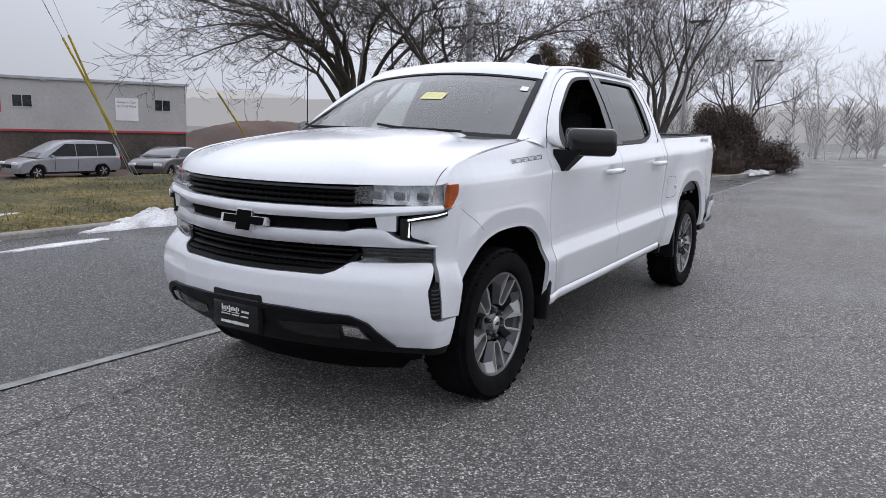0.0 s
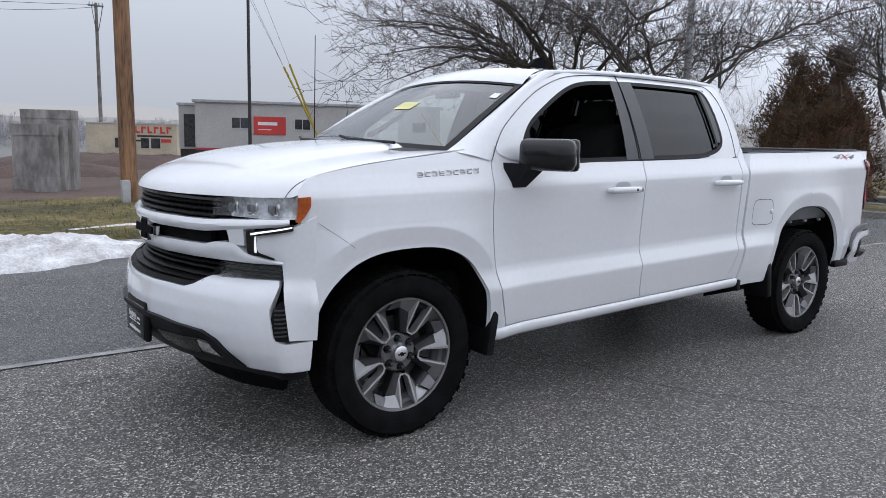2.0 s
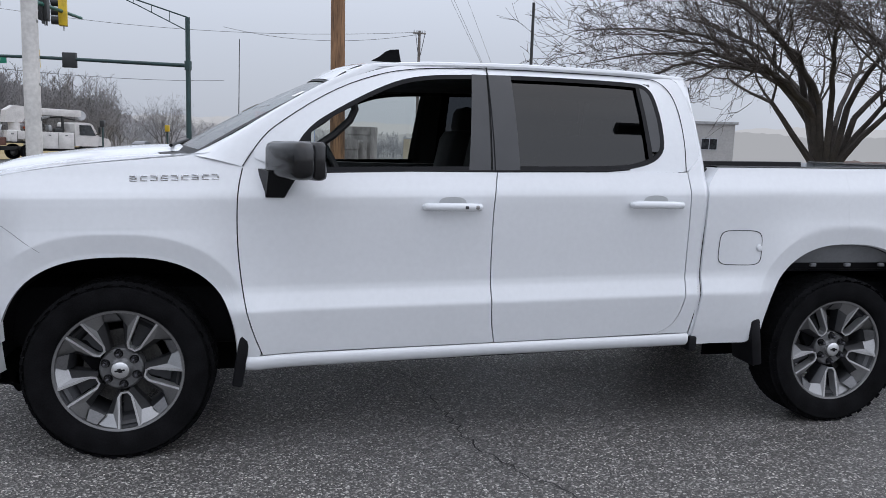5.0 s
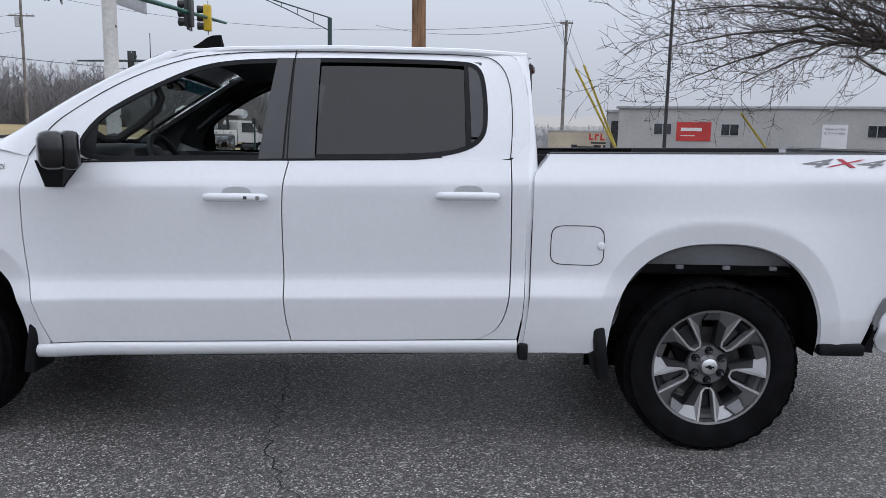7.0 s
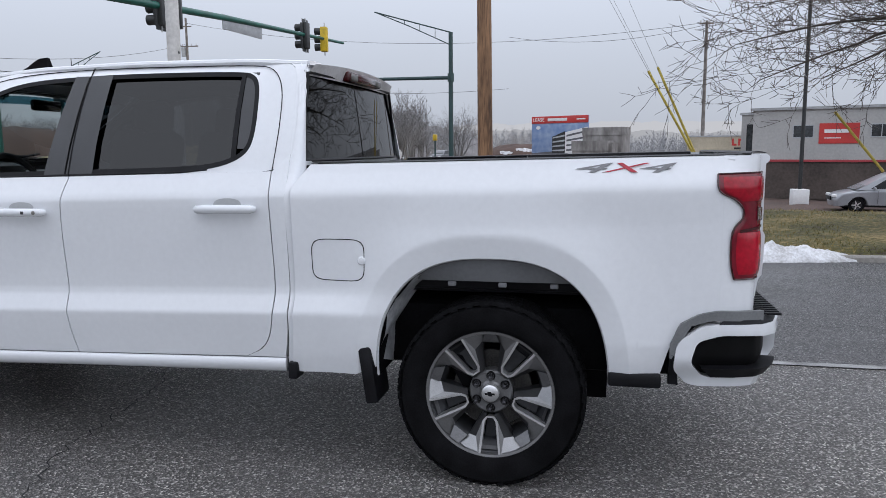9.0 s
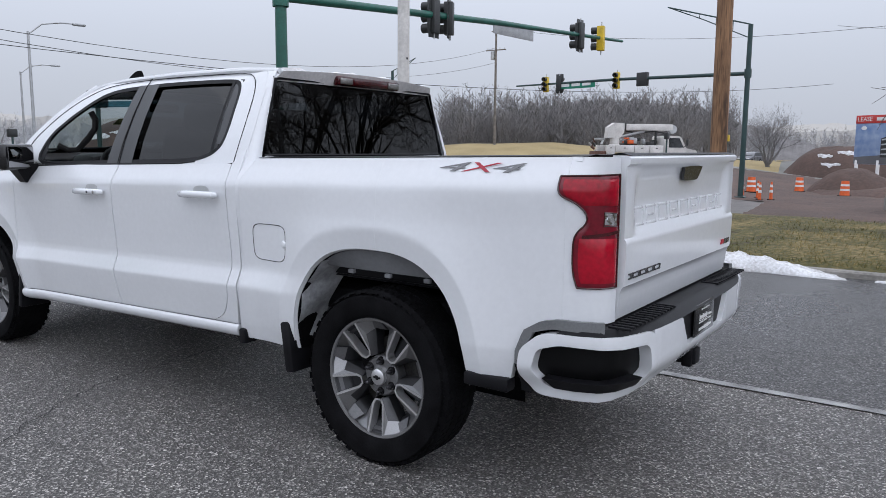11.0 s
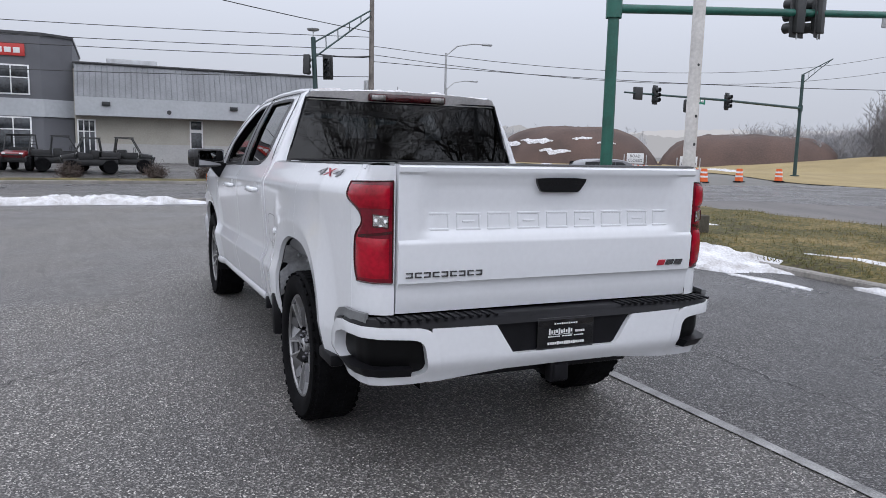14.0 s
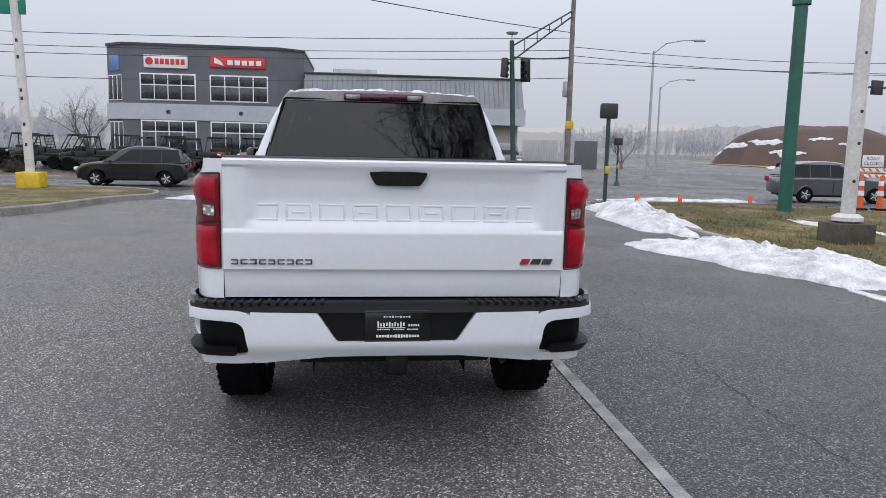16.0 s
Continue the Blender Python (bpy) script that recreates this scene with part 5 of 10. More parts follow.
part("wiper", Geo().tube([(3.57, -0.1, 1.425), (3.53, -0.6, 1.43), (3.50, -0.68, 1.445)], 0.009, 6), BLACK_PLASTIC, truck, "black wiper")
part("cowl", Geo().sheet(lambda u, v: (np.interp(abs(2 * u - 1) ** 2, [0, 1], [3.59, 3.42]) + 0.0 - 0.12 * (v - 0.5) + 0.05, (2 * u - 1) * 0.83, np.interp(abs(2 * u - 1) ** 2, [0, 1], [1.402, 1.378]) + 0.012 * v), 20, 3), BLACK_PLASTIC, truck, "black cowl under the windscreen")


def roof_at(u, v):
    w = 2 * u - 1
    b = abs(w) ** 2.6
    front = 2.68 * (1 - w * w) + 2.62 * w * w
    x = front + (0.872 - front) * v
    edge = float(np.interp(x, [0.85, 0.95, 1.1, 2.2, 2.4, 2.62], [0.64, 0.655, 0.655, 0.655, 0.66, 0.645]))
    zc = float(np.interp(x, [0.85, 0.93, 1.2, 1.8, 2.3, 2.55, 2.70], [1.868, 1.892, 1.908, 1.918, 1.912, 1.898, 1.884]))
    ze = float(np.interp(x, [0.85, 0.93, 1.2, 1.8, 2.3, 2.62], [1.852, 1.866, 1.874, 1.876, 1.864, 1.842]))
    return x, w * edge, zc * (1 - b) + ze * b


g = Geo().sheet(roof_at, 28, 30)
part("roof", g, PAINT, truck, "white cab roof", 50)
for s in (1, -1):
    part("roof_edge", Geo().tube([(x, s * float(np.interp(x, [0.9, 1.1, 2.2, 2.4, 2.6, 2.72], [0.645, 0.654, 0.654, 0.66, 0.650, 0.662])), float(np.interp(x, [0.9, 1.2, 1.8, 2.3, 2.6, 2.72], [1.862, 1.878, 1.881, 1.867, 1.842, 1.800]))) for x in np.linspace(0.9, 2.72, 28)], 0.017, 8), PAINT, truck)
def roof_snow(u, v):
    x, y, z = roof_at(0.02 + 0.96 * u, 0.80 + 0.195 * v)
    lump = noise.fractal(Vector((x * 9, y * 9, 2.0)), 1.0, 2.0, 4) - 0.15 + 0.35 * smooth(0.5, 1.0, v) + 0.2 * abs(2 * u - 1)
    return x, y, z - 0.006 + 0.026 * max(0, min(0.8, lump)) * (1 - smooth(0.93, 1.0, v))


whole("snow_crust", Geo().sheet(roof_snow, 90, 24), SNOW, "thin leftover snow lying on the pickup roof", "snow")
g = Geo()
fin = [(2.575, 0.0), (2.425, 0.0), (2.43, 0.030), (2.435, 0.064), (2.478, 0.060), (2.505, 0.048), (2.545, 0.016)]
g.prism(fin, lambda u, v, w: (u, 0.47 + (w - 0.5) * 0.055 * (1 - v / 0.09), 1.893 + v), 1.0)
part("roof_antenna", g, LINER, truck, "black shark-fin roof antenna")
part("whip_antenna", Geo().tube([(3.318, -0.84, 1.37), (3.316, -0.84, 1.45), (3.308, -0.84, 2.13)], [0.008, 0.004, 0.0025], 6), BLACK_PLASTIC, truck, "thin black whip antenna")

# cab back: frame, sliding glass, high brake light
GT, GB = (0.690, 1.822, 0.875), (0.815, 1.415, 0.835)


def back_x(y, z):
    return float(np.interp(z, [1.3, 1.415, 1.822, 1.87], [0.835, 0.842, 0.880, 0.862])) + 0.05 * smooth(0.66, 0.92, abs(y)) - 0.02 * (1 - (y / 0.7) ** 2)


inner = [(-GB[0], GB[1]), (GB[0], GB[1]), (GT[0], GT[1]), (-GT[0], GT[1])]
inner = loop([q for a, b in zip(inner, inner[1:] + inner[:1]) for q in (a, (a[0] * 0.94 + b[0] * 0.06, a[1] * 0.94 + b[1] * 0.06), ((a[0] + b[0]) / 2, (a[1] + b[1]) / 2), (a[0] * 0.06 + b[0] * 0.94, a[1] * 0.06 + b[1] * 0.94))], 1)
n = len(inner)


def shell(y, z):
    """The cab's outline from behind, outwards from a place on the glass edge."""
    zz = min(max(z + (0.05 if z > 1.8 else -0.08 if z < 1.43 else 0), 1.30), 1.872)
    yy = y
    if abs(y) > 0.55:
        yy = math.copysign(cab_y(zz) - 0.001, y)
    return yy, zz


outer = [shell(y, z) for y, z in inner]
g = Geo().add([(float(np.interp(z, [1.3, 1.62, 1.80, 1.845, 1.875], [0.894, 0.896, 0.915, 0.93, 0.93])) if abs(y) > 0.6 else 0.872, y, z) for y, z in outer] + [(back_x(y, z), y, z) for y, z in inner] + [(back_x(y, z) + 0.02, y, z) for y, z in inner],
              [(i, (i + 1) % n, n + (i + 1) % n, n + i) for i in range(n)] + [(n + i, n + (i + 1) % n, 2 * n + (i + 1) % n, 2 * n + i) for i in range(n)])
part("cab_back_frame", g, PAINT, truck, "white cab back round the rear window", 45)
g = Geo().sheet(lambda u, v: (lambda y, z: (float(np.interp(z, [1.40, 1.84], [0.862, 0.902])) - 0.03 * (1 - (y / 0.83) ** 2) + 0.012, y, z))((1 - 2 * u) * (0.832 - 0.140 * v), 1.405 + 0.428 * v), 24, 6)
part("rear_window", g, PRIVACY, truck, "dark tinted rear window", 60)
for s in (1, -1):
    def rear_pillar(u, v):
        z = 0.50 + 1.372 * v
        ys = cab_y(z) + 0.001 if z > 1.40 else (side_y(0.9, z) - 0.006 * smooth(1.2, 1.0, z)) * (1 - smooth(1.30, 1.40, z)) + cab_y(max(z, 1.36)) * smooth(1.30, 1.40, z)
        xs = float(np.interp(z, [0.50, 0.62, 0.8, 1.40, 1.62, 1.80, 1.845, 1.872], [0.925, 0.908, 0.900, 0.905, 0.908, 0.93, 0.95, 0.985]))
        yg = float(np.interp(z, [1.415, 1.822, 1.872], [0.828, 0.700, 0.66]))
        xg = float(np.interp(z, [1.3, 1.415, 1.822, 1.872], [0.848, 0.855, 0.893, 0.90]))
        a, b = (1 - u) ** 2, 2 * u * (1 - u)
        return xs * a + (xg - 0.004) * b + xg * u * u, s * (ys * a + (ys - 0.012) * b + yg * u * u), z

    part("rear_pillar", Geo().sheet(rear_pillar, 8, 56), PAINT, truck, "white rear cab pillar", 60)
# white body under the roof lip, with its shade put into a greyer colour
part("rear_header", Geo().sheet(lambda u, v: (0.893 - 0.03 * (1 - (2 * u - 1) ** 2) - 0.035 * v, (1 - 2 * u) * (0.705 - 0.045 * v), 1.808 + 0.052 * v + 0.022 * (1 - (2 * u - 1) ** 2) * v), 24, 4), HEADER, truck, "panel over the rear window, greyed for shade", 60)
part("rear_window_edge", Geo().tube([(back_x(y, z) + 0.006, y, z) for y, z in inner] + [(back_x(*inner[0]) + 0.006, *inner[0])], 0.008, 6), BLACK_PLASTIC, truck)
part("cab_back", Geo().box((0.895, 0, 0.95), (0.02, 1.75, 0.95), 0.004), PAINT, truck)
g = Geo().box((0.845, 0, 1.838), (0.05, 0.56, 0.052), 0.012)
chm = part("high_brake_light", g, DARK_RED, truck, "dark red high brake light")
part("cargo_lamp", Geo().box((0.818, 0, 1.836), (0.012, 0.30, 0.030), 0.004), DARK_RED, chm)
for s in (1, -1):
    part("cargo_lamp", Geo().box((0.818, s * 0.215, 1.836), (0.012, 0.10, 0.034), 0.004), STEEL, chm)

# bed: floor, inner walls, black rail caps
g = Geo().box((-0.09, 0, 0.86), (1.9, 1.6, 0.06), 0.01)
for s in (1, -1):
    g.box((-0.09, s * 0.80, 1.12), (1.9, 0.03, 0.55), 0.008)
    g.box((0.0, s * 0.67, 0.98), (0.9, 0.26, 0.24), 0.05)
g.box((0.855, 0, 1.12), (0.03, 1.6, 0.55), 0.008)
part("bed_liner", g, BLACK_PLASTIC, truck, "black bed liner")
for s in (1, -1):
    part("bed_rail_cap", Geo().sheet(lambda u, v: (0.80 - 1.80 * u, s * (side_y(0.80 - 1.80 * u, BED_TOP(0.80 - 1.80 * u)) - 0.004 - 0.10 * v), BED_TOP(0.80 - 1.80 * u) + 0.004 + 0.005 * math.sin(math.pi * v) - 0.06 * (v > 0.99)), 30, 8), BLACK_PLASTIC, truck, "black bed rail cap")
    part("bed_rail", Geo().tube([(x, s * (side_y(x, BED_TOP(x)) - 0.014), BED_TOP(x) - 0.015) for x in np.linspace(0.80, -0.97, 16)], 0.017, 8), PAINT, truck)

# rear corner, tail lights
CORNER = np.array([(-1.085, 0.786), (-1.078, 0.83), (-1.055, 0.872), (-1.015, 0.90), (-0.965, 0.915), (-0.92, 0.922), (-0.86, 0.928)])
CORNER_S = np.r_[0, np.cumsum(np.linalg.norm(np.diff(CORNER, axis=0), axis=1))]


def corner(s, z, side, off=0.0):
    x, y = np.interp(s, CORNER_S, CORNER[:, 0]), np.interp(s, CORNER_S, CORNER[:, 1])
    x1, y1 = np.interp(s + 0.03, CORNER_S, CORNER[:, 0]), np.interp(s + 0.03, CORNER_S, CORNER[:, 1])
    x0, y0 = np.interp(s - 0.03, CORNER_S, CORNER[:, 0]), np.interp(s - 0.03, CORNER_S, CORNER[:, 1])
    d = Vector((x1 - x0, y1 - y0)).normalized()
    grow = smooth(0.08, 0.20, s) * (side_y(min(x, -0.86), z) - 0.922)
    return x - d.y * off, side * (y + d.x * off + grow), z


TL_OUT = rounded([(0.178, 0.940), (0.196, 1.0), (0.198, 1.10), (0.190, 1.148), (0.148, 1.185), (0.150, 1.225), (0.188, 1.262), (0.246, 1.285), (0.258, 1.31), (0.256, 1.36)], 2)
for s in (1, -1):
    g = Geo().sheet(lambda u, v: corner(0.2295 * u, 0.80 + (BED_TOP(-1.0) - 0.80) * v, s), 14, 24)
    part("bed_corner", g, PAINT, truck, "white rear corner of the bed", 40)
    lens = coons([(0.010, 0.938), (0.178, 0.940)], [(0.010, 1.368), (0.256, 1.36)], [(0.010, 0.938), (0.010, 1.368)], TL_OUT, 12, 30)
    g = Geo()
    g.sheet(lambda u, v: corner(*lens[round(v * 30), round(u * 12)], s, 0.010 - 0.006 * (max(abs(u - 0.5), abs(v - 0.5)) > 0.49)), 12, 30)
    light = part("tail_light", g, DEEP_RED, truck, "red tail light with a clear reverse lamp", 40)
    g = Geo()
    edge = [lens[0, i] for i in range(13)] + [lens[j, 12] for j in range(31)] + [lens[30, i] for i in range(12, -1, -1)] + [lens[j, 0] for j in range(30, -1, -1)]
    part("lens_rim", Geo().tube([corner(a, b, s, 0.006) for a, b in edge], 0.0035, 6), DARK_RED, light)
    part("reverse_lamp", Geo().sheet(lambda u, v: corner(0.032 + 0.056 * u, 1.176 + 0.044 * v + 0.006 * u, s, 0.0125 + 0.0012 * math.sin(9.5 * u) * math.sin(6 * v)), 14, 10), CHROME, light, "clear reverse lamp with silvered facets")
    part("reverse_lamp_frame", Geo().tube([corner(a, b, s, 0.012) for a, b in ((0.03, 1.172), (0.09, 1.178), (0.09, 1.228), (0.03, 1.222), (0.03, 1.172))], 0.003, 6), DARK_RED, light)
    rim_line = np.array(TL_OUT)
    for z0, z1, a in ((1.252, 1.350, 0.026), (0.958, 1.128, 0.026)):
        part("light_guide", Geo().sheet(lambda u, v: corner(a + (float(np.interp(z0 + (z1 - z0) * v, rim_line[:, 1], rim_line[:, 0])) - 0.020 - a) * u, z0 + (z1 - z0) * v, s, 0.0112 + 0.009 * (math.sin(math.pi * u) * math.sin(math.pi * v)) ** 0.5), 14, 14), RED_LENS, light)
    part("light_divider", Geo().sheet(lambda u, v: corner(0.015 + 0.15 * u, 1.148 + 0.012 * v - 0.02 * u, s, 0.0135), 6, 1), DARK_RED, light)

# tailgate
TG = np.array([(0.803, -1.080), (0.86, -1.092), (0.925, -1.098), (0.936, -1.112), (1.0, -1.116), (1.104, -1.118), (1.134, -1.108), (1.162, -1.092), (1.25, -1.083), (1.345, -1.094), (1.385, -1.108), (1.41, -1.122), (1.43, -1.122), (1.438, -1.108)])


def gate_x(y, z):
    x = float(np.interp(z, TG[:, 0], TG[:, 1]))
    edge = smooth(0.62, 0.70, abs(y) - 0.10 * (z - 1.24) / 0.11 * 0)
    if 1.118 < z < 1.40:
        x = x * (1 - edge) + edge * -1.108
    return x


zs = np.r_[np.linspace(0.803, 0.93, 6), np.linspace(0.937, 1.098, 8), np.linspace(1.104, 1.166, 8), np.linspace(1.18, 1.33, 8), np.linspace(1.345, 1.438, 10)]
nz = len(zs) - 1
g = Geo().sheet(lambda u, v: (gate_x((u - 0.5) * 1.562, zs[round(v * nz)]), (u - 0.5) * 1.562, zs[round(v * nz)]), 60, nz)
k = len(g.v)
g.add([(-1.06, y, z) for y, z in ((-0.781, 0.803), (0.781, 0.803), (0.781, 1.438), (-0.781, 1.438))], [])
row = 61
ring = [i for i in range(row)] + [j * row + 60 for j in range(1, nz + 1)] + [nz * row + i for i in range(59, -1, -1)] + [j * row for j in range(nz - 1, 0, -1)]
m0 = len(g.v)
g.v += [(-1.05, g.v[i][1], g.v[i][2]) for i in ring]
g.f += [(ring[i], ring[(i + 1) % len(ring)], m0 + (i + 1) % len(ring), m0 + i) for i in range(len(ring))]
tailgate = part("tailgate", g, PAINT, truck, "white sculpted tailgate", 30)
part("tailgate_cap", Geo().sheet(lambda u, v: ((-1.112 + 0.07 * v), (u - 0.5) * 1.56, 1.440 + 0.008 * math.sin(math.pi * v)), 20, 4), BLACK_PLASTIC, tailgate, "black tailgate cap")
hp = loop([(-0.130, 1.372), (-0.130, 1.388), (0.130, 1.388), (0.130, 1.372), (0.105, 1.328), (0.085, 1.322), (-0.085, 1.322), (-0.105, 1.328)], 1)
part("tailgate_handle", Geo().prism(hp, lambda u, v, w: (-1.128 + 0.05 * w + (1.388 - v) * 0.22, u, v), 0.3), GLOSS_BLACK, tailgate, "black tailgate handle")
# raised maker's name across the gate, as plain blocks in body colour
for i in range(9):
    y = 0.675 - (i + 0.5) * 1.36 / 9
    g = Geo()
    for dy, dz, sy, sz in ((0, 0.034, 0.118, 0.011), (0, -0.034, 0.118, 0.011), (0.054, 0, 0.011, 0.058), (-0.054, 0, 0.011, 0.058)) + (((0, 0, 0.06, 0.010),) if i % 2 else ()):
        g.box((gate_x(0, 1.196 + dz), y + dy, 1.196 + dz), (0.007, sy, sz), 0.003)
    part("gate_lettering", g, PAINT, tailgate, "raised white block lettering")
# small badges as plain blocks
for i in range(9):
    y = 0.752 - 0.0205 - i * 0.041
    g = Geo()
    for dy, dz, sy, sz in ((0, 0.009, 0.031, 0.006), (0, -0.009, 0.031, 0.006), (0.012 if i % 2 else -0.012, 0, 0.007, 0.022)):
        g.box((-1.118, y + dy, 0.973 + dz), (0.006, sy, sz), 0.001)
    part("badge_block", g, BADGE_STEEL, tailgate, "dark chrome badge block")
for a, w, mat, lab in ((-0.600, 0.040, BADGE_RED, "red badge block"), (-0.652, 0.044, BADGE_STEEL, "dark chrome badge block"), (-0.705, 0.044, BADGE_STEEL, "dark chrome badge block")):
    part("badge_block", Geo().prism([(a - w / 2 + 0.006, 0.964), (a + w / 2 + 0.006, 0.964), (a + w / 2 - 0.006, 0.990), (a - w / 2 - 0.006, 0.990)], lambda u, v, q: (-1.121 + q, u, v), 0.006), mat, tailgate, lab)

# rear bumper
BUMP = np.array([(-1.222, 0.0), (-1.220, 0.35), (-1.208, 0.60), (-1.188, 0.76), (-1.155, 0.87), (-1.10, 0.935), (-1.0, 0.965), (-0.85, 0.972), (-0.74, 0.968)])
BUMP_S = np.r_[0, np.cumsum(np.linalg.norm(np.diff(BUMP, axis=0), axis=1))]


def bumper(s, z, off=0.0):
    a = abs(s)
    x, y = np.interp(a, BUMP_S, BUMP[:, 0]), np.interp(a, BUMP_S, BUMP[:, 1])
    x1, y1 = np.interp(a + 0.05, BUMP_S, BUMP[:, 0]), np.interp(a + 0.05, BUMP_S, BUMP[:, 1])
    x0, y0 = np.interp(max(a - 0.05, 0), BUMP_S, BUMP[:, 0]), np.interp(max(a - 0.05, 0), BUMP_S, BUMP[:, 1])
    d = Vector((x1 - x0, y1 - y0)).normalized()
    o = off - 0.05 * smooth(0.10, 0.0, z - 0.55 + 0.1) * 0 - (0.06 * (1 - smooth(0.50, 0.62, z)))
    return x - d.y * o, math.copysign(1, s) * (y + d.x * o), z


def bumper_panel(name, bottom, top, left, right, nu, nv, mat, label="", off=0.0, thick=0.04):
    g2 = coons(bottom, top, left, right, nu, nv)
    for sgn in (1, -1):
        geo = Geo().sheet(lambda u, v: bumper(sgn * g2[round(v * nv), round(u * nu)][0], g2[round(v * nv), round(u * nu)][1], off), nu, nv)
        ring = [(0, i) for i in range(nu)] + [(j, nu) for j in range(nv)] + [(nv, i) for i in range(nu, 0, -1)] + [(j, 0) for j in range(nv, 0, -1)]
        idx, k = [j * (nu + 1) + i for j, i in ring], len(geo.v)
        geo.v += [bumper(sgn * g2[j, i][0], g2[j, i][1], off - thick) for j, i in ring]
        geo.f += [(idx[i], idx[(i + 1) % len(idx)], k + (i + 1) % len(idx), k + i) for i in range(len(idx))]
        part(name, geo, mat, truck, label, 30)


bumper_panel("rear_bumper", [(0, 0.548), (0.30, 0.545), (0.60, 0.512), (0.652, 0.508)], [(0, 0.622), (0.272, 0.622), (0.36, 0.756), (0.655, 0.758)], [(0, 0.548), (0, 0.622)], [(0.652, 0.508), (0.655, 0.758)], 44, 10, PAINT, "white rear bumper", thick=0.08)


def soft_loop(pts):
    """A closed outline with short rounded corners."""
    return loop([q for a, b in zip(pts, pts[1:] + pts[:1]) for q in ((a[0] * 0.86 + b[0] * 0.14, a[1] * 0.86 + b[1] * 0.14), ((a[0] + b[0]) / 2, (a[1] + b[1]) / 2), (a[0] * 0.14 + b[0] * 0.86, a[1] * 0.14 + b[1] * 0.86))], 2)


ring_in = soft_loop([(0.662, 0.548), (0.93, 0.542), (1.185, 0.530), (1.246, 0.600), (1.222, 0.690), (1.12, 0.722), (0.92, 0.718), (0.690, 0.712)])
ring_out = soft_loop([(0.598, 0.510), (0.93, 0.498), (1.250, 0.488), (1.312, 0.565), (1.300, 0.680), (1.20, 0.762), (0.92, 0.766), (0.640, 0.760)])
for sgn in (1, -1):
    n, g = len(ring_in), Geo()
    for line, off in ((ring_out, -0.05), (ring_out, 0.001), ([((a[0] * 0.3 + b[0] * 0.7), (a[1] * 0.3 + b[1] * 0.7)) for a, b in zip(ring_out, ring_in)], 0.004), (ring_in, 0.002), (ring_in, -0.055)):
        g.v += [bumper(sgn * a, b, off) for a, b in line]
    g.f += [(k * n + i, k * n + (i + 1) % n, (k + 1) * n + (i + 1) % n, (k + 1) * n + i) for k in range(4) for i in range(n)]
    part("rear_bumper", g, PAINT, truck, "white bumper corner round the step", 35)
bumper_panel("bumper_end", [(1.285, 0.485), (1.330, 0.488)], [(1.30, 0.62), (1.340, 0.635)], [(1.285, 0.485), (1.30, 0.62)], [(1.330, 0.488), (1.340, 0.635)], 3, 6, BLACK_PLASTIC, "black bumper end", off=-0.012, thick=0.06)
bumper_panel("bumper_seal", [(0.95, 0.778), (1.165, 0.776), (1.245, 0.752), (1.318, 0.61)], [(0.95, 0.818), (1.14, 0.815), (1.215, 0.800), (1.29, 0.755), (1.345, 0.62)], [(0.95, 0.778), (0.95, 0.818)], [(1.318, 0.61), (1.345, 0.62)], 20, 4, SEAL_GREY, "grey seal between bed and bumper", off=-0.012, thick=0.02)
bumper_panel("corner_step_recess", [(0.64, 0.53), (1.25, 0.515)], [(0.66, 0.735), (1.25, 0.74)], [(0.64, 0.53), (0.66, 0.735)], [(1.25, 0.515), (1.25, 0.74)], 20, 6, GRILLE_BLACK, "black corner step recess", off=-0.05, thick=0.02)
bumper_panel("corner_step", [(0.74, 0.548), (1.16, 0.535)], [(0.74, 0.585), (1.20, 0.578)], [(0.74, 0.548), (0.74, 0.585)], [(1.16, 0.535), (1.20, 0.578)], 18, 2, BLACK_PLASTIC, "black corner step", off=0.010, thick=0.09)
part("plate_recess", Geo().prism([(-0.37, 0.76), (-0.275, 0.615), (0.275, 0.615), (0.37, 0.76)], lambda u, v, w: (-1.195 + w, u, v), 0.05), BLACK_PLASTIC, truck, "black plate recess")
g = Geo()
g.sheet(lambda u, v: (lambda p: (p[0] * (1 - v) + -1.06 * v, p[1] * (1 - v) + max(min(p[1], 0.90), -0.90) * v, 0.757 + 0.035 * min(1, v * 3)))(bumper((u - 0.5) * 2.3, 0.757, -0.002)), 50, 6)
part("step_pad", g, BLACK_PLASTIC, truck, "black ribbed bumper step pad", 40)
for i in range(44):
    y = -0.86 + i * 0.04
    if abs(y) > 0.30:
        part("step_rib", Geo().box((-1.135, y, 0.794), (0.09, 0.014, 0.010), 0.003), BLACK_PLASTIC, truck)
g = Geo().box((-1.205, 0, 0.688), (0.015, 0.30, 0.155), 0.005)
plate = part("dealer_plate", g, GLOSS_BLACK, truck, "black dealer plate with white lettering")
bars(plate, [(a, b * 0.8, c, d * 0.9) for a, b, c, d in SCRIPT], lambda u, v, w: (-1.2135 - w, -u, 0.688 + v), SIGN_WHITE)

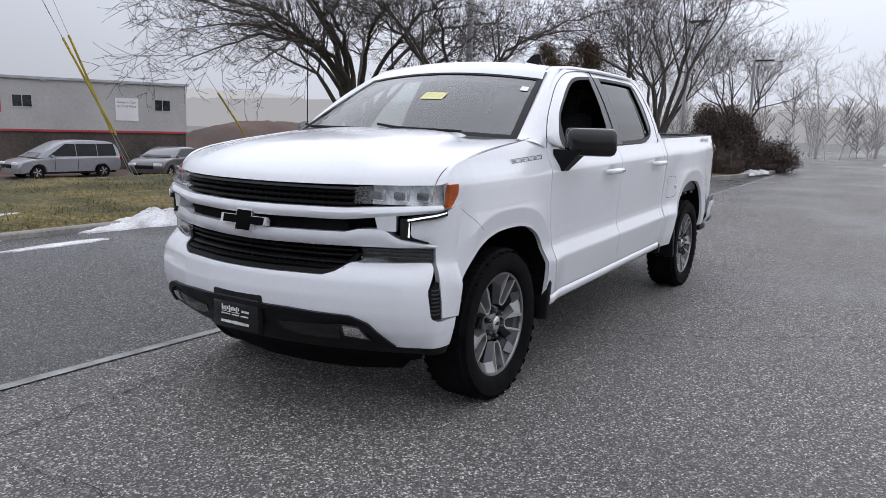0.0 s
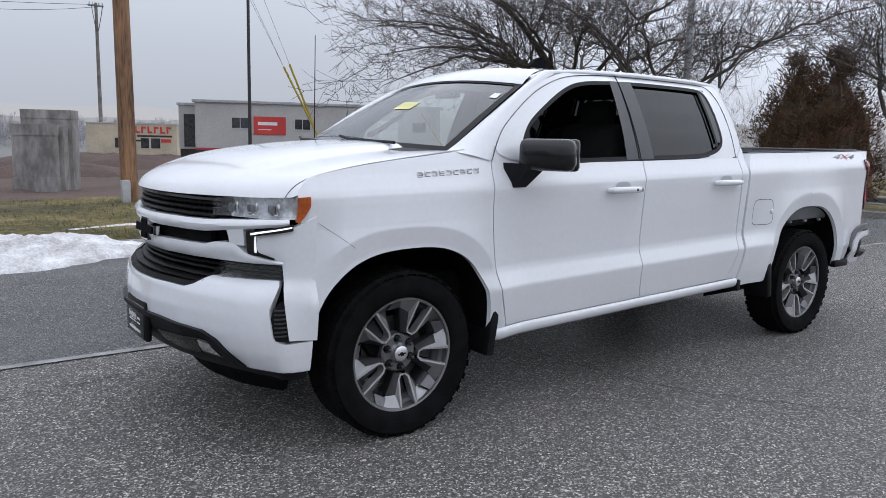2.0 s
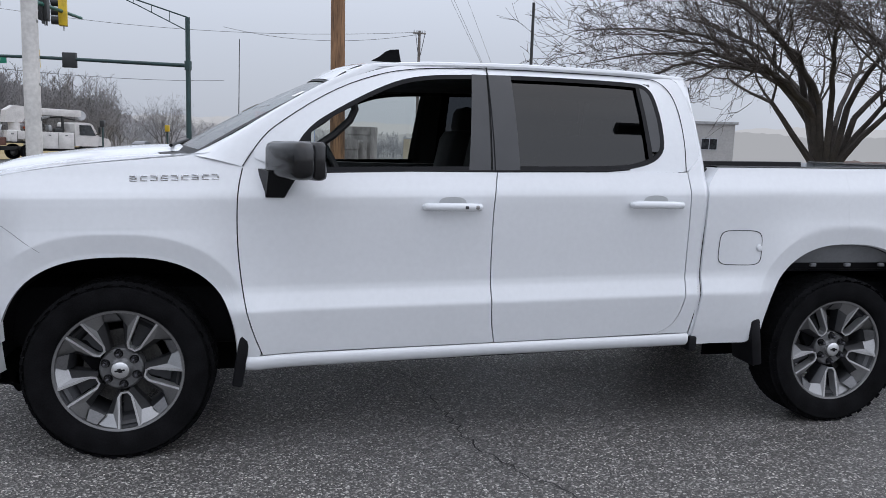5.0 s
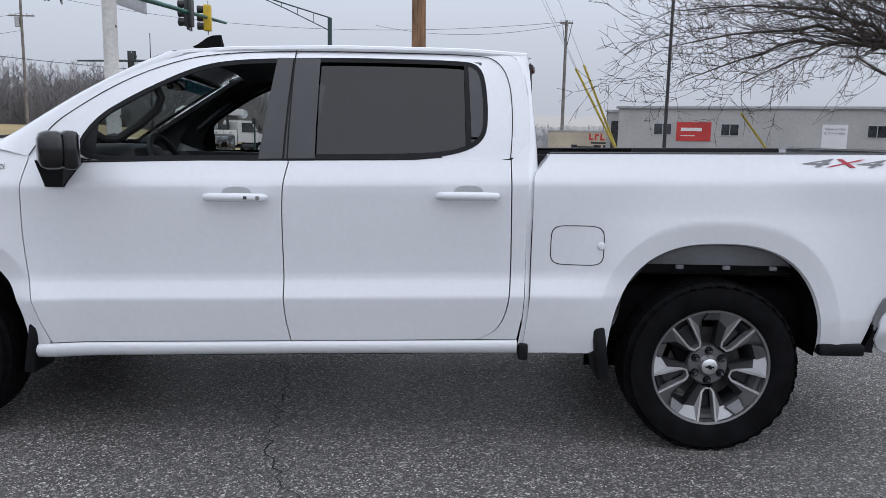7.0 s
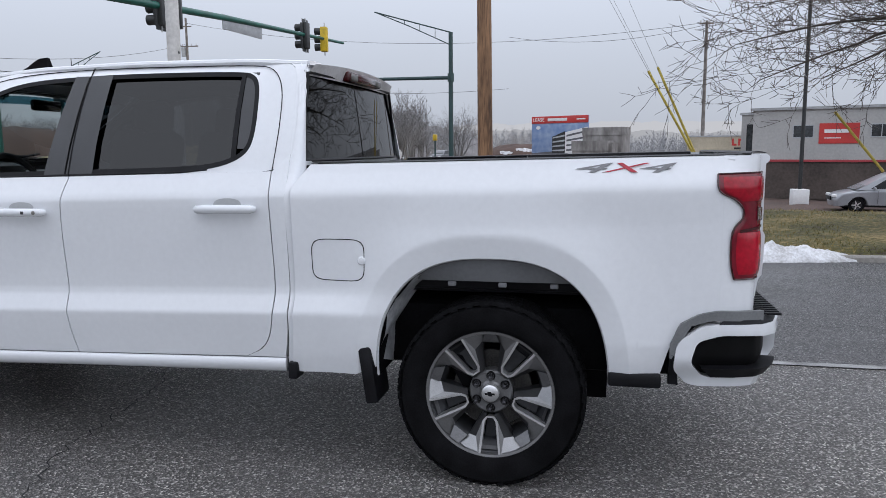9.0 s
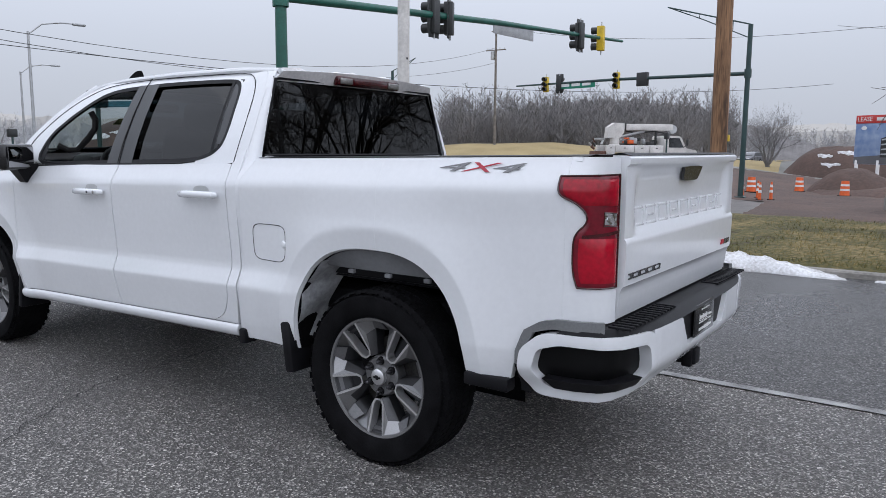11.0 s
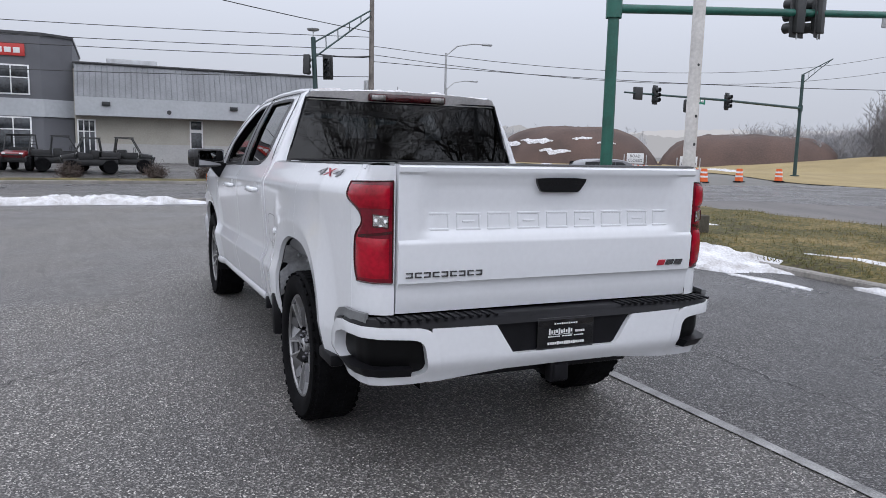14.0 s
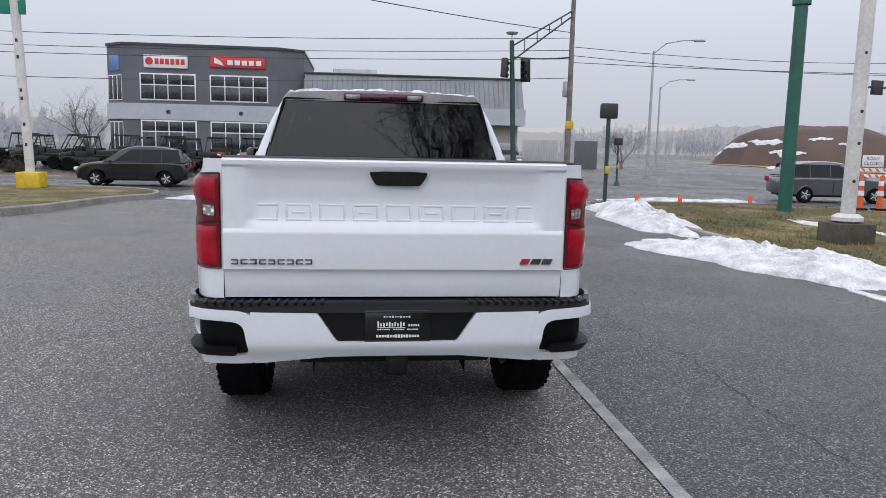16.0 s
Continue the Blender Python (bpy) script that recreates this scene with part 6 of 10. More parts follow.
# door handles, mirrors, badges
for s in (1, -1):
    for x, z in ((2.235, 1.178), (1.178, 1.204)):
        y = side_y(x, z)
        # flat patch on the door; its grey stands for the hollow's shade
        recess = loop([(x - 0.075, z + 0.005), (x - 0.06, z + 0.048), (x + 0.05, z + 0.048), (x + 0.075, z + 0.005)], 2)
        g = Geo().add([(a, s * (side_y(a, b) + 0.0015), b) for a, b in recess], [tuple(range(len(recess)))])
        part("handle_recess_shade", g, RECESS, truck)
        g = Geo().tube([(x + 0.136, s * (y + 0.012), z - 0.002), (x + 0.128, s * (y + 0.034), z), (x + 0.08, s * (y + 0.046), z + 0.002), (x, s * (y + 0.048), z + 0.003), (x - 0.08, s * (y + 0.046), z + 0.003), (x - 0.128, s * (y + 0.034), z + 0.003), (x - 0.136, s * (y + 0.012), z + 0.002)], [0.014, 0.0185, 0.0195, 0.0195, 0.0195, 0.0185, 0.014], 12)
        handle = part("door_handle", g, PAINT, truck, "white door handle", 50)
        if x > 2 and s == 1:
            part("lock_cylinder", Geo().lathe([(0.0, 0.003), (0.009, 0.002), (0.010, 0)], pose(x - 0.112, y + 0.058, z + 0.003, -90, 0, 0), 14), STEEL, handle)
            part("lock_button", Geo().box((x - 0.058, y + 0.066, z + 0.003), (0.016, 0.003, 0.014), 0.001), TRIM_GREY, handle)
    # mirror
    g = Geo().box((2.993, s * 1.111, 1.380), (0.112, 0.292, 0.162), 0.036, pose(0, 0, 0, 0, 0, s * 30))
    g.box((2.934, s * 1.077, 1.380), (0.066, 0.296, 0.166), 0.022, pose(0, 0, 0, 0, 0, s * 30))
    mirror = part("door_mirror", g, GLOSS_BLACK, truck, "glossy black door mirror", 50)
    g = Geo().add([(a, s * b, c) for a, b, c in ((2.995, 0.930, 1.205), (3.110, 0.930, 1.205), (3.135, 0.930, 1.335), (2.945, 0.930, 1.335), (3.02, 0.985, 1.208), (3.098, 0.985, 1.208), (3.085, 1.085, 1.330), (2.955, 1.085, 1.330))],
                  [(0, 1, 2, 3), (4, 5, 6, 7), (0, 1, 5, 4), (1, 2, 6, 5), (2, 3, 7, 6), (3, 0, 4, 7)])
    part("mirror_arm", g, BLACK_PLASTIC, mirror, "black mirror arm")
    part("mirror_glass", Geo().box((2.904, s * 1.060, 1.380), (0.004, 0.25, 0.13), 0.001, pose(0, 0, 0, 0, 0, s * 30)), MIRROR, mirror)
    # fender badge as plain blocks
    badge = new("fender_badge")
    badge.parent = truck
    tagged(badge, "chrome fender badge")
    for i in range(9):
        g = Geo()
        x = 3.665 - i * 0.0432
        z = 1.278 + 0.017 * (3.665 - x) / 0.36
        yb = side_y(x, z) + 0.003
        g.box((x, s * yb, z + 0.010), (0.031, 0.008, 0.006), 0.0015)
        g.box((x, s * (yb + 0.002), z - 0.010), (0.031, 0.008, 0.006), 0.0015)
        g.box((x + (0.012 if i % 2 else -0.012), s * (yb + 0.001), z), (0.007, 0.008, 0.024), 0.0015)
        if i % 3 == 0:
            g.box((x, s * (yb + 0.001), z), (0.03, 0.008, 0.005), 0.0015)
        part("badge_piece", g, CHROME, badge)
    # 4X4 decal
    for text, x, mat, w in (("4", -0.425, DECAL_GREY, 0.150), ("X", -0.551, BADGE_RED, 0.19), ("4", -0.675, DECAL_GREY, 0.150)):
        z = 1.383
        m = pose(x, s * (side_y(x, z) + 0.004), z, 90 - 24 * s * s, 0, 180 if s == 1 else 0)
        lettering("bed_decal", text, 0.060, m, mat, truck, width=w, depth=0.001, shear=0.4, label="grey and red 4X4 decal")
    seam = [(4.21, 1.075), (4.04, 0.955)]
    part("fender_seam", Geo().tube([(x, s * (side_y(x, z) + 0.0005), z) for x, z in along(seam, 8)], 0.0008, 5), BLACK_PLASTIC, truck)

# cabin
part("cabin_floor", Geo().box((2.1, 0, 0.80), (2.3, 1.66, 0.06), 0.01), CABIN, truck, "dark cabin floor")
for s in (1, -1):
    part("door_lining", Geo().box((2.05, s * 0.875, 1.07), (2.1, 0.03, 0.54), 0.01), CABIN, truck, "black door lining")
part("headliner", Geo().sheet(lambda u, v: (lambda p: (min(p[0], 2.6), p[1] * 0.97, p[2] - 0.045))(roof_at(u, v)), 14, 14), HEADLINER, truck, "dark headliner")
part("cabin_back", Geo().box((0.935, 0, 1.12), (0.02, 1.62, 0.60), 0.005), CABIN, truck)
dash = part("dashboard", Geo().box((3.19, 0, 1.16), (0.46, 1.62, 0.36), 0.09).box((2.97, 0.42, 1.325), (0.30, 0.42, 0.15), 0.06), CABIN, truck, "black dashboard", 45)
part("dash_screen", Geo().box((2.955, -0.02, 1.24), (0.02, 0.26, 0.14), 0.006), GLOSS_BLACK, dash)
wheel_m = pose(2.73, 0.42, 1.275, 0, 0, 0) @ Matrix.Rotation(radians(-65), 4, "Y")
sw = [wheel_m @ Vector((0.185 * math.cos(t), 0.185 * math.sin(t), 0)) for t in np.linspace(0, 2 * math.pi, 33)]
wheel = part("steering_wheel", Geo().tube(sw, 0.017, 8), CABIN, truck, "black steering wheel")
g = Geo().tube([wheel_m @ Vector((-0.17, 0, 0)), wheel_m @ Vector((0.0, 0, -0.01)), wheel_m @ Vector((0, 0.17, 0))], 0.018, 6)
g.tube([wheel_m @ Vector((0, 0, -0.01)), wheel_m @ Vector((0, -0.17, 0))], 0.018, 6)
g.tube([wheel_m @ Vector((0, 0, 0.02)), wheel_m @ Vector((0, 0, -0.18))], [0.07, 0.04], 14)
part("wheel_hub", g, CABIN, wheel)
for y in (0.42, -0.42):
    g = Geo().box((2.22, y, 0.98), (0.52, 0.54, 0.20), 0.07)
    seat = part("front_seat", g, FABRIC, truck, "black front seat", 50)
    part("backrest", Geo().box((1.94, y, 1.28), (0.17, 0.50, 0.60), 0.07, pose(0, 0, 0, 0, -12, 0)), FABRIC, seat, "", 50)
    part("headrest", Geo().box((1.86, y, 1.635), (0.11, 0.26, 0.18), 0.045, pose(0, 0, 0, 0, -8, 0)), FABRIC, seat, "", 50)
g = Geo().box((1.36, 0, 0.98), (0.46, 1.5, 0.20), 0.07)
seat = part("rear_bench", g, FABRIC, truck, "black rear bench", 50)
part("backrest", Geo().box((1.16, 0, 1.27), (0.17, 1.5, 0.60), 0.07, pose(0, 0, 0, 0, -10, 0)), FABRIC, seat, "", 50)
for y in (0.5, 0, -0.5):
    part("headrest", Geo().box((1.09, y, 1.60), (0.10, 0.26, 0.14), 0.04), FABRIC, seat, "", 50)
part("inside_mirror", Geo().box((2.83, 0.03, 1.735), (0.03, 0.24, 0.065), 0.014), GLOSS_BLACK, truck, "black inside mirror")
part("grab_handle", Geo().tube([(2.95, -0.72, 1.47), (2.93, -0.66, 1.49), (2.76, -0.60, 1.61), (2.70, -0.64, 1.66)], 0.018, 8), CABIN, truck, "black pillar grab handle")
part("grab_handle", Geo().tube([(2.97, 0.78, 1.46), (2.94, 0.72, 1.425), (2.88, 0.69, 1.43), (2.78, 0.67, 1.50), (2.70, 0.66, 1.575), (2.675, 0.67, 1.63), (2.69, 0.69, 1.68)], 0.02, 8), CABIN, truck, "black pillar grab handle")


# wheels
def build_wheel():
    w = new("wheel")
    w.parent = truck
    tagged(w, "all-terrain tyre on a machined five-spoke alloy wheel")
    lay = Matrix.Rotation(radians(-90), 4, "X")  # lathe axis towards +y, outwards
    R, half = WHEEL_R, 0.132
    prof = [(0.262, -half * 0.80), (0.29, -half * 0.93), (0.335, -half), (0.38, -half * 0.97), (R - 0.020, -half * 0.87), (R - 0.003, -half * 0.76), (R - 0.003, half * 0.76), (R - 0.020, half * 0.87), (0.385, half * 0.97), (0.345, half), (0.303, half * 0.94), (0.286, half * 0.85), (0.277, half * 0.70)]
    tyre = part("tyre", Geo().lathe(prof, lay, 96), RUBBER, w, "black all-terrain tyre", 40)
    # tread blocks: centre rows and staggered shoulder lugs
    n = 72
    g = Geo()
    for i in range(n):
        for row, (h, ww, ll, sk) in enumerate(((-0.028, 0.044, 0.030, 0.35), (0.028, 0.044, 0.030, -0.35), (-0.083, 0.042, 0.031, -0.2), (0.083, 0.042, 0.031, 0.2))):
            a = 2 * math.pi * (i + (0.5 if row in (1, 2) else 0)) / n
            m = Matrix.Rotation(a, 4, "Y") @ Matrix.Translation((R - 0.0035, h, 0)) @ Matrix.Rotation(sk, 4, "X")
            q = [(-0.006, -ww / 2, -ll / 2), (-0.006, ww / 2, -ll / 2), (-0.006, ww / 2, ll / 2), (-0.006, -ww / 2, ll / 2), (0.003, -ww / 2 + 0.003, -ll / 2 + 0.003), (0.003, ww / 2 - 0.003, -ll / 2 + 0.003), (0.003, ww / 2 - 0.003, ll / 2 - 0.003), (0.003, -ww / 2 + 0.003, ll / 2 - 0.003)]
            g.add([m @ Vector(p) for p in q], [(4, 5, 6, 7), (0, 1, 5, 4), (1, 2, 6, 5), (2, 3, 7, 6), (3, 0, 4, 7)])
        for side in (-1, 1):
            a = 2 * math.pi * (i + 0.25 + 0.25 * side) / n
            m = Matrix.Rotation(a, 4, "Y") @ Matrix.Translation((R - 0.0262, side * (half * 0.845), 0)) @ Matrix.Rotation(side * radians(-52), 4, "Z")
            ll = 0.032 if i % 2 else 0.029
            dd = 0.022 if i % 2 else 0.014
            q = [(-0.006, -dd, -ll / 2), (-0.006, dd, -ll / 2), (-0.006, dd, ll / 2), (-0.006, -dd, ll / 2), (0.003, -dd + 0.003, -ll / 2 + 0.003), (0.003, dd - 0.003, -ll / 2 + 0.003), (0.003, dd - 0.003, ll / 2 - 0.003), (0.003, -dd + 0.003, ll / 2 - 0.003)]
            g.add([m @ Vector(p) for p in q], [(4, 5, 6, 7), (0, 1, 5, 4), (1, 2, 6, 5), (2, 3, 7, 6), (3, 0, 4, 7)])
    part("tread", g, RUBBER, tyre, "", 20)
    # rim: barrel, outer lip, face with six pairs of spokes
    barrel = [(0.252, -0.11), (0.215, -0.09), (0.212, 0.02), (0.230, 0.045), (0.258, 0.070), (0.277, 0.094)]
    rim = part("rim", Geo().lathe(barrel, lay, 72), DARK_ALLOY, w, "dark painted wheel barrel", 40)
    part("rim_lip", Geo().lathe([(0.269, 0.090), (0.273, 0.102), (0.277, 0.106), (0.285, 0.107), (0.288, 0.102), (0.285, 0.094)], lay, 72), SPOKE_GREY, rim, "satin rim lip", 40)
    c5, s5 = math.cos(math.pi / 5), math.sin(math.pi / 5)

    def beside(rho, gap, h):
        """A place beside the window's middle line, towards the pocket."""
        return rho * c5 + gap * s5, rho * s5 - gap * c5, h

    for k in range(5):
        base = 2 * math.pi * k / 5 - math.pi / 2
        m = Matrix.Rotation(-base, 4, "Y")
        mc = Matrix.Rotation(-(base + math.pi / 5), 4, "Y")

        def lay_face(pts, sgn=1, drop=0.0):
            return [m @ Vector((p[0], p[2] - drop, sgn * p[1])) for p in pts]

        for sgn in (-1, 1):
            # bright rim of the pocket
            arm = [(0.104, 0.0, 0.082), (0.104, 0.017, 0.082), (0.124, 0.033, 0.085), (0.277, 0.050, 0.108), (0.277, 0.040, 0.108), (0.130, 0.024, 0.085), (0.112, 0.012, 0.082), (0.112, 0.0, 0.082)]
            n = len(arm)
            part("spoke_edge", Geo().add(lay_face(arm, sgn) + lay_face(arm, sgn, 0.05), [(0, 1, 6, 7), (1, 2, 5, 6), (2, 3, 4, 5)] + [(i, i + 1, n + i + 1, n + i) for i in (4, 5, 6)]), MACHINED, rim, "machined bright pocket edge", 10)
            # the spoke's face falls towards the window, with a bright facet at the rim
            p1, p2, p3, p4, p5, p6 = (0.124, 0.033, 0.085), (0.277, 0.050, 0.107), beside(0.277, 0.022, 0.094), beside(0.222, 0.040, 0.050), beside(0.098, 0.029, 0.050), (0.100, 0.017, 0.080)
            p7 = (0.196, 0.062, 0.090)
            part("spoke_face", Geo().add(lay_face([p2, p3, p4, p7], sgn), [(0, 1, 2, 3)]), SPOKE_LIGHT, rim, "machined outer spoke facet", 10)
            part("spoke_face", Geo().add(lay_face([p1, p2, p7], sgn), [(0, 1, 2)]), SPOKE_LIGHT, rim, "machined spoke ridge", 10)
            part("spoke_face", Geo().add(lay_face([p1, p7, p4, p5, p6], sgn), [(0, 1, 2, 3), (0, 3, 4)]), SPOKE_GREY, rim, "satin grey spoke face", 10)
            wall = lay_face([p3, p4, p5, p6], sgn)
            part("spoke", Geo().add(wall + lay_face([p3, p4, p5, p6], sgn, 0.06), [(0, 1, 5, 4), (1, 2, 6, 5), (2, 3, 7, 6)]), DARK_ALLOY, rim, "dark spoke flank", 10)
        # grey cap closing the window against the rim, and bars deep in the pocket
        part("spoke_web", Geo().add([mc @ Vector(p) for p in ((0.226, 0.066, -0.037), (0.226, 0.066, 0.037), (0.277, 0.101, 0.022), (0.277, 0.101, -0.022))], [(0, 1, 2, 3)]), CHANNEL_GREY, rim, "grey cap of the window")
        part("pocket_bar", Geo().add(lay_face([(0.244, -0.036, 0.066), (0.244, 0.036, 0.066), (0.256, 0.038, 0.082), (0.256, -0.038, 0.082)]), [(0, 1, 2, 3)]), SPOKE_GREY, rim)
        part("pocket_floor", Geo().add(lay_face([(0.112, -0.014, 0.030), (0.112, 0.014, 0.030), (0.215, 0.032, 0.030), (0.215, -0.032, 0.030)]), [(0, 1, 2, 3)]), DARK_ALLOY, rim)
    for k in range(6):
        lm = Matrix.Rotation(-(2 * math.pi * k / 6 + math.pi / 2), 4, "Y") @ Matrix.Translation((0.072, 0.0, 0))
        part("lug_nut", Geo().lathe([(0.0, 0.096), (0.008, 0.094), (0.0125, 0.086), (0.0125, 0.056)], lm @ lay, 8), BADGE_DARK, rim, "dark chrome lug nut", 40)
        part("lug_seat", Geo().lathe([(0.013, 0.0655), (0.020, 0.067), (0.022, 0.060)], lm @ lay, 16), GLOSS_BLACK, rim)
    part("rim_face", Geo().lathe([(0.268, 0.098), (0.271, 0.107), (0.281, 0.109)], lay, 72), SPOKE_LIGHT, rim, "satin rim face", 40)
    part("wheel_centre", Geo().lathe([(0.0, 0.072), (0.042, 0.072), (0.052, 0.064), (0.088, 0.064), (0.096, 0.056), (0.098, 0.040), (0.098, 0.0)], lay, 48), CENTRE_GREY, rim, "grey wheel centre")
    cap = part("hub_cap", Geo().lathe([(0.0, 0.094), (0.030, 0.093), (0.038, 0.088), (0.040, 0.070)], lay, 30), MACHINED, rim, "silver hub cap")
    part("hub_emblem", Geo().prism([(-0.022, -0.004), (-0.008, -0.004), (-0.010, -0.010), (0.006, -0.010), (0.008, -0.004), (0.020, -0.004), (0.024, 0.004), (0.010, 0.004), (0.011, 0.010), (-0.005, 0.010), (-0.007, 0.004), (-0.020, 0.004)], lambda u, v, ww: (u, 0.0925 + ww, v), 0.003), BLACK_PLASTIC, cap)
    part("brake_disc", Geo().lathe([(0.07, 0.0), (0.175, 0.0), (0.175, -0.02), (0.07, -0.02)], lay, 40, True), DISC, w, "worn steel brake disc")
    part("brake_caliper", Geo().box((0.13, -0.005, 0.08), (0.08, 0.08, 0.16), 0.02, Matrix.Rotation(0.5, 4, "Y")), LINER, w)
    return w


def lay_wheel(w, m):
    w.matrix_basis = m
    return w


first = build_wheel()
TRACK = 0.832
lay_wheel(first, pose(0, TRACK, AXLE_Z, 0, 0, 0))
for x, s, a in ((FRONT_X, 1, 8), (0, -1, 30), (FRONT_X, -1, 50)):
    copy_thing(first, pose(x, s * TRACK, AXLE_Z, 0, a, 0) if s == 1 else pose(x, s * TRACK, AXLE_Z, 0, 0, 180) @ pose(0, 0, 0, 0, a, 0))


# ---------- trees and shrubs ----------
def branch(thick, thin, rng, p, d, length, r, depth, spread_up, deepest):
    """One limb and, at its end and along it, its children."""
    n = 5 if depth < 3 else 4 if depth < 4 else 3
    r = max(r, 0.0055)
    pts, rs = [p], [r]
    for i in range(n):
        d = (d + Vector((rng.uniform(-1, 1), rng.uniform(-1, 1), rng.uniform(-0.7, 0.9))) * 0.17 + Vector((0, 0, spread_up * 0.05))).normalized()
        p = p + d * (length / n)
        pts.append(p)
        rs.append(max(0.0038, r * (1 - 0.48 * (i + 1) / n)))
    (thick if depth < 3 else thin).tube(pts, rs, 7 if depth < 2 else 5 if depth < 3 else 3, False)
    if depth >= deepest:
        return
    kids = 3 if depth < 2 else 2
    for k in range(kids):
        turn = rng.uniform(0.30, 0.75)
        side = d.orthogonal().normalized()
        side.rotate(Matrix.Rotation(rng.uniform(0, 6.283), 3, d))
        nd = (d * math.cos(turn) + side * math.sin(turn)).normalized()
        branch(thick, thin, rng, pts[-1], nd, length * rng.uniform(0.60, 0.84), rs[-1] * (0.84 if k == 0 else 0.66), depth + 1, spread_up, deepest)
    for i in range(1, n):
        if depth >= 1 and rng.random() < (0.8 if depth < 4 else 0.35):
            side = d.orthogonal().normalized()
            side.rotate(Matrix.Rotation(rng.uniform(0, 6.283), 3, d))
            nd = (d * 0.55 + side + Vector((0, 0, 0.15))).normalized()
            branch(thick, thin, rng, pts[i], nd, length * rng.uniform(0.35, 0.6), rs[i] * 0.42, max(depth + 1, 3) if depth > 1 else depth + 2, spread_up, deepest)


def bare_tree(name, x, y, stems, length, r, seed, label, lean=0.55, deepest=5, mats=None, up=0.6, fork_z=0.55):
    rng = random.Random(seed)
    top = thing(name, label, "tree", (0, 0, 0))
    thick, thin = Geo(), Geo()
    z = lie(x, y)
    base = Vector((x, y, z - 0.1))
    fork = base + Vector((0.05, 0.03, fork_z))
    thick.tube([base, base + Vector((0.01, 0, 0.25)), base.lerp(fork, 0.7), fork], [r * 2.1, r * 1.7, r * 1.5, r * 1.6], 10)
    for k in range(stems):
        a = 6.283 * k / stems + rng.uniform(-0.4, 0.4)
        d = Vector((math.cos(a) * lean, math.sin(a) * lean, 1)).normalized()
        branch(thick, thin, rng, fork - Vector((0, 0, 0.12)), d, length * rng.uniform(0.85, 1.1), r, 0, up, deepest)
    part("trunk", thick, (mats or (BARK, TWIG))[0], top, "grey-brown trunk and limbs", 50)
    part("crown", thin, (mats or (BARK, TWIG))[1], top, "bare dark twigs", 60)
    return top


def bough(thick, thin, rng, p, q, r, lift):
    """A long limb that rises, bends over and runs out almost level, with forks and twigs all along."""
    n, pts, rs = 14, [], []
    d = (q - p).normalized()
    for i in range(n + 1):
        t = i / n
        w = p.lerp(q, t) + Vector((0, 0, lift * math.sin(math.pi * t ** 0.8)))
        w += Vector((rng.uniform(-1, 1), rng.uniform(-1, 1), rng.uniform(-1, 1))) * 0.10 * math.sin(math.pi * min(1, t * 1.2))
        pts.append(w)
        rs.append(max(0.007, r * (1 - 0.88 * t ** 0.8)))
    thick.tube(pts, rs, 7, False)
    size = (q - p).length
    for i in range(3, n + 1):
        for k in range(2):
            a = (pts[min(i + 1, n)] - pts[i - 1]).normalized()
            side = a.orthogonal().normalized()
            side.rotate(Matrix.Rotation(rng.uniform(0, 6.283), 3, a))
            side.z = side.z * 0.5 + 0.10
            nd = (a * rng.uniform(0.8, 1.5) + side).normalized()
            branch(thick, thin, rng, pts[i], nd, size * rng.uniform(0.11, 0.24) * (1.1 - 0.45 * i / n), rs[i] * 0.5, 3, 0.1, 6 if k == 0 else 5)


def spreading_tree(name, x, y, r, seed, label, stems, boughs):
    """A low-forked tree: upright stems in the middle and wide level boughs round them."""
    rng = random.Random(seed)
    top = thing(name, label, "tree", (0, 0, 0))
    thick, thin = Geo(), Geo()
    base = Vector((x, y, lie(x, y) - 0.1))
    fork = base + Vector((0.05, 0.03, 1.15))
    thick.tube([base, base + Vector((0.01, 0, 0.25)), base.lerp(fork, 0.7), fork], [r * 1.9, r * 1.5, r * 1.3, r * 1.2], 10)
    for k in range(stems):
        a = 6.283 * k / stems + rng.uniform(-0.4, 0.4)
        d = Vector((math.cos(a) * 0.62, math.sin(a) * 0.62, 1)).normalized()
        branch(thick, thin, rng, fork - Vector((0, 0, 0.1)), d, 2.3 * rng.uniform(0.85, 1.1), r * 0.62, 0, 0.35, 5)
    for azimuth, reach, height, start, lift in boughs:
        a = radians(azimuth)
        out = Vector((math.cos(a), math.sin(a), 0))
        s0 = fork + Vector((0, 0, start)) + out * 0.35 * start
        thick.tube([fork - Vector((0, 0, 0.1)), fork.lerp(s0, 0.5) + out * 0.08, s0], [r * 0.62, r * 0.52, r * 0.45], 8, False)
        bough(thick, thin, rng, s0, Vector((x, y, 0)) + out * reach + Vector((0, 0, height)), r * 0.45, lift)
    part("trunk", thick, BARK, top, "grey-brown trunk and limbs", 50)
    part("crown", thin, TWIG, top, "bare dark twigs", 60)
    return top


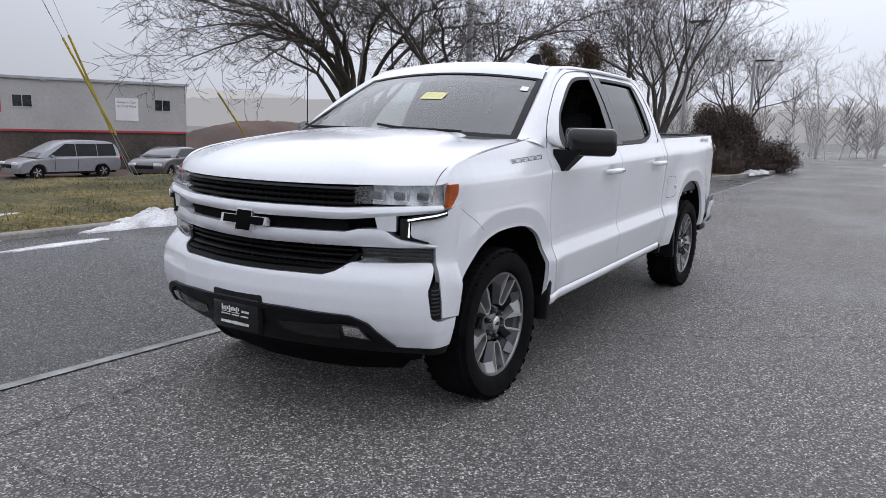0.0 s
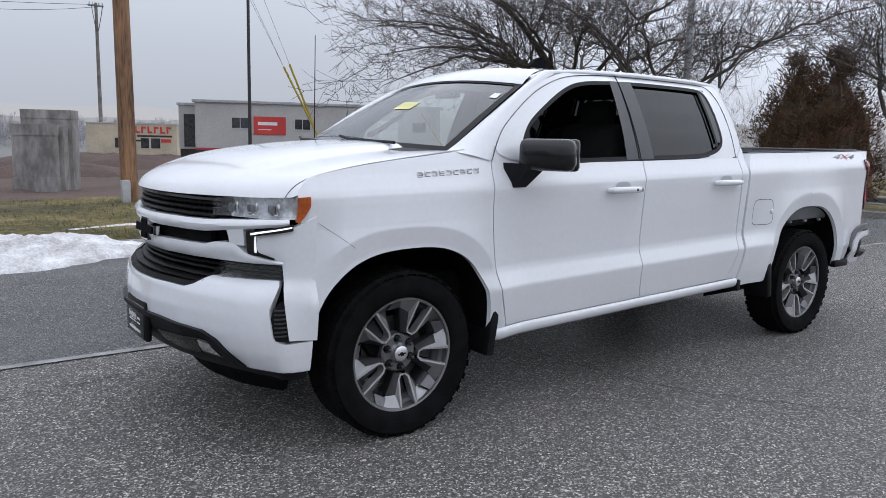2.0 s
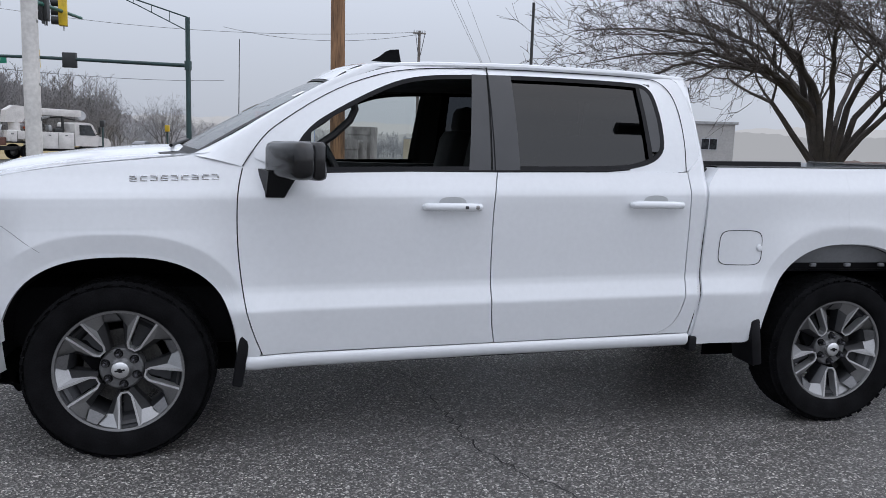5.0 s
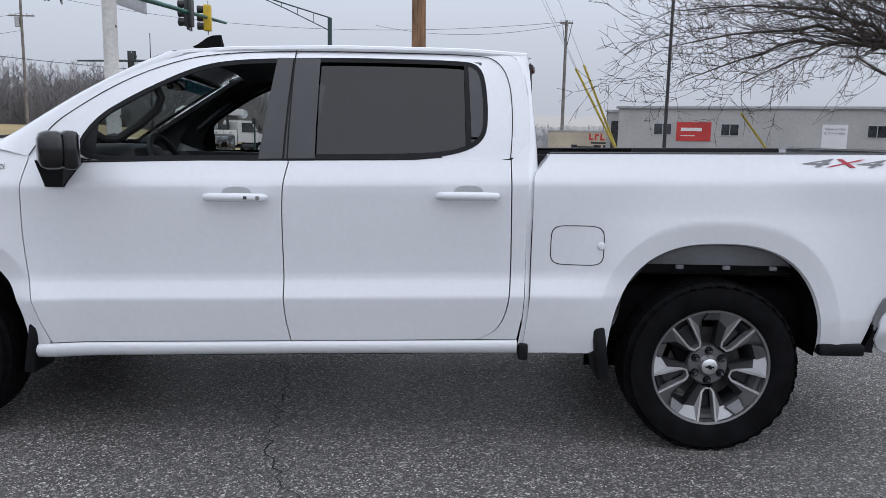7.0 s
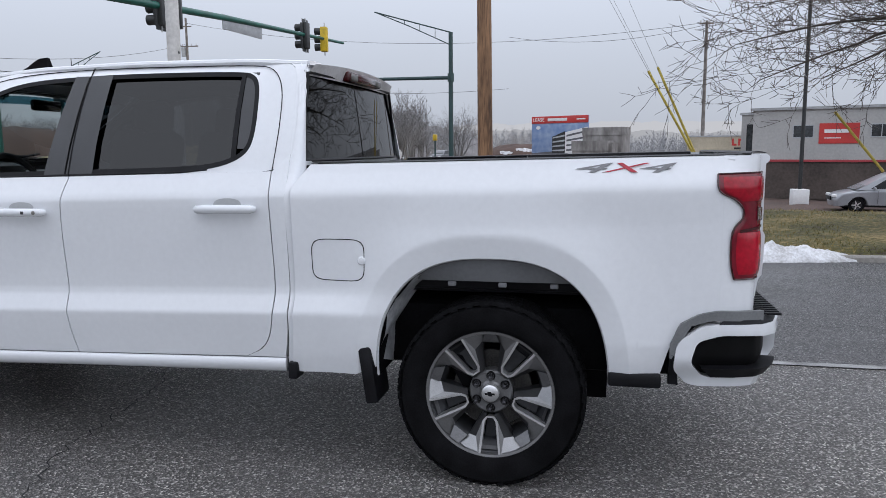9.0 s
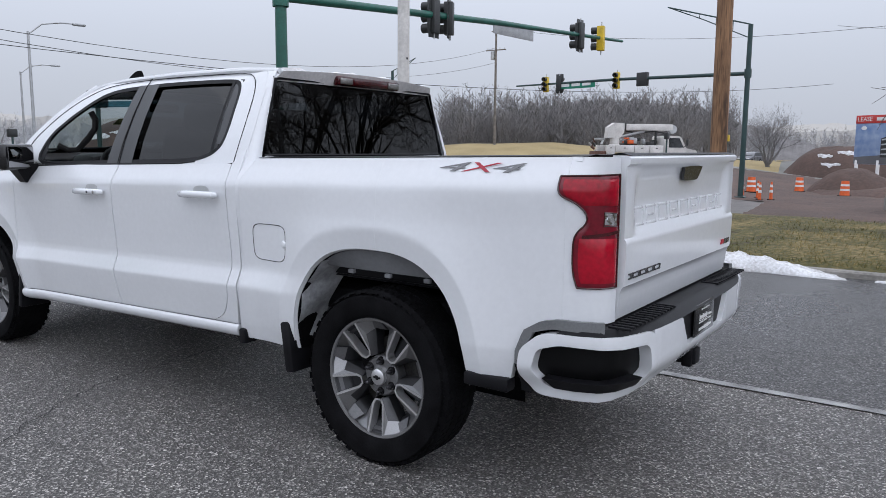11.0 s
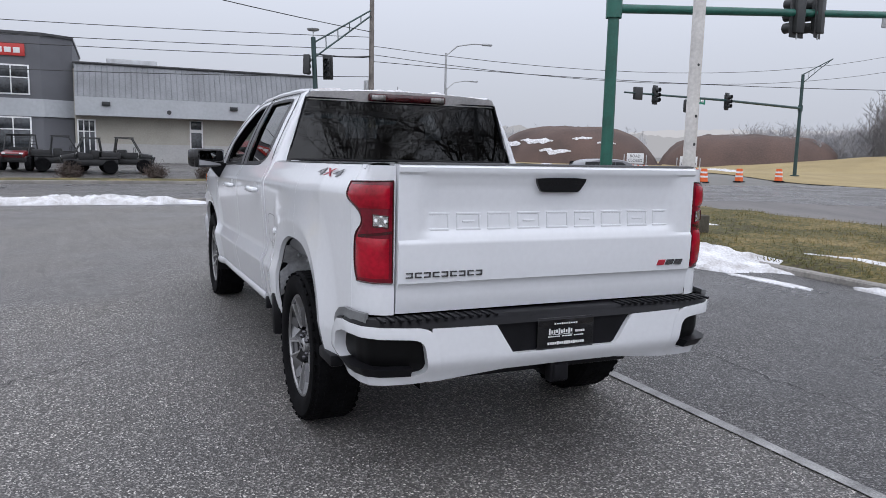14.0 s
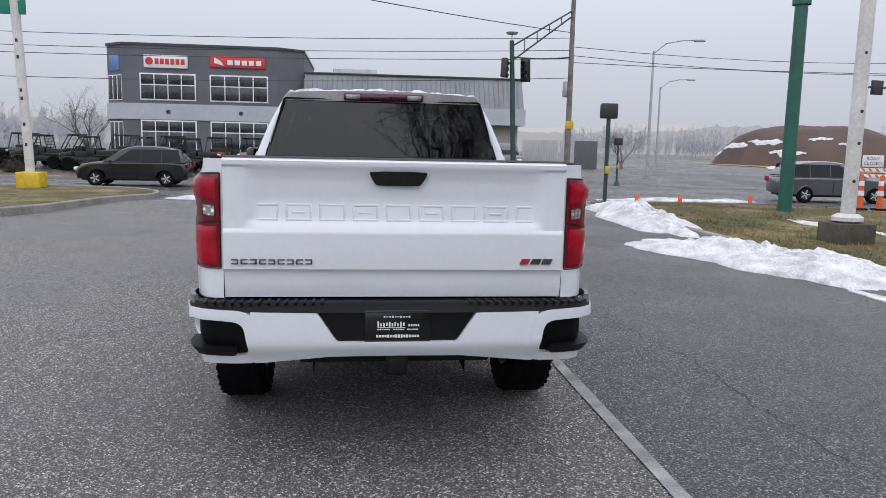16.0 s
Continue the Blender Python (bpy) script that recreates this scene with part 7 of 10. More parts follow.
spreading_tree("bare_tree", -9.3, -10.6, 0.15, 11, "spreading bare winter tree with wide level boughs on the verge", 4,
               ((7, 6.6, 3.2, 1.3, 0.9), (1, 6.0, 2.65, 1.4, 0.95), (15, 5.5, 2.55, 1.3, 0.95), (-12, 6.0, 4.2, 1.6, 0.8), (26, 6.2, 4.4, 1.7, 0.7), (12, 6.0, 5.4, 2.1, 0.6), (-4, 5.8, 6.4, 2.5, 0.5), (50, 5.0, 4.2, 1.5, 0.7), (85, 4.6, 5.0, 1.6, 0.6), (-45, 5.4, 4.6, 1.3, 0.8), (150, 4.8, 4.6, 1.4, 0.7), (215, 5.2, 4.8, 1.2, 0.8), (290, 5.2, 5.4, 1.7, 0.6)))
spreading_tree("bare_tree", -9.6, -7.6, 0.12, 23, "bare winter tree with forked stems on the verge", 3,
               ((20, 4.4, 4.4, 1.2, 0.6), (75, 4.2, 3.6, 1.0, 0.7), (120, 4.5, 4.6, 1.3, 0.6), (-30, 4.0, 5.2, 1.6, 0.5), (200, 4.2, 4.2, 1.1, 0.7), (285, 4.0, 4.8, 1.5, 0.6)))
bare_tree("bare_tree", -12.8, -3.3, 6, 2.1, 0.082, 37, "wide bare winter tree on a car park island", 0.62, 5, up=0.7, fork_z=1.2)
bare_tree("bare_tree", -25.0, -7.0, 5, 2.3, 0.10, 41, "bare winter tree beyond the hedge", 0.55, 5, fork_z=1.2)
bare_tree("bare_tree", -33.0, -5.0, 5, 2.2, 0.09, 43, "bare winter tree beyond the hedge", 0.5, 5, fork_z=1.2)
# distant trees: twig colours lightened to stand for haze
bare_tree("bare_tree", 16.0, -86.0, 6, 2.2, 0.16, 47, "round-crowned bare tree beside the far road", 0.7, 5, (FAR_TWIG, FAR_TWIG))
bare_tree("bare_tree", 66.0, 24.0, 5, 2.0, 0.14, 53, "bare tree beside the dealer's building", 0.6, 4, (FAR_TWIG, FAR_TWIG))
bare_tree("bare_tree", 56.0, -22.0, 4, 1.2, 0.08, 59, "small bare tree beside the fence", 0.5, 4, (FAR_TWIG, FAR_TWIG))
bare_tree("bare_tree", 11.8, -112.0, 5, 1.7, 0.14, 61, "small round-crowned bare tree, hazed pale in colour", 0.7, 5, (PALE_TWIG, PALE_TWIG))
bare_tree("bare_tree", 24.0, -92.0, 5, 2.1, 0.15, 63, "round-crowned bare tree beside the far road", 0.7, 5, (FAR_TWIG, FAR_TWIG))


def evergreen(name, x, y, tall, wide, seed, mat, label, cone=True, count=13000):
    """A dense shrub: stem, boughs and thousands of small sprays with an uneven outline."""
    rng = random.Random(seed)
    top = thing(name, label, "tree" if cone else "bush", (x, y, lie(x, y)))
    stem = Geo().tube([(0, 0, -0.1), (0.03, 0, tall * 0.5), (0, 0.02, tall * 0.93)], [0.09, 0.06, 0.015], 7)
    for k in range(26):
        a, h = rng.uniform(0, 6.283), rng.uniform(0.12, 0.85) * tall
        rr = wide * ((1 - h / tall) ** 0.7 if cone else math.sqrt(max(0.05, 1 - (h / tall - 0.4) ** 2 * 2.2))) * 0.8
        stem.tube([(0, 0, h), (math.cos(a) * rr * 0.6, math.sin(a) * rr * 0.6, h + 0.1), (math.cos(a) * rr, math.sin(a) * rr, h + 0.3 * rr)], [0.03, 0.018, 0.006], 5)
    part("trunk", stem, BARK, top)
    g = Geo()
    tufts = []
    for k in range(170 if cone else 110):
        h = rng.random() ** 0.9
        a = rng.uniform(0, 6.283)
        rr = wide * ((1 - h) ** 0.75 + 0.04 if cone else math.sqrt(max(0.04, 1 - (h - 0.35) ** 2 * 2.1))) * rng.uniform(0.55, 1.1)
        tufts.append((Vector((math.cos(a) * rr, math.sin(a) * rr, 0.06 * tall + h * tall * 0.94)), rng.uniform(0.16, 0.34)))
    for k in range(count):
        c, s = tufts[k % len(tufts)]
        p = c + Vector((rng.gauss(0, 1), rng.gauss(0, 1), rng.gauss(0, 1.1))) * s * 0.55
        d = Vector((p.x, p.y, 0)).normalized() * 0.6 + Vector((rng.uniform(-1, 1), rng.uniform(-1, 1), rng.uniform(0.1, 1.4)))
        d.normalize()
        w = d.orthogonal().normalized()
        w.rotate(Matrix.Rotation(rng.uniform(0, 6.283), 3, d))
        ln, ww = rng.uniform(0.06, 0.15), rng.uniform(0.008, 0.02)
        g.add([p - w * ww, p + w * ww, p + d * ln + w * ww * 0.3, p + d * ln - w * ww * 0.3], [(0, 1, 2, 3)])
    def heart(u, v):
        a, h = 6.2832 * u, 0.05 + 0.88 * v
        rr = wide * ((1 - h) ** 0.75 if cone else math.sqrt(max(0.0, 1 - (h - 0.35) ** 2 * 2.1))) * 0.72 * (1 - v ** 6) * (1 + 0.35 * noise.fractal(Vector((math.cos(a) * 1.6, math.sin(a) * 1.6, h * 4 + seed)), 1.0, 2.0, 4))
        return rr * math.cos(a), rr * math.sin(a), h * tall
    g.sheet(heart, 36, 18)
    part("crown", g, mat, top, "", 5)
    return top


evergreen("juniper_tree", -17.6, -8.7, 4.3, 1.75, 5, JUNIPER, "rust-brown juniper with a ragged pointed crown")
evergreen("juniper_tree", -15.2, -6.3, 4.0, 1.85, 6, JUNIPER, "rust-brown juniper with a ragged pointed crown")
evergreen("hedge_bush", -20.3, -3.2, 2.3, 1.05, 8, BUSH, "large dark clipped bush on an island", False)
evergreen("hedge_bush", -21.6, -2.9, 1.9, 0.8, 9, BUSH, "large dark clipped bush on an island", False)
evergreen("hedge_bush", -24.5, -2.1, 1.1, 0.9, 10, BUSH, "low dark bush on an island", False, 6000)
for i in range(9):
    evergreen("low_shrub", 38.6, -11 + i * 3.6 + (i % 3) * 0.5, 0.5, 0.5, 90 + i, BUSH, "low brown winter shrub before the forecourt", False, 1500)

verge("grass_island_west", [(-26, -5.6), (-17, -5.6)], [(-26, -2.0), (-17, -2.6)], [(-26, -5.6), (-26, -2.0)], [(-17, -5.6), (-17, -2.6)], 20, 10, "turf island with bushes", 15.0)
kerb("kerb_island_west", [(-26, -6), (-26, -2.1), (-24, -1.8), (-18, -2.4), (-16.8, -3.0), (-16.8, -6)], "concrete kerb round a planted island")
kerb("kerb_island_tree", [(-14.2, -6), (-14.2, -3.0), (-13.4, -2.2), (-12.0, -2.2), (-11.4, -3.0), (-11.4, -6)], "concrete kerb round a tree island")
verge("grass_island_tree", [(-14.1, -6), (-11.5, -6)], [(-14.1, -2.6), (-11.5, -2.6)], [(-14.1, -6), (-14.1, -2.6)], [(-11.5, -6), (-11.5, -2.6)], 8, 8, "small turf island with a tree", 16.0)
snow("snow_heap.008", -21.5, -2.1, 1.6, 0.25, -4, 0.12, 21.0, base=0.1)
snow("snow_heap.009", -38, 2.0, 3.5, 0.5, 10, 0.2, 22.0)

# far woods: thousands of thin stems and forks, too far to tell apart
def woods(name, spots, tall, seed, label, mat, kids=13):
    rng = random.Random(seed)
    g = Geo()
    for x, y in spots:
        h = tall * rng.uniform(0.65, 1.15)
        z = lie(x, y) - 0.5
        base = Vector((x, y, z))
        tip = base + Vector((rng.uniform(-0.5, 0.5), rng.uniform(-0.5, 0.5), h))
        g.tube([base, (base + tip) / 2 + Vector((rng.uniform(-0.2, 0.2), rng.uniform(-0.2, 0.2), 0)), tip], [0.009 * tall, 0.006 * tall, 0.012], 3, False)
        for k in range(kids):
            t = rng.uniform(0.22, 0.95)
            p = base.lerp(tip, t)
            a = rng.uniform(0, 6.283)
            ln = h * (0.26 * (1.15 - t) if tall > 6 else 0.24) * rng.uniform(0.7, 1.5)
            q = p + Vector((math.cos(a) * ln * 0.8, math.sin(a) * ln * 0.8, ln * rng.uniform(0.5, 1.1)))
            g.tube([p, q], [0.045, 0.01], 3, False)
            for j in range(3):
                b = p.lerp(q, rng.uniform(0.3, 1.0))
                g.tube([b, b + Vector((rng.uniform(-0.7, 0.7), rng.uniform(-0.7, 0.7), rng.uniform(0.1, 0.9))) * ln * 0.55], [0.025, 0.008], 3, False)
    return whole(name, g, mat, label, "woods", "stuff", angle=80)


rw = random.Random(77)
# the mist over these woods is only in their twig colours
woods("far_woods", [(rw.uniform(-66, -44), rw.uniform(-36, 10)) for _ in range(80)], 4.2, 1, "bare undergrowth behind the car park, hazed pale in colour", PALE_TWIG, 20)
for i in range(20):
    bare_tree("bare_tree", rw.uniform(-60, -42), -33 + 2.05 * i + rw.uniform(-1.2, 1.2), 1 + i % 3, rw.uniform(1.7, 2.9), 0.06, 300 + i, "bare tree behind the car park, hazed pale in colour", 0.28, 4, (PALE_TWIG, PALE_TWIG), up=1.2, fork_z=rw.uniform(0.5, 2.2))


def bearing(a, d):
    """A place d metres from the truck's side at a compass angle."""
    return -1.0 + d * math.cos(radians(a)), 3.5 + d * math.sin(radians(a))


SKYLINE = [(-82, 3.0), (-79.5, 5.0), (-76.5, 8.6), (-74, 12.0), (-70, 13.6), (-64, 13.4), (-60, 10.6), (-56, 8.4), (-51.5, 6.2), (-48, 3.6), (-44, 2.2)]


def canopy(a):
    return float(np.interp(a, [q[0] for q in SKYLINE], [q[1] for q in SKYLINE]))


for k, (near, far, share, many) in enumerate(((104, 122, 0.80, 400), (122, 146, 1.0, 540))):
    spots = [bearing(rw.uniform(-79.5 if k else -74, -47), rw.uniform(near, far)) for _ in range(many)]
    g = [[], []]
    for x, y in spots:
        g[canopy(math.degrees(math.atan2(y - 3.5, x + 1.0))) > 8.0].append((x, y))
    woods("far_woods", g[1], 11.2 * share, 2 + k, "grey bare woods on the far slope, hazed in colour", FAR_TWIG, 22)
    woods("far_woods", g[0], 5.6 * share, 6 + k, "low bare scrub beside the far woods, hazed grey in colour", MIST_TWIG, 16)

BANK = [(-80, 0.0), (-72, 0.4), (-69, 1.0), (-66.5, 1.9), (-64, 2.3), (-57, 2.0), (-52, 1.2), (-47, 0.5), (-42, -0.4)]


def straw_bank(u, v):
    a = -80 + 38 * u
    x, y = bearing(a, 78 + 26 * v)
    top = float(np.interp(a, [q[0] for q in BANK], [q[1] for q in BANK]))
    low = lie(x, y) - 0.15
    return x, y, low + (max(top, low + 0.3) - low) * smooth(0.15, 1.0, v) + 0.10 * noise.noise(Vector((x * 0.25, y * 0.25, 2.0)))


whole("straw_bank", Geo().sheet(straw_bank, 120, 14), STRAW, "pale straw-coloured bank rising to the woods", "slope", "structure", angle=70)
whole("wooded_slope", Geo().sheet(lambda u, v: (lambda a, w: (*bearing(a, 150 + 18 * w), -1.5 + (canopy(a) * (0.88 + 0.16 * noise.fractal(Vector((u * 60, v, 1.0)), 0.6, 2.0, 7)) + 1.5) * math.sin(math.pi * 0.5 * w)))(-82 + 38 * u, v), 700, 6), WOODBANK, "grey-brown misty wooded slope behind the far road", "slope", "structure", angle=70)

woods("far_woods", [bearing(rw.uniform(-106, -77), rw.uniform(165, 205)) for _ in range(420)], 6.6, 31, "line of bare trees past the building site, hazed pale in colour", MIST_TWIG, 20)
woods("far_woods", [bearing(rw.uniform(-40, -17), rw.uniform(165, 205)) for _ in range(330)], 7.2, 33, "line of bare trees past the dirt mound, hazed pale in colour", HAZE_TWIG, 20)
woods("far_woods", [bearing(rw.uniform(17, 34), rw.uniform(140, 180)) for _ in range(260)], 7.0, 35, "bare trees past the dealer's building, hazed pale in colour", HAZE_TWIG, 20)

# backdrop of distant hills all round: flat strips that glow in the mist's colour
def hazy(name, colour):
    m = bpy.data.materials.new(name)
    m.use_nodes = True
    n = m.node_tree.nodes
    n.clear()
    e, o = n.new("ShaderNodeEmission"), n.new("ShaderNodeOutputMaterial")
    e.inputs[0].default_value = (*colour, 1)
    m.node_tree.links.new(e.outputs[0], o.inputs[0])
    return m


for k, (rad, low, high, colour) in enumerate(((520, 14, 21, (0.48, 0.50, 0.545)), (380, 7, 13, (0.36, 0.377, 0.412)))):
    n = 1800
    verts = []
    for i in range(n):
        a = 2 * math.pi * i / n
        h = low + (high - low) * (0.5 + 0.9 * noise.fractal(Vector((math.cos(a) * 2.5, math.sin(a) * 2.5, 4.0 + k)), 1.0, 2.0, 4)) + 1.1 * noise.fractal(Vector((math.cos(a) * 60, math.sin(a) * 60, 9.0 + k)), 0.7, 2.0, 4)
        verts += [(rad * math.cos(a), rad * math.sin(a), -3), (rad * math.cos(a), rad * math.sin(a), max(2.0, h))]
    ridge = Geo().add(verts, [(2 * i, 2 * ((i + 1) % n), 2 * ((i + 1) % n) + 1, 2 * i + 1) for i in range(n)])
    ob = whole("backdrop_ridge", ridge, hazy("ridge_haze_glow", colour), "flat strip of wooded ridge on the horizon, glowing in mist grey", "backdrop", "structure")

# red dirt mound with snow, past the cross road
def mound(name, cx, cy, rx, ry, tall, seed, mat, label, flat=1.6):
    n, rings, verts, faces = 64, 14, [], []
    for i in range(rings + 1):
        q = i / rings
        for k in range(n):
            a = 2 * math.pi * k / n
            e = 1 + 0.15 * noise.fractal(Vector((math.cos(a), math.sin(a), seed)), 1, 2, 3)
            x, y = cx + rx * q * e * math.cos(a), cy + ry * q * e * math.sin(a)
            z = tall * max(0, 1 - q ** flat) + 0.25 * noise.fractal(Vector((x * 0.25, y * 0.25, seed)), 1, 2, 4) + 0.12 * noise.fractal(Vector((x * 1.3, y * 1.3, seed)), 1, 2, 3)
            verts.append((x, y, lie(x, y) + z - 0.3))
    for i in range(rings):
        for k in range(n):
            faces.append((i * n + k, i * n + (k + 1) % n, (i + 1) * n + (k + 1) % n, (i + 1) * n + k))
    return whole(name, Geo().add(verts, faces), mat, label, "mound", "structure", angle=60)


mound("dirt_mound", 91, -61.5, 14, 12.5, 5.5, 5, DIRT, "red-brown dirt mound with leftover snow", 4.0)
mound("dirt_mound.001", 73, -78, 13, 12, 4.6, 6, DIRT, "long flat-topped red-brown dirt mound", 5.5)
mound("dirt_mound.002", -30, -58, 12, 6, 2.6, 7, DIRT, "heap of red-brown dirt")
mound("dirt_mound.005", -46, -51, 13, 9, 3.3, 12, DIRT, "long red-brown dirt mound of the building site", 2.4)
mound("dirt_mound.003", -2, -52, 9, 4, 1.4, 8, DIRT, "heap of red-brown dirt")
mound("dirt_mound.006", -11.5, -66.5, 13, 7, 1.35, 10, DIRT, "low dirt rise under the site container", 4.0)
mound("dirt_mound.007", 7.4, -83, 6.5, 4.5, 3.5, 15, DIRT, "dirt mound with leftover snow behind the site billboard", 3.0)
mound("dirt_mound.008", 3.8, -54, 3.4, 2.6, 1.9, 16, DIRT, "heap of red-brown dirt before the site billboard", 2.0)
mound("dirt_mound.004", 15, -28, 2.6, 1.6, 0.6, 9, GRAVEL, "small heap of gravel")
def draped(cx, cy, rx, ry, tall, seed, flat, a0, a1, q0, q1):
    """A streak of old snow that follows the mound's side."""
    def at(u, v):
        a = radians(a0 + (a1 - a0) * u)
        w = math.sin(math.pi * u) ** 0.5 * (0.75 + 0.6 * noise.noise(Vector((u * 7, seed, a0))))
        q = (q0 + q1) / 2 + (q1 - q0) * (v - 0.5) * w + 0.03 * noise.noise(Vector((u * 3, a1, seed)))
        e = 1 + 0.15 * noise.fractal(Vector((math.cos(a), math.sin(a), seed)), 1, 2, 3)
        x, y = cx + rx * q * e * math.cos(a), cy + ry * q * e * math.sin(a)
        z = tall * max(0, 1 - q ** flat) + 0.25 * noise.fractal(Vector((x * 0.25, y * 0.25, seed)), 1, 2, 4)
        return x, y, lie(x, y) + z - 0.3 + 0.12 * math.sin(math.pi * v) + 0.02
    return whole("snow_streak", Geo().sheet(at, 30, 6), SNOW, "streak of leftover snow on bare earth", "snow", angle=60)


for a0, a1, q0, q1 in ((95, 128, 0.76, 0.84), (120, 142, 0.87, 0.92), (72, 98, 0.80, 0.88), (142, 158, 0.72, 0.77), (58, 78, 0.88, 0.93), (160, 176, 0.80, 0.84)):
    draped(91, -61.5, 14, 12.5, 5.5, 5, 4.0, a0, a1, q0, q1)
for a0, a1, q0, q1 in ((72, 108, 0.50, 0.64), (108, 135, 0.66, 0.76), (45, 70, 0.62, 0.72), (60, 84, 0.78, 0.84)):
    draped(7.4, -83, 6.5, 4.5, 3.5, 15, 3.0, a0, a1, q0, q1)
for i, (x, y, r) in enumerate(((70, -44, 5), (60, -50, 7), (55, -56, 6), (66, -52, 4))):
    snow("snow_patch", x, y, r, 0.9, -30, 0.12, 30 + i, "leftover snow on bare earth", 0.02)

# grass blades on the verge, too many to count
rg, blades = random.Random(5), Geo()
for _ in range(26000):
    x, y = rg.uniform(-10, 16), -6.35 - 6.9 * rg.random() ** 1.3
    if noise.noise(Vector((x * 0.5, y * 0.5, 9))) < -0.22:
        continue
    z, h, a, w = lie(x, y) + 0.10 + 0.05 * noise.fractal(Vector((x * 0.9, y * 0.9, 3.0)), 1.0, 2.0, 4), rg.uniform(0.03, 0.085), rg.uniform(0, 6.283), rg.uniform(0.004, 0.009)
    b = Vector((rg.uniform(-1, 1), rg.uniform(-1, 1), 0)) * h * 0.8
    blades.add([(x - w * math.cos(a), y - w * math.sin(a), z), (x + w * math.cos(a), y + w * math.sin(a), z), (x + b.x, y + b.y, z + h)], [(0, 1, 2)])
whole("grass_blades", blades, BLADE, "short straw and green grass blades", "grass", "stuff", angle=5)


# ---------- poles, signals, wires ----------
def pole(name, x, y, tall, r0, r1, mat, label, lean=(0, 0), n=14, category="pole"):
    top = thing(name, label, category, (x, y, lie(x, y)))
    part("shaft", Geo().tube([(0, 0, -0.1), (lean[0] * 0.5, lean[1] * 0.5, tall / 2), (lean[0], lean[1], tall)], [r0, (r0 + r1) / 2, r1], n), mat, top)
    return top


brown = pole("utility_pole", 1.86, -11.75, 12.0, 0.165, 0.12, POLE_WOOD, "brown timber utility pole standing on the verge", (0.10, 0.05))
part("junction_box", Geo().box((0.14, 0.28, 0.22), (0.16, 0.14, 0.66), 0.015), GALV, brown, "grey metal box at the pole's foot")
lamp = pole("lamp_post", -10.4, -35.6, 11, 0.10, 0.08, BLACK_STEEL, "tall dark lamp post on a white concrete base")
part("base", Geo().box((0, 0, 0.35), (0.75, 0.75, 0.9), 0.04), SIGN_WHITE, lamp, "white concrete base")
for x, y, h, arm in ((-10.4, -71.0, 14.6, 1), (49.6, -82.3, 17.6, 2), (39.15, -12.4, 10.8, 0)):
    p = pole("utility_pole", x, y, h, 0.19, 0.13, OLD_WOOD, "grey timber utility pole with a cross-arm" if arm else "grey timber utility pole")
    if arm:
        wide, z = (1.3, h - 0.25) if arm == 1 else (3.0, h - 3.4)
        part("cross_arm", Geo().box((0, 0, z), (wide, 0.14, 0.14), 0.01), OLD_WOOD, p)
        for q in (-0.42, -0.2, 0.2, 0.42):
            part("insulator", Geo().tube([(q * wide, 0, z + 0.05), (q * wide, 0, z + 0.3)], [0.06, 0.04], 8), GALV, p)
        if arm == 1:
            part("drop_wire", Geo().tube([(-0.55, 0.1, z), (-0.35, 0.2, z - 1.0), (-0.1, 0.2, z - 2.2)], 0.035, 5), BLACK_STEEL, p)
            part("drop_wire", Geo().tube([(0.4, 0.1, z), (0.3, 0.2, z - 0.9), (0.1, 0.2, z - 2.2)], 0.03, 5), BLACK_STEEL, p)
        else:
            part("cross_arm", Geo().box((0, 0, h - 1.0), (1.4, 0.12, 0.12), 0.01), OLD_WOOD, p)
            part("transformer", Geo().lathe([(0.0, 0.0), (0.3, 0.0), (0.3, 1.0), (0.22, 1.1), (0.0, 1.1)], Matrix.Translation((0.45, 0, h - 4.6)), 14), GALV, p, "grey drum transformer")
    else:
        part("transformer_box", Geo().box((0.3, 0.1, 5.4), (0.5, 0.4, 0.9), 0.03), GALV, p, "grey metal box")
        part("warning_sign", Geo().box((-0.22, 0.0, 3.3), (0.03, 0.45, 0.45), 0.005), SIGNAL_YELLOW, p)
white = pole("sign_pole", 6.63, -7.73, 8.5, 0.115, 0.105, WHITE_PLAIN, "worn white steel pole on a concrete footing", (-0.02, 0.0))
part("footing", Geo().box((0, 0, 0.22), (0.62, 0.62, 0.42), 0.03), MOSSY, white, "stained concrete footing")
part("collar", Geo().lathe([(0.13, 0.45), (0.24, 0.46), (0.24, 0.52), (0.15, 0.58)], Matrix(), 16), WHITE_PLAIN, white)
for i, (a, z) in enumerate(((0.2, 2.2), (1.2, 1.1), (2.2, 3.1), (3.0, 1.7))):
    part("rust_hole", Geo().lathe([(0.0, 0.004), (0.03, 0.0)], Matrix.Translation((-0.115, 0.03 * math.sin(a), z)) @ Matrix.Rotation(radians(-90), 4, "Y"), 8), BLACK_STEEL, white)
sign = pole("tall_sign", 25.3, 12.4, 8.3, 0.165, 0.165, WHITE_PLAIN, "green sign board on a chipped white pole with a yellow base", (0, 0.32))
part("base", Geo().box((0, 0, 0.30), (0.82, 0.82, 0.75), 0.03), SIGNAL_YELLOW, sign, "yellow concrete base")
board = part("board", Geo().box((0, 1.50, 7.30), (0.16, 3.2, 1.7), 0.02), SIGN_GREEN, sign, "green sign board")
lettering("lettering", "SOON", 0.62, pose(-0.085, 0.77, 7.11, 90, 0, -90), SIGN_WHITE, board, width=1.4, depth=0.004)
for z in (1.7, 2.45, 3.4, 3.7, 4.9, 5.5):
    part("peeled_paint", Geo().box((-0.160, 0.038 * z, z), (0.02, 0.09, 0.13), 0.01), BLACK_STEEL, sign)



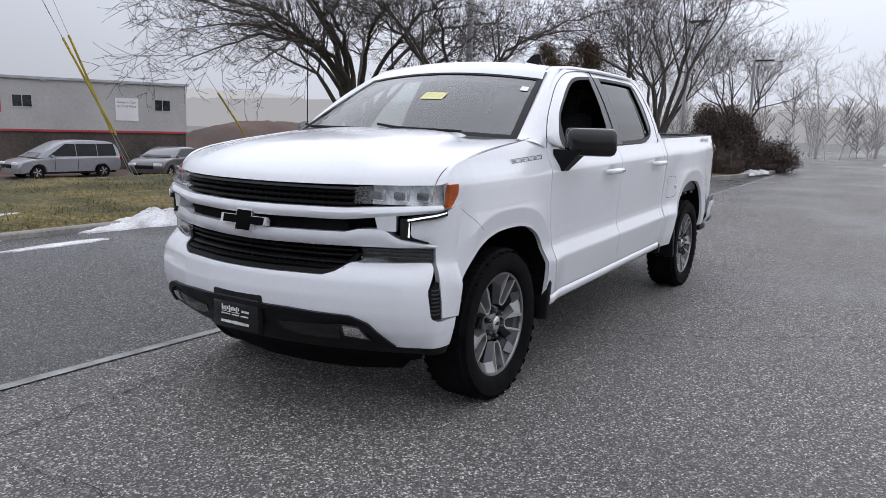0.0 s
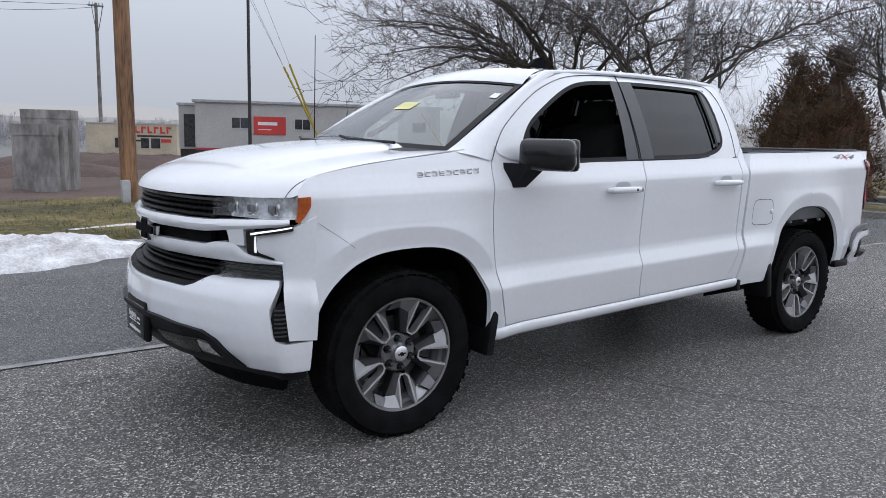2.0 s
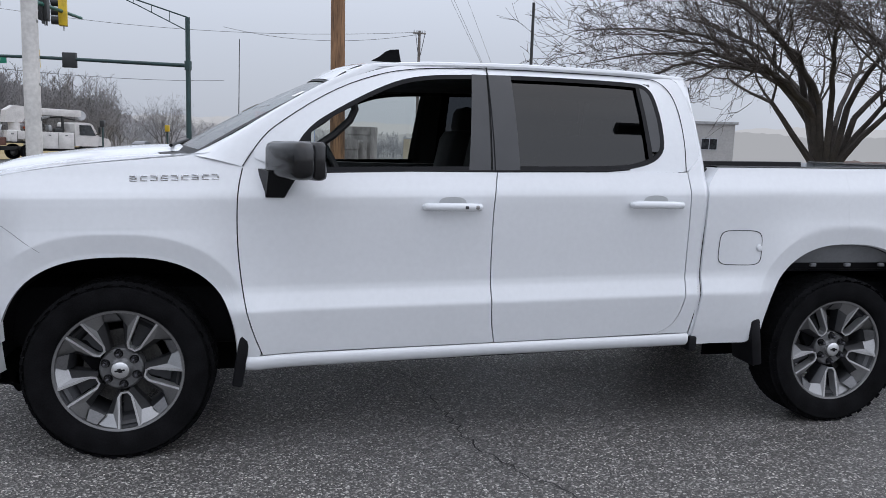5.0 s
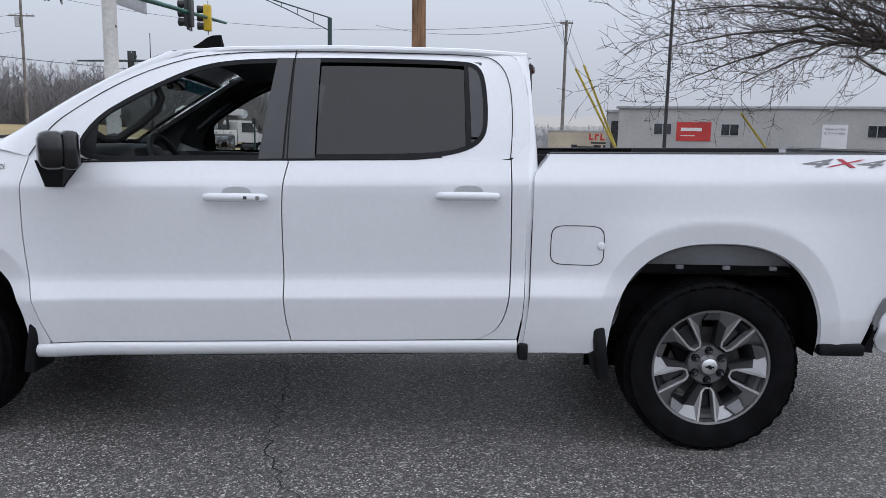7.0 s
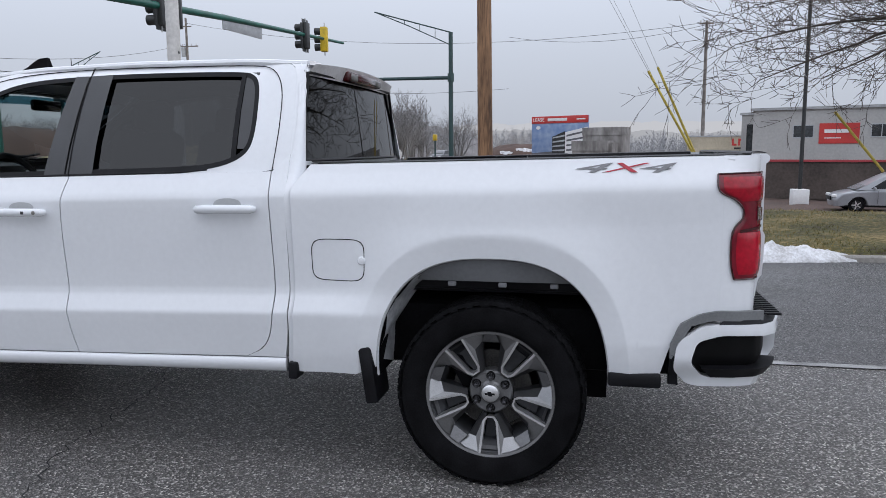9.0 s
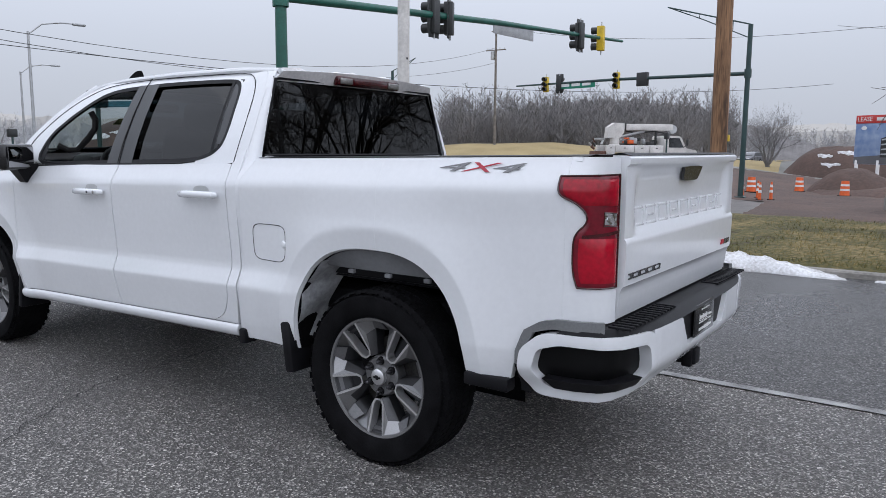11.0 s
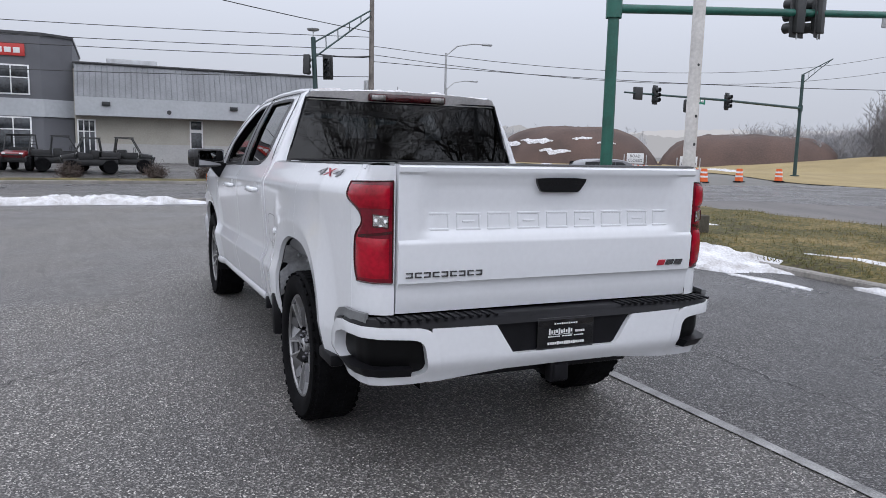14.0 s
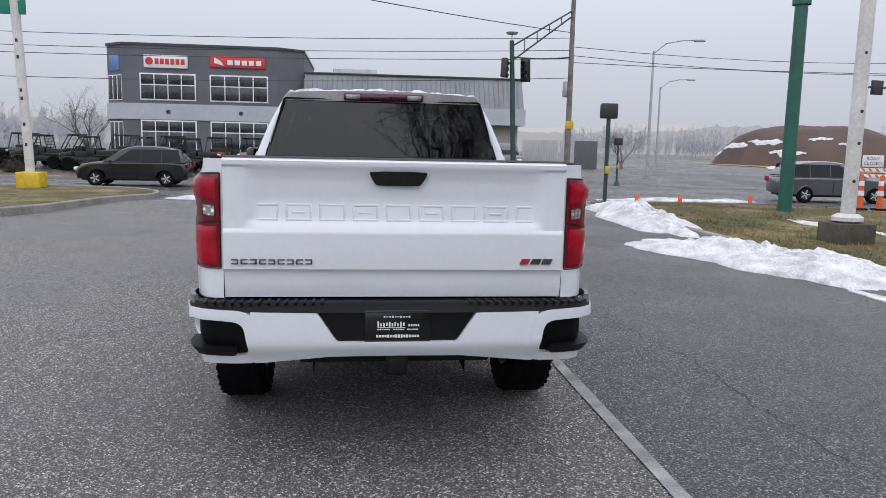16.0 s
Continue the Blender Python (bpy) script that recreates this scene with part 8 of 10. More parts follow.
def signal_head(parent, m, yellow=False, plate=True):
    """A three-lamp traffic signal: housing, backplate and visors."""
    h = part("signal_head", Geo().box((0, 0, 0), (0.30, 0.34, 1.05), 0.03, m), SIGNAL_YELLOW if yellow else BLACK_STEEL, parent, "yellow signal housing" if yellow else "black signal housing")
    if plate:
        part("backplate", Geo().box((0, 0, 0), (0.02, 0.58, 1.32), 0.01, m), BLACK_STEEL, h)
    for z in (0.34, 0, -0.34):
        part("visor", Geo().lathe([(0.15, 0.0), (0.155, 0.26)], m @ Matrix.Translation((0.15, 0, z)) @ Matrix.Rotation(radians(90), 4, "Y"), 14), BLACK_STEEL, h)
        part("lamp", Geo().lathe([(0.0, 0.03), (0.14, 0.0)], m @ Matrix.Translation((0.15, 0, z)) @ Matrix.Rotation(radians(90), 4, "Y"), 14), DARK_WINDOW, h)
    return h


def mast(name, x, y, tall, ax, ay, az0, az1, heads, mat, label, sign_at=None, brace=False, r=0.16):
    top = thing(name, label, "traffic signal", (0, 0, 0))
    z = lie(x, y)
    part("post", Geo().tube([(x, y, z - 0.1), (x, y, z + tall)], [r, r * 0.82], 16), mat, top)
    part("post_base", Geo().box((x, y, z + 0.04), (r * 3.4, r * 3.4, 0.12), 0.02), mat, top)
    part("mast_arm", Geo().tube([(x, y, az0), ((x + ax) / 2, (y + ay) / 2, (az0 + az1) / 2 + 0.08), (ax, ay, az1)], [r * 0.72, r * 0.6, r * 0.36], 12), mat, top)
    part("arm_clamp", Geo().lathe([(r * 1.25, -0.25), (r * 1.25, 0.25)], Matrix.Translation((x, y, az0)), 12), mat, top)
    d = Vector((ax - x, ay - y, 0)).normalized()
    yaw = math.degrees(math.atan2(d.y, d.x))
    for t, kind, turn in heads:
        p = Vector((x, y, az0)).lerp(Vector((ax, ay, az1)), t)
        m = pose(p.x, p.y, p.z, 0, 0, yaw + turn)
        if kind == "box":
            part("camera_box", Geo().box((0, 0, 0), (0.22, 0.8, 0.85), 0.03, m), BLACK_STEEL, top, "dark square signal back")
        else:
            signal_head(top, m, kind == "yellow", kind != "yellow")
            part("hanger", Geo().tube([m @ Vector((-0.02, 0, 0.7)), m @ Vector((-0.02, 0, -0.7))], 0.025, 6), GALV, top)
    if sign_at:
        p = Vector((x, y, az0)).lerp(Vector((ax, ay, az1)), sign_at[0])
        m = pose(p.x, p.y, p.z - 0.12, 0, 0, yaw + 90)
        b = part("street_sign", Geo().box((0, 0, 0), (0.03, sign_at[1], 0.5), 0.01, m), SIGN_GREEN if sign_at[2] else GALV, top, "green street sign" if sign_at[2] else "bare back of a street sign")
        if sign_at[2]:
            g = Geo()
            for i in range(3):
                g.box((0, 0, 0), (0.05, sign_at[1] * 0.22, 0.2), 0.002, m @ Matrix.Translation((0, (i - 1) * sign_at[1] * 0.28, 0)))
            part("lettering", g, SIGN_WHITE, b)
    if brace:
        up = Vector((x, y, z + tall))
        e = up + Vector(brace)
        part("luminaire_arm", Geo().tube([up, e], 0.04, 8), mat, top)
        part("luminaire_arm", Geo().tube([up - Vector((0, 0, 0.75)), up.lerp(e, 0.55) - Vector((0, 0, 0.28)), e], 0.03, 8), mat, top)
        for q in (0.2, 0.4, 0.6):
            part("luminaire_strut", Geo().tube([up.lerp(e, q), up.lerp(e, q) - Vector((0, 0, 0.75 * (1 - q)))], 0.02, 6), mat, top)
    return top


mast("traffic_signal", 12.74, -10.38, 7.5, 11.2, -29.8, 5.30, 6.35, ((0.315, "black", 96), (0.355, "black", 118), (0.80, "black", 92), (0.895, "yellow", 104)), GREEN_STEEL, "green mast-arm traffic signal at the junction", (0.55, 2.6, False), r=0.17)
mast("traffic_signal", 8.35, -41.5, 9.75, 25.5, -45.4, 5.75, 6.0, ((0.39, "box", 90), (0.50, "yellow", 100), (0.77, "black", -80), (0.84, "yellow", 100)), DARK_STEEL, "dark green mast-arm traffic signal across the junction", (0.69, 3.2, True), (4.9, -0.4, 1.45))
mast("traffic_signal", 43.0, -52.5, 8.7, 37.5, -29.7, 5.75, 5.6, ((0.48, "black", 90), (0.86, "black", 90), (0.94, "box", 90)), DARK_STEEL, "dark green mast-arm traffic signal down the road", (0.64, 1.8, True), (-1.7, -1.4, 1.25))


def ped_post(x, y, tall, label, box=True, yellow=False):
    t = thing("signal_post", label, "signal post", (x, y, lie(x, y)))
    part("post", Geo().tube([(0, 0, -0.05), (0, 0, tall)], 0.055, 12), DARK_STEEL, t)
    part("post_base", Geo().tube([(0, 0, -0.02), (0, 0, 0.22)], [0.16, 0.09], 12), DARK_STEEL, t)
    part("signal_box", Geo().box((0, 0, tall + 0.16), (0.24, 0.44, 0.40), 0.04), SIGNAL_YELLOW if yellow else BLACK_STEEL, t, "yellow warning board" if yellow else "black pedestrian signal box")
    part("push_button", Geo().box((-0.09, 0, 1.05), (0.08, 0.12, 0.2), 0.015), SIGNAL_YELLOW, t)
    return t


ped_post(14.9, -6.5, 2.45, "dark green pedestrian signal post beside the driveway")
ped_post(14.3, -14.6, 2.9, "dark green pedestrian signal post beside the road")
ped_post(36.5, -14.6, 2.3, "dark green pedestrian signal post across the road")
ped_post(9.9, -44.0, 3.2, "dark post with a yellow warning board", yellow=True)
ped_post(13.5, -43.6, 3.0, "dark green pedestrian signal post across the junction")

# strain pole with a signal and braced arm before the dealer
st = pole("signal_pole", 37.4, -8.8, 7.9, 0.16, 0.13, DARK_STEEL, "dark green signal pole with a braced arm", (0.05, 0.35))
part("brace_arm", Geo().tube([(0.05, 0.33, 7.6), (1.75, -3.6, 10.0)], 0.05, 6), DARK_STEEL, st)
part("brace_arm", Geo().tube([(0.05, 0.30, 6.8), (1.75, -3.6, 9.7)], 0.05, 6), DARK_STEEL, st)
for q in (0.2, 0.4, 0.6, 0.8):
    part("brace_strut", Geo().tube([Vector((0.05, 0.33, 7.6)).lerp(Vector((1.75, -3.6, 10.0)), q), Vector((0.05, 0.30, 6.8)).lerp(Vector((1.75, -3.6, 9.7)), q)], 0.03, 5), DARK_STEEL, st)
signal_head(st, pose(-0.1, -0.45, 6.3, 0, 6, 150))
signal_head(st, pose(-0.1, 0.75, 6.4, 0, 8, -30), plate=False)
part("sensor", Geo().lathe([(0.0, 8.4), (0.35, 8.35), (0.3, 8.25), (0.03, 8.2), (0.03, 7.8)], Matrix.Translation((0.05, 0.35, 0)), 12), GALV, st)


def street_lamp(x, y, tall, ax, ay, mat, label):
    t = thing("street_lamp", label, "street lamp", (x, y, lie(x, y)))
    part("post", Geo().tube([(0, 0, -0.1), (0, 0, tall * 0.97)], [0.11, 0.07], 12), mat, t)
    part("arm", Geo().tube([(0, 0, tall * 0.95), (ax * 0.3, ay * 0.3, tall + 0.25), (ax * 0.7, ay * 0.7, tall + 0.45), (ax, ay, tall + 0.48)], 0.045, 8), mat, t)
    part("lamp_head", Geo().box((ax * 1.12, ay * 1.12, tall + 0.46), (0.75, 0.28, 0.16), 0.06, Matrix.Rotation(math.atan2(ay, ax), 4, "Z")), mat, t, "grey cobra-head lamp")
    return t


street_lamp(44.0, -19.4, 8.4, -0.4, -2.6, GALV, "grey cobra-head street lamp beside the road")
street_lamp(62.0, -27.5, 7.6, -0.4, -2.4, GALV, "grey cobra-head street lamp beside the road")
for x, y, h in ((-20.5, -4.6, 5.35), (-26.5, -3.4, 4.5), (-10.5, -7.75, 8.5)):
    t = thing("car_park_lamp", "grey shoebox car park lamp post", "lamp post", (x, y, lie(x, y)))
    part("post", Geo().tube([(0, 0, -0.1), (0, 0, h)], [0.075, 0.06] if x < -15 else [0.10, 0.08], 10), GALV, t)
    part("lamp_head", Geo().box((0.1, 0.4, h), (0.25, 0.75, 0.07), 0.02), BLACK_STEEL, t)
street_lamp(-5.1, 8.0, 9.8, 0.75, 0.0, BLACK_STEEL, "dark cobra-head lamp post in the car park")

# guy wires with yellow guards, and overhead wires
for foot, head, gl in (((-3.06, -11.62, 0.0), (1.86, -11.70, 8.85), 3.35), ((-2.98, -11.81, 0.0), (1.86, -11.62, 10.7), 3.3), ((-3.0, -11.70, 0.0), (1.86, -11.75, 9.3), 0.0), ((-6.36, -10.95, 0.0), (1.86, -11.60, 10.5), 2.6)):
    f, h = Vector(foot), Vector(head)
    f.z = lie(f.x, f.y) + 0.05
    t = thing("guy_wire", "steel guy wire with a yellow plastic guard" if gl else "thin bare steel guy wire", "guy wire")
    d = (h - f).normalized()
    part("wire", Geo().tube([f, h], 0.0045, 5), GALV, t)
    if gl:
        part("guard", Geo().tube([f + d * 1.2, f + d * gl], 0.025, 8), GUY_YELLOW, t, "yellow guard sleeve")


def wire(a, b, sag, r=0.018):
    a, b = Vector(a), Vector(b)
    pts = [a.lerp(b, i / 16) - Vector((0, 0, sag * 4 * (i / 16) * (1 - i / 16))) for i in range(17)]
    return whole("overhead_wire", Geo().tube(pts, r, 4), BLACK_STEEL, "dark overhead wire strung between poles", "wire", group="overhead wires")


for z, s in ((8.0, 0.6), (7.3, 0.6), (6.8, 0.5), (5.7, 0.7)):
    wire((39.15, -12.4, z), (40.0, 45, z - 0.3), s)
wire((39.15, -12.4, 8.3), (6.0, 30.0, 9.2), 0.8, 0.022)
wire((39.15, -12.4, 7.5), (49.6, -82.3, 14.5), 2.4)
wire((39.15, -12.4, 7.0), (49.6, -82.3, 12.6), 2.2)
wire((39.15, -12.4, 6.6), (9.2, -80, 8.0), 1.6)
wire((37.5, -8.5, 6.6), (39.15, -12.4, 6.9), 0.1, 0.04)
wire((-10.4, -71.0, 13.0), (49.6, -82.3, 17.0), 2.2)
wire((-10.4, -71.0, 12.8), (9.2, -80, 13.6), 1.0)
wire((39.15, -12.4, 10.2), (40.0, 45, 11.0), 0.8)

# ---------- buildings and site ----------
def facade_box(geo, o, d, n, s0, s1, z0, z1, depth0, depth1):
    """A block on a wall: along d from s0 to s1, out along n from depth0 to depth1."""
    c = [(s0, depth0), (s1, depth0), (s1, depth1), (s0, depth1)]
    vs = [tuple(np.array([*(o + d * a + n * b), z])) for z in (z0, z1) for a, b in c]
    return geo.add(vs, [(0, 1, 2, 3), (7, 6, 5, 4), (0, 1, 5, 4), (1, 2, 6, 5), (2, 3, 7, 6), (3, 0, 4, 7)])


def on_wall(name, spec, o, d, n, mat, parent, label=""):
    s0, s1, z0, z1, a, b = spec
    return part(name, facade_box(Geo(), o, d, n, s0, s1, z0, z1, a, b), mat, parent, label)


# long grey site office
O, D = np.array([-12.9, -38.9]), np.array([-0.9215, 0.3887])
N = np.array([0.3887, 0.9215])
office = thing("site_office", "long grey modular site office with a red base stripe", "building")
on_wall("wall", (-4.2, 10.7, 0.62, 3.42, 0, -7), O, D, N, WALL_GREY, office)
on_wall("wall", (-5.35, -4.2, 0.62, 3.30, -2.4, -7), O, D, N, WALL_GREY, office, "grey end module set back from the front")
on_wall("roof", (-5.45, -4.35, 3.30, 3.44, -2.3, -7.1), O, D, N, GALV, office)
on_wall("skirt", (-5.3, -4.15, -1.4, 0.62, -2.45, -6.9), O, D, N, SKIRT, office)
on_wall("door", (-5.05, -4.4, 0.75, 2.75, -2.36, -2.4), O, D, N, DARK_WINDOW, office, "dark glazed end door")
on_wall("window", (-4.26, -4.2, 1.5, 2.6, -0.7, -1.5), O, D, N, DARK_WINDOW, office, "dark end window")
on_wall("roof", (-4.35, 10.85, 3.42, 3.56, 0.12, -7.1), O, D, N, GALV, office, "pale metal roof edge")
on_wall("stripe", (-4.2, 10.7, 0.62, 0.74, 0.03, 0.0), O, D, N, STRIPE_RED, office, "red base stripe")
on_wall("skirt", (-4.15, 10.65, -1.4, 0.62, -0.05, -6.9), O, D, N, SKIRT, office, "dark skirting")
for i in range(38):
    on_wall("cladding_rib", (-4.15 + i * 0.4, -4.11 + i * 0.4, 0.75, 3.42, 0.008, 0.0), O, D, N, WALL_GREY, office)
for s0, s1 in ((-2.15, -1.1), (1.55, 2.55), (8.85, 9.8)):
    w = on_wall("window", (s0, s1, 1.9, 2.6, 0.03, -0.02), O, D, N, WALL_LIGHT, office, "sliding office window")
    on_wall("pane", (s0 + 0.05, (s0 + s1) / 2 - 0.02, 1.95, 2.55, 0.038, 0.0), O, D, N, DARK_WINDOW, w)
    on_wall("pane", ((s0 + s1) / 2 + 0.02, s1 - 0.05, 1.95, 2.55, 0.038, 0.0), O, D, N, DARK_WINDOW, w)
b = on_wall("banner", (-0.85, 1.05, 1.59, 2.66, 0.04, 0.0), O, D, N, SIGN_RED, office, "red company banner")
on_wall("lettering", (-0.6, 0.55, 2.15, 2.34, 0.046, 0.04), O, D, N, SIGN_WHITE, b)
on_wall("lettering", (-0.6, 0.2, 1.86, 1.91, 0.046, 0.04), O, D, N, SIGN_WHITE, b)
b = on_wall("safety_sign", (6.72, 7.95, 1.32, 2.6, 0.04, 0.0), O, D, N, SIGN_WHITE, office, "white safety sign")
q = O + D * 7.33 + N * 0.046
wall_yaw = math.degrees(math.atan2(D[1], D[0]))
lettering("lettering", "Safety is Our", 0.19, pose(q[0], q[1], 2.36, 90, 0, wall_yaw), BLACK_STEEL, b, 1.0, 0.002)
lettering("lettering", "#1 Core Value", 0.19, pose(q[0], q[1], 2.14, 90, 0, wall_yaw), BLACK_STEEL, b, 1.0, 0.002)
for s in (3.0, 7.0, 9.5):
    on_wall("roof_light", (s, s + 0.22, 3.32, 3.42, 0.12, 0.0), O, D, N, GALV, office)

# cream container with red lettering as bars
cont = thing("site_container", "cream site container with dark windows and red lettering", "container")
O2, D2, N2 = np.array([-8.9, -70.0]), np.array([-0.85, 0.527]), np.array([0.527, 0.85])
on_wall("body", (0, 8.0, -0.5, 2.4, 0, -2.6), O2, D2, N2, CREAM, cont)
on_wall("roof_edge", (-0.06, 8.06, 2.36, 2.46, 0.05, -2.65), O2, D2, N2, WALL_LIGHT, cont)
for s0, s1 in ((2.5, 3.1), (4.8, 5.5), (5.7, 6.5)):
    on_wall("window", (s0, s1, 0.2, 1.1, 0.03, 0), O2, D2, N2, DARK_WINDOW, cont)
for i in range(6):
    a, h = 4.3 + i * 0.56, 0.62
    on_wall("lettering", (a, a + 0.16, 1.55, 1.55 + h, 0.04, 0), O2, D2, N2, SIGN_RED, cont)
    on_wall("lettering", (a + 0.16, a + 0.42, 1.55 + 0.42 * (i % 2), 1.72 + 0.42 * (i % 2), 0.035, 0), O2, D2, N2, SIGN_RED, cont)
for s0, s1, z0 in ((4.5, 7.6, 1.22), (2.9, 5.0, 0.80)):
    on_wall("lettering", (s0, s1, z0, z0 + 0.16, 0.03, 0), O2, D2, N2, BLACK_STEEL, cont)
on_wall("flag", (6.6, 7.5, 0.75, 1.05, 0.03, 0), O2, D2, N2, SIGN_RED, cont)

# tall precast concrete bins at the yard's edge
O3, D3, N3 = np.array([0.84, -37.67]), np.array([-0.885, 0.466]), np.array([0.466, 0.885])
t = thing("concrete_wall", "tall rain-stained grey precast concrete wall pieces", "wall")
on_wall("rear_slab", (0.15, 2.5, -1.5, 2.12, -0.9, -1.9), O3, D3, N3, STAINED, t)
on_wall("rear_cap", (0.13, 2.52, 2.12, 2.55, -0.87, -1.93), O3, D3, N3, STAINED, t)
on_wall("front_slab", (0.0, 2.1, -1.5, 1.28, 0.0, -0.9), O3, D3, N3, STAINED, t)
on_wall("front_cap", (-0.03, 2.13, 1.28, 1.82, 0.03, -0.9), O3, D3, N3, STAINED, t)
on_wall("foot", (-0.03, 2.13, -1.5, -0.75, 0.04, -0.9), O3, D3, N3, STAINED, t)
on_wall("buttress", (2.1, 2.32, -1.5, 1.7, -0.2, -0.9), O3, D3, N3, STAINED, t)

# site billboard: red headline, a printed office block under a blue sky
bill = thing("billboard", "site billboard with a red headline and printed white building", "billboard", pose(2.83, -65.3, 0, 0, 0, math.degrees(math.atan2(3.1, -5.26)) + 180))
for q in (-2.8, -0.9, 0.9, 2.8):
    part("leg", Geo().box((q, 0.0, -0.5), (0.2, 0.2, 2.4), 0.02), SIGN_WHITE, bill)
part("board", Geo().box((0, 0, 2.35), (6.1, 0.12, 3.95), 0.02), SIGN_SKY, bill, "printed blue-grey sky")
part("headline", Geo().box((0, 0.075, 4.0), (6.1, 0.03, 0.65), 0.004), SIGN_RED, bill, "red headline strip")
lettering("lettering", "LEASE", 0.5, pose(2.25, 0.095, 4.0, 90, 0, 180), SIGN_WHITE, bill, 1.25, 0.004)
part("lettering", Geo().box((0.2, 0.095, 4.0), (2.1, 0.01, 0.26), 0.001), SIGN_WHITE, bill)
part("lettering", Geo().box((-2.3, 0.095, 4.0), (0.9, 0.01, 0.12), 0.001), SIGN_WHITE, bill)
printed = lambda u, v, w: (u, 0.062 + w, v)
part("printed_ground", Geo().prism([(3.03, 0.40), (3.03, 0.95), (0.3, 1.15), (-3.03, 0.75), (-3.03, 0.40)], printed, 0.010), WALL_DARK, bill)
part("printed_block", Geo().prism([(0.75, 0.95), (0.75, 2.45), (-0.65, 2.95), (-0.65, 0.95)], printed, 0.016), BLACK_STEEL, bill, "dark printed storeys")
part("printed_block", Geo().prism([(-0.65, 0.95), (-0.65, 2.85), (-3.03, 3.30), (-3.03, 0.80)], printed, 0.016), SIGN_WHITE, bill, "white printed storeys")
for i in range(4):
    z = 1.15 + i * 0.38
    part("printed_band", Geo().prism([(0.7, z), (0.7, z + 0.10), (-0.6, z + 0.16 + 0.06 * i), (-0.6, z + 0.06 * i)], printed, 0.022), WALL_LIGHT, bill)
    part("printed_band", Geo().prism([(-0.8, z + 0.05 * i), (-0.8, z + 0.16 + 0.05 * i), (-2.6, z + 0.26 + 0.13 * i), (-2.6, z + 0.10 + 0.13 * i)], printed, 0.022), WALL_DARK, bill)
part("printed_emblem", Geo().prism([(2.3 + 0.25 * math.cos(k), 3.3 + 0.16 * math.sin(k)) for k in np.linspace(0, 6.0, 14)], printed, 0.02), SIGN_WHITE, bill)

# motorcycle dealer: two-storey tower and long wing
dealer = thing("dealer_building", "dark grey two-storey motorcycle dealer with a long wing", "building")
tower = [(55, 6.2), (55, 17.7), (56.4, 19.2), (70, 19.2), (70, 4.3), (56.3, 4.3)]


def block(outline, z0, z1):
    n = len(outline)
    return Geo().add([(x, y, z) for z in (z0, z1) for x, y in outline], [tuple(range(n)), tuple(range(2 * n - 1, n - 1, -1))] + [(i, (i + 1) % n, n + (i + 1) % n, n + i) for i in range(n)])


def grown(outline, g):
    cx, cy = np.mean([p[0] for p in outline]), np.mean([p[1] for p in outline])
    return [(x + math.copysign(g, x - cx), y + math.copysign(g, y - cy)) for x, y in outline]


part("tower", block(tower, -0.3, 8.6), WALL_DARK, dealer, "dark grey stucco tower")
part("parapet", block(grown(tower, 0.08), 8.6, 8.78), TRIM_GREY, dealer)
part("belt", block(grown(tower, 0.10), 3.1, 4.3), WALL_LIGHT, dealer, "light grey panel belt")
wing = [(56.0, 4.3), (70, 4.3), (70, -13.0), (56.0, -13.0)]
part("wing", block(wing, -0.3, 6.6), BLOCK_BEIGE, dealer, "beige block wing")
part("wing_foot", block(grown(wing, 0.05), -0.3, 1.35), WALL_GREY, dealer, "grey painted foot of the wall")
part("wing_belt", block([(54.6, 4.2), (57, 4.2), (57, -13.3), (54.6, -13.3)], 3.3, 4.6), WALL_LIGHT, dealer, "light grey canopy belt")
roofm = part("mansard", Geo().add([(54.8, 4.2, 4.6), (54.8, -13.2, 4.6), (56.0, -13.2, 7.0), (56.0, 4.2, 7.0), (70, 4.2, 7.0), (70, -13.2, 7.0)], [(0, 1, 2, 3), (3, 2, 5, 4)]), ROOF_GREY, dealer, "grey standing-seam metal roof face")
for i in range(44):
    y = 4.0 - i * 0.39
    part("seam", Geo().tube([(54.78, y, 4.62), (55.98, y, 7.02)], 0.022, 4), ROOF_GREY, roofm)
part("roof_edge", Geo().box((55.95, -4.5, 7.05), (0.2, 17.6, 0.14), 0.02), TRIM_GREY, dealer)
part("roof_unit", Geo().box((60, 0.3, 7.3), (2, 3.6, 0.9), 0.05), GALV, dealer)


def glazed(parent, x, y0, y1, z0, z1, cols, rows, mat=DARK_WINDOW):
    w = part("window", Geo().box((x - 0.01, (y0 + y1) / 2, (z0 + z1) / 2), (0.06, y1 - y0 + 0.12, z1 - z0 + 0.12), 0.01), SIGN_WHITE, parent, "white-framed shop window")
    for i in range(cols):
        for z_a, z_b in rows:
            a, b = y0 + (y1 - y0) * i / cols + 0.04, y0 + (y1 - y0) * (i + 1) / cols - 0.04
            part("pane", Geo().box((x - 0.045, (a + b) / 2, (z_a + z_b) / 2), (0.02, b - a, z_b - z_a - 0.08), 0.004), mat, w)


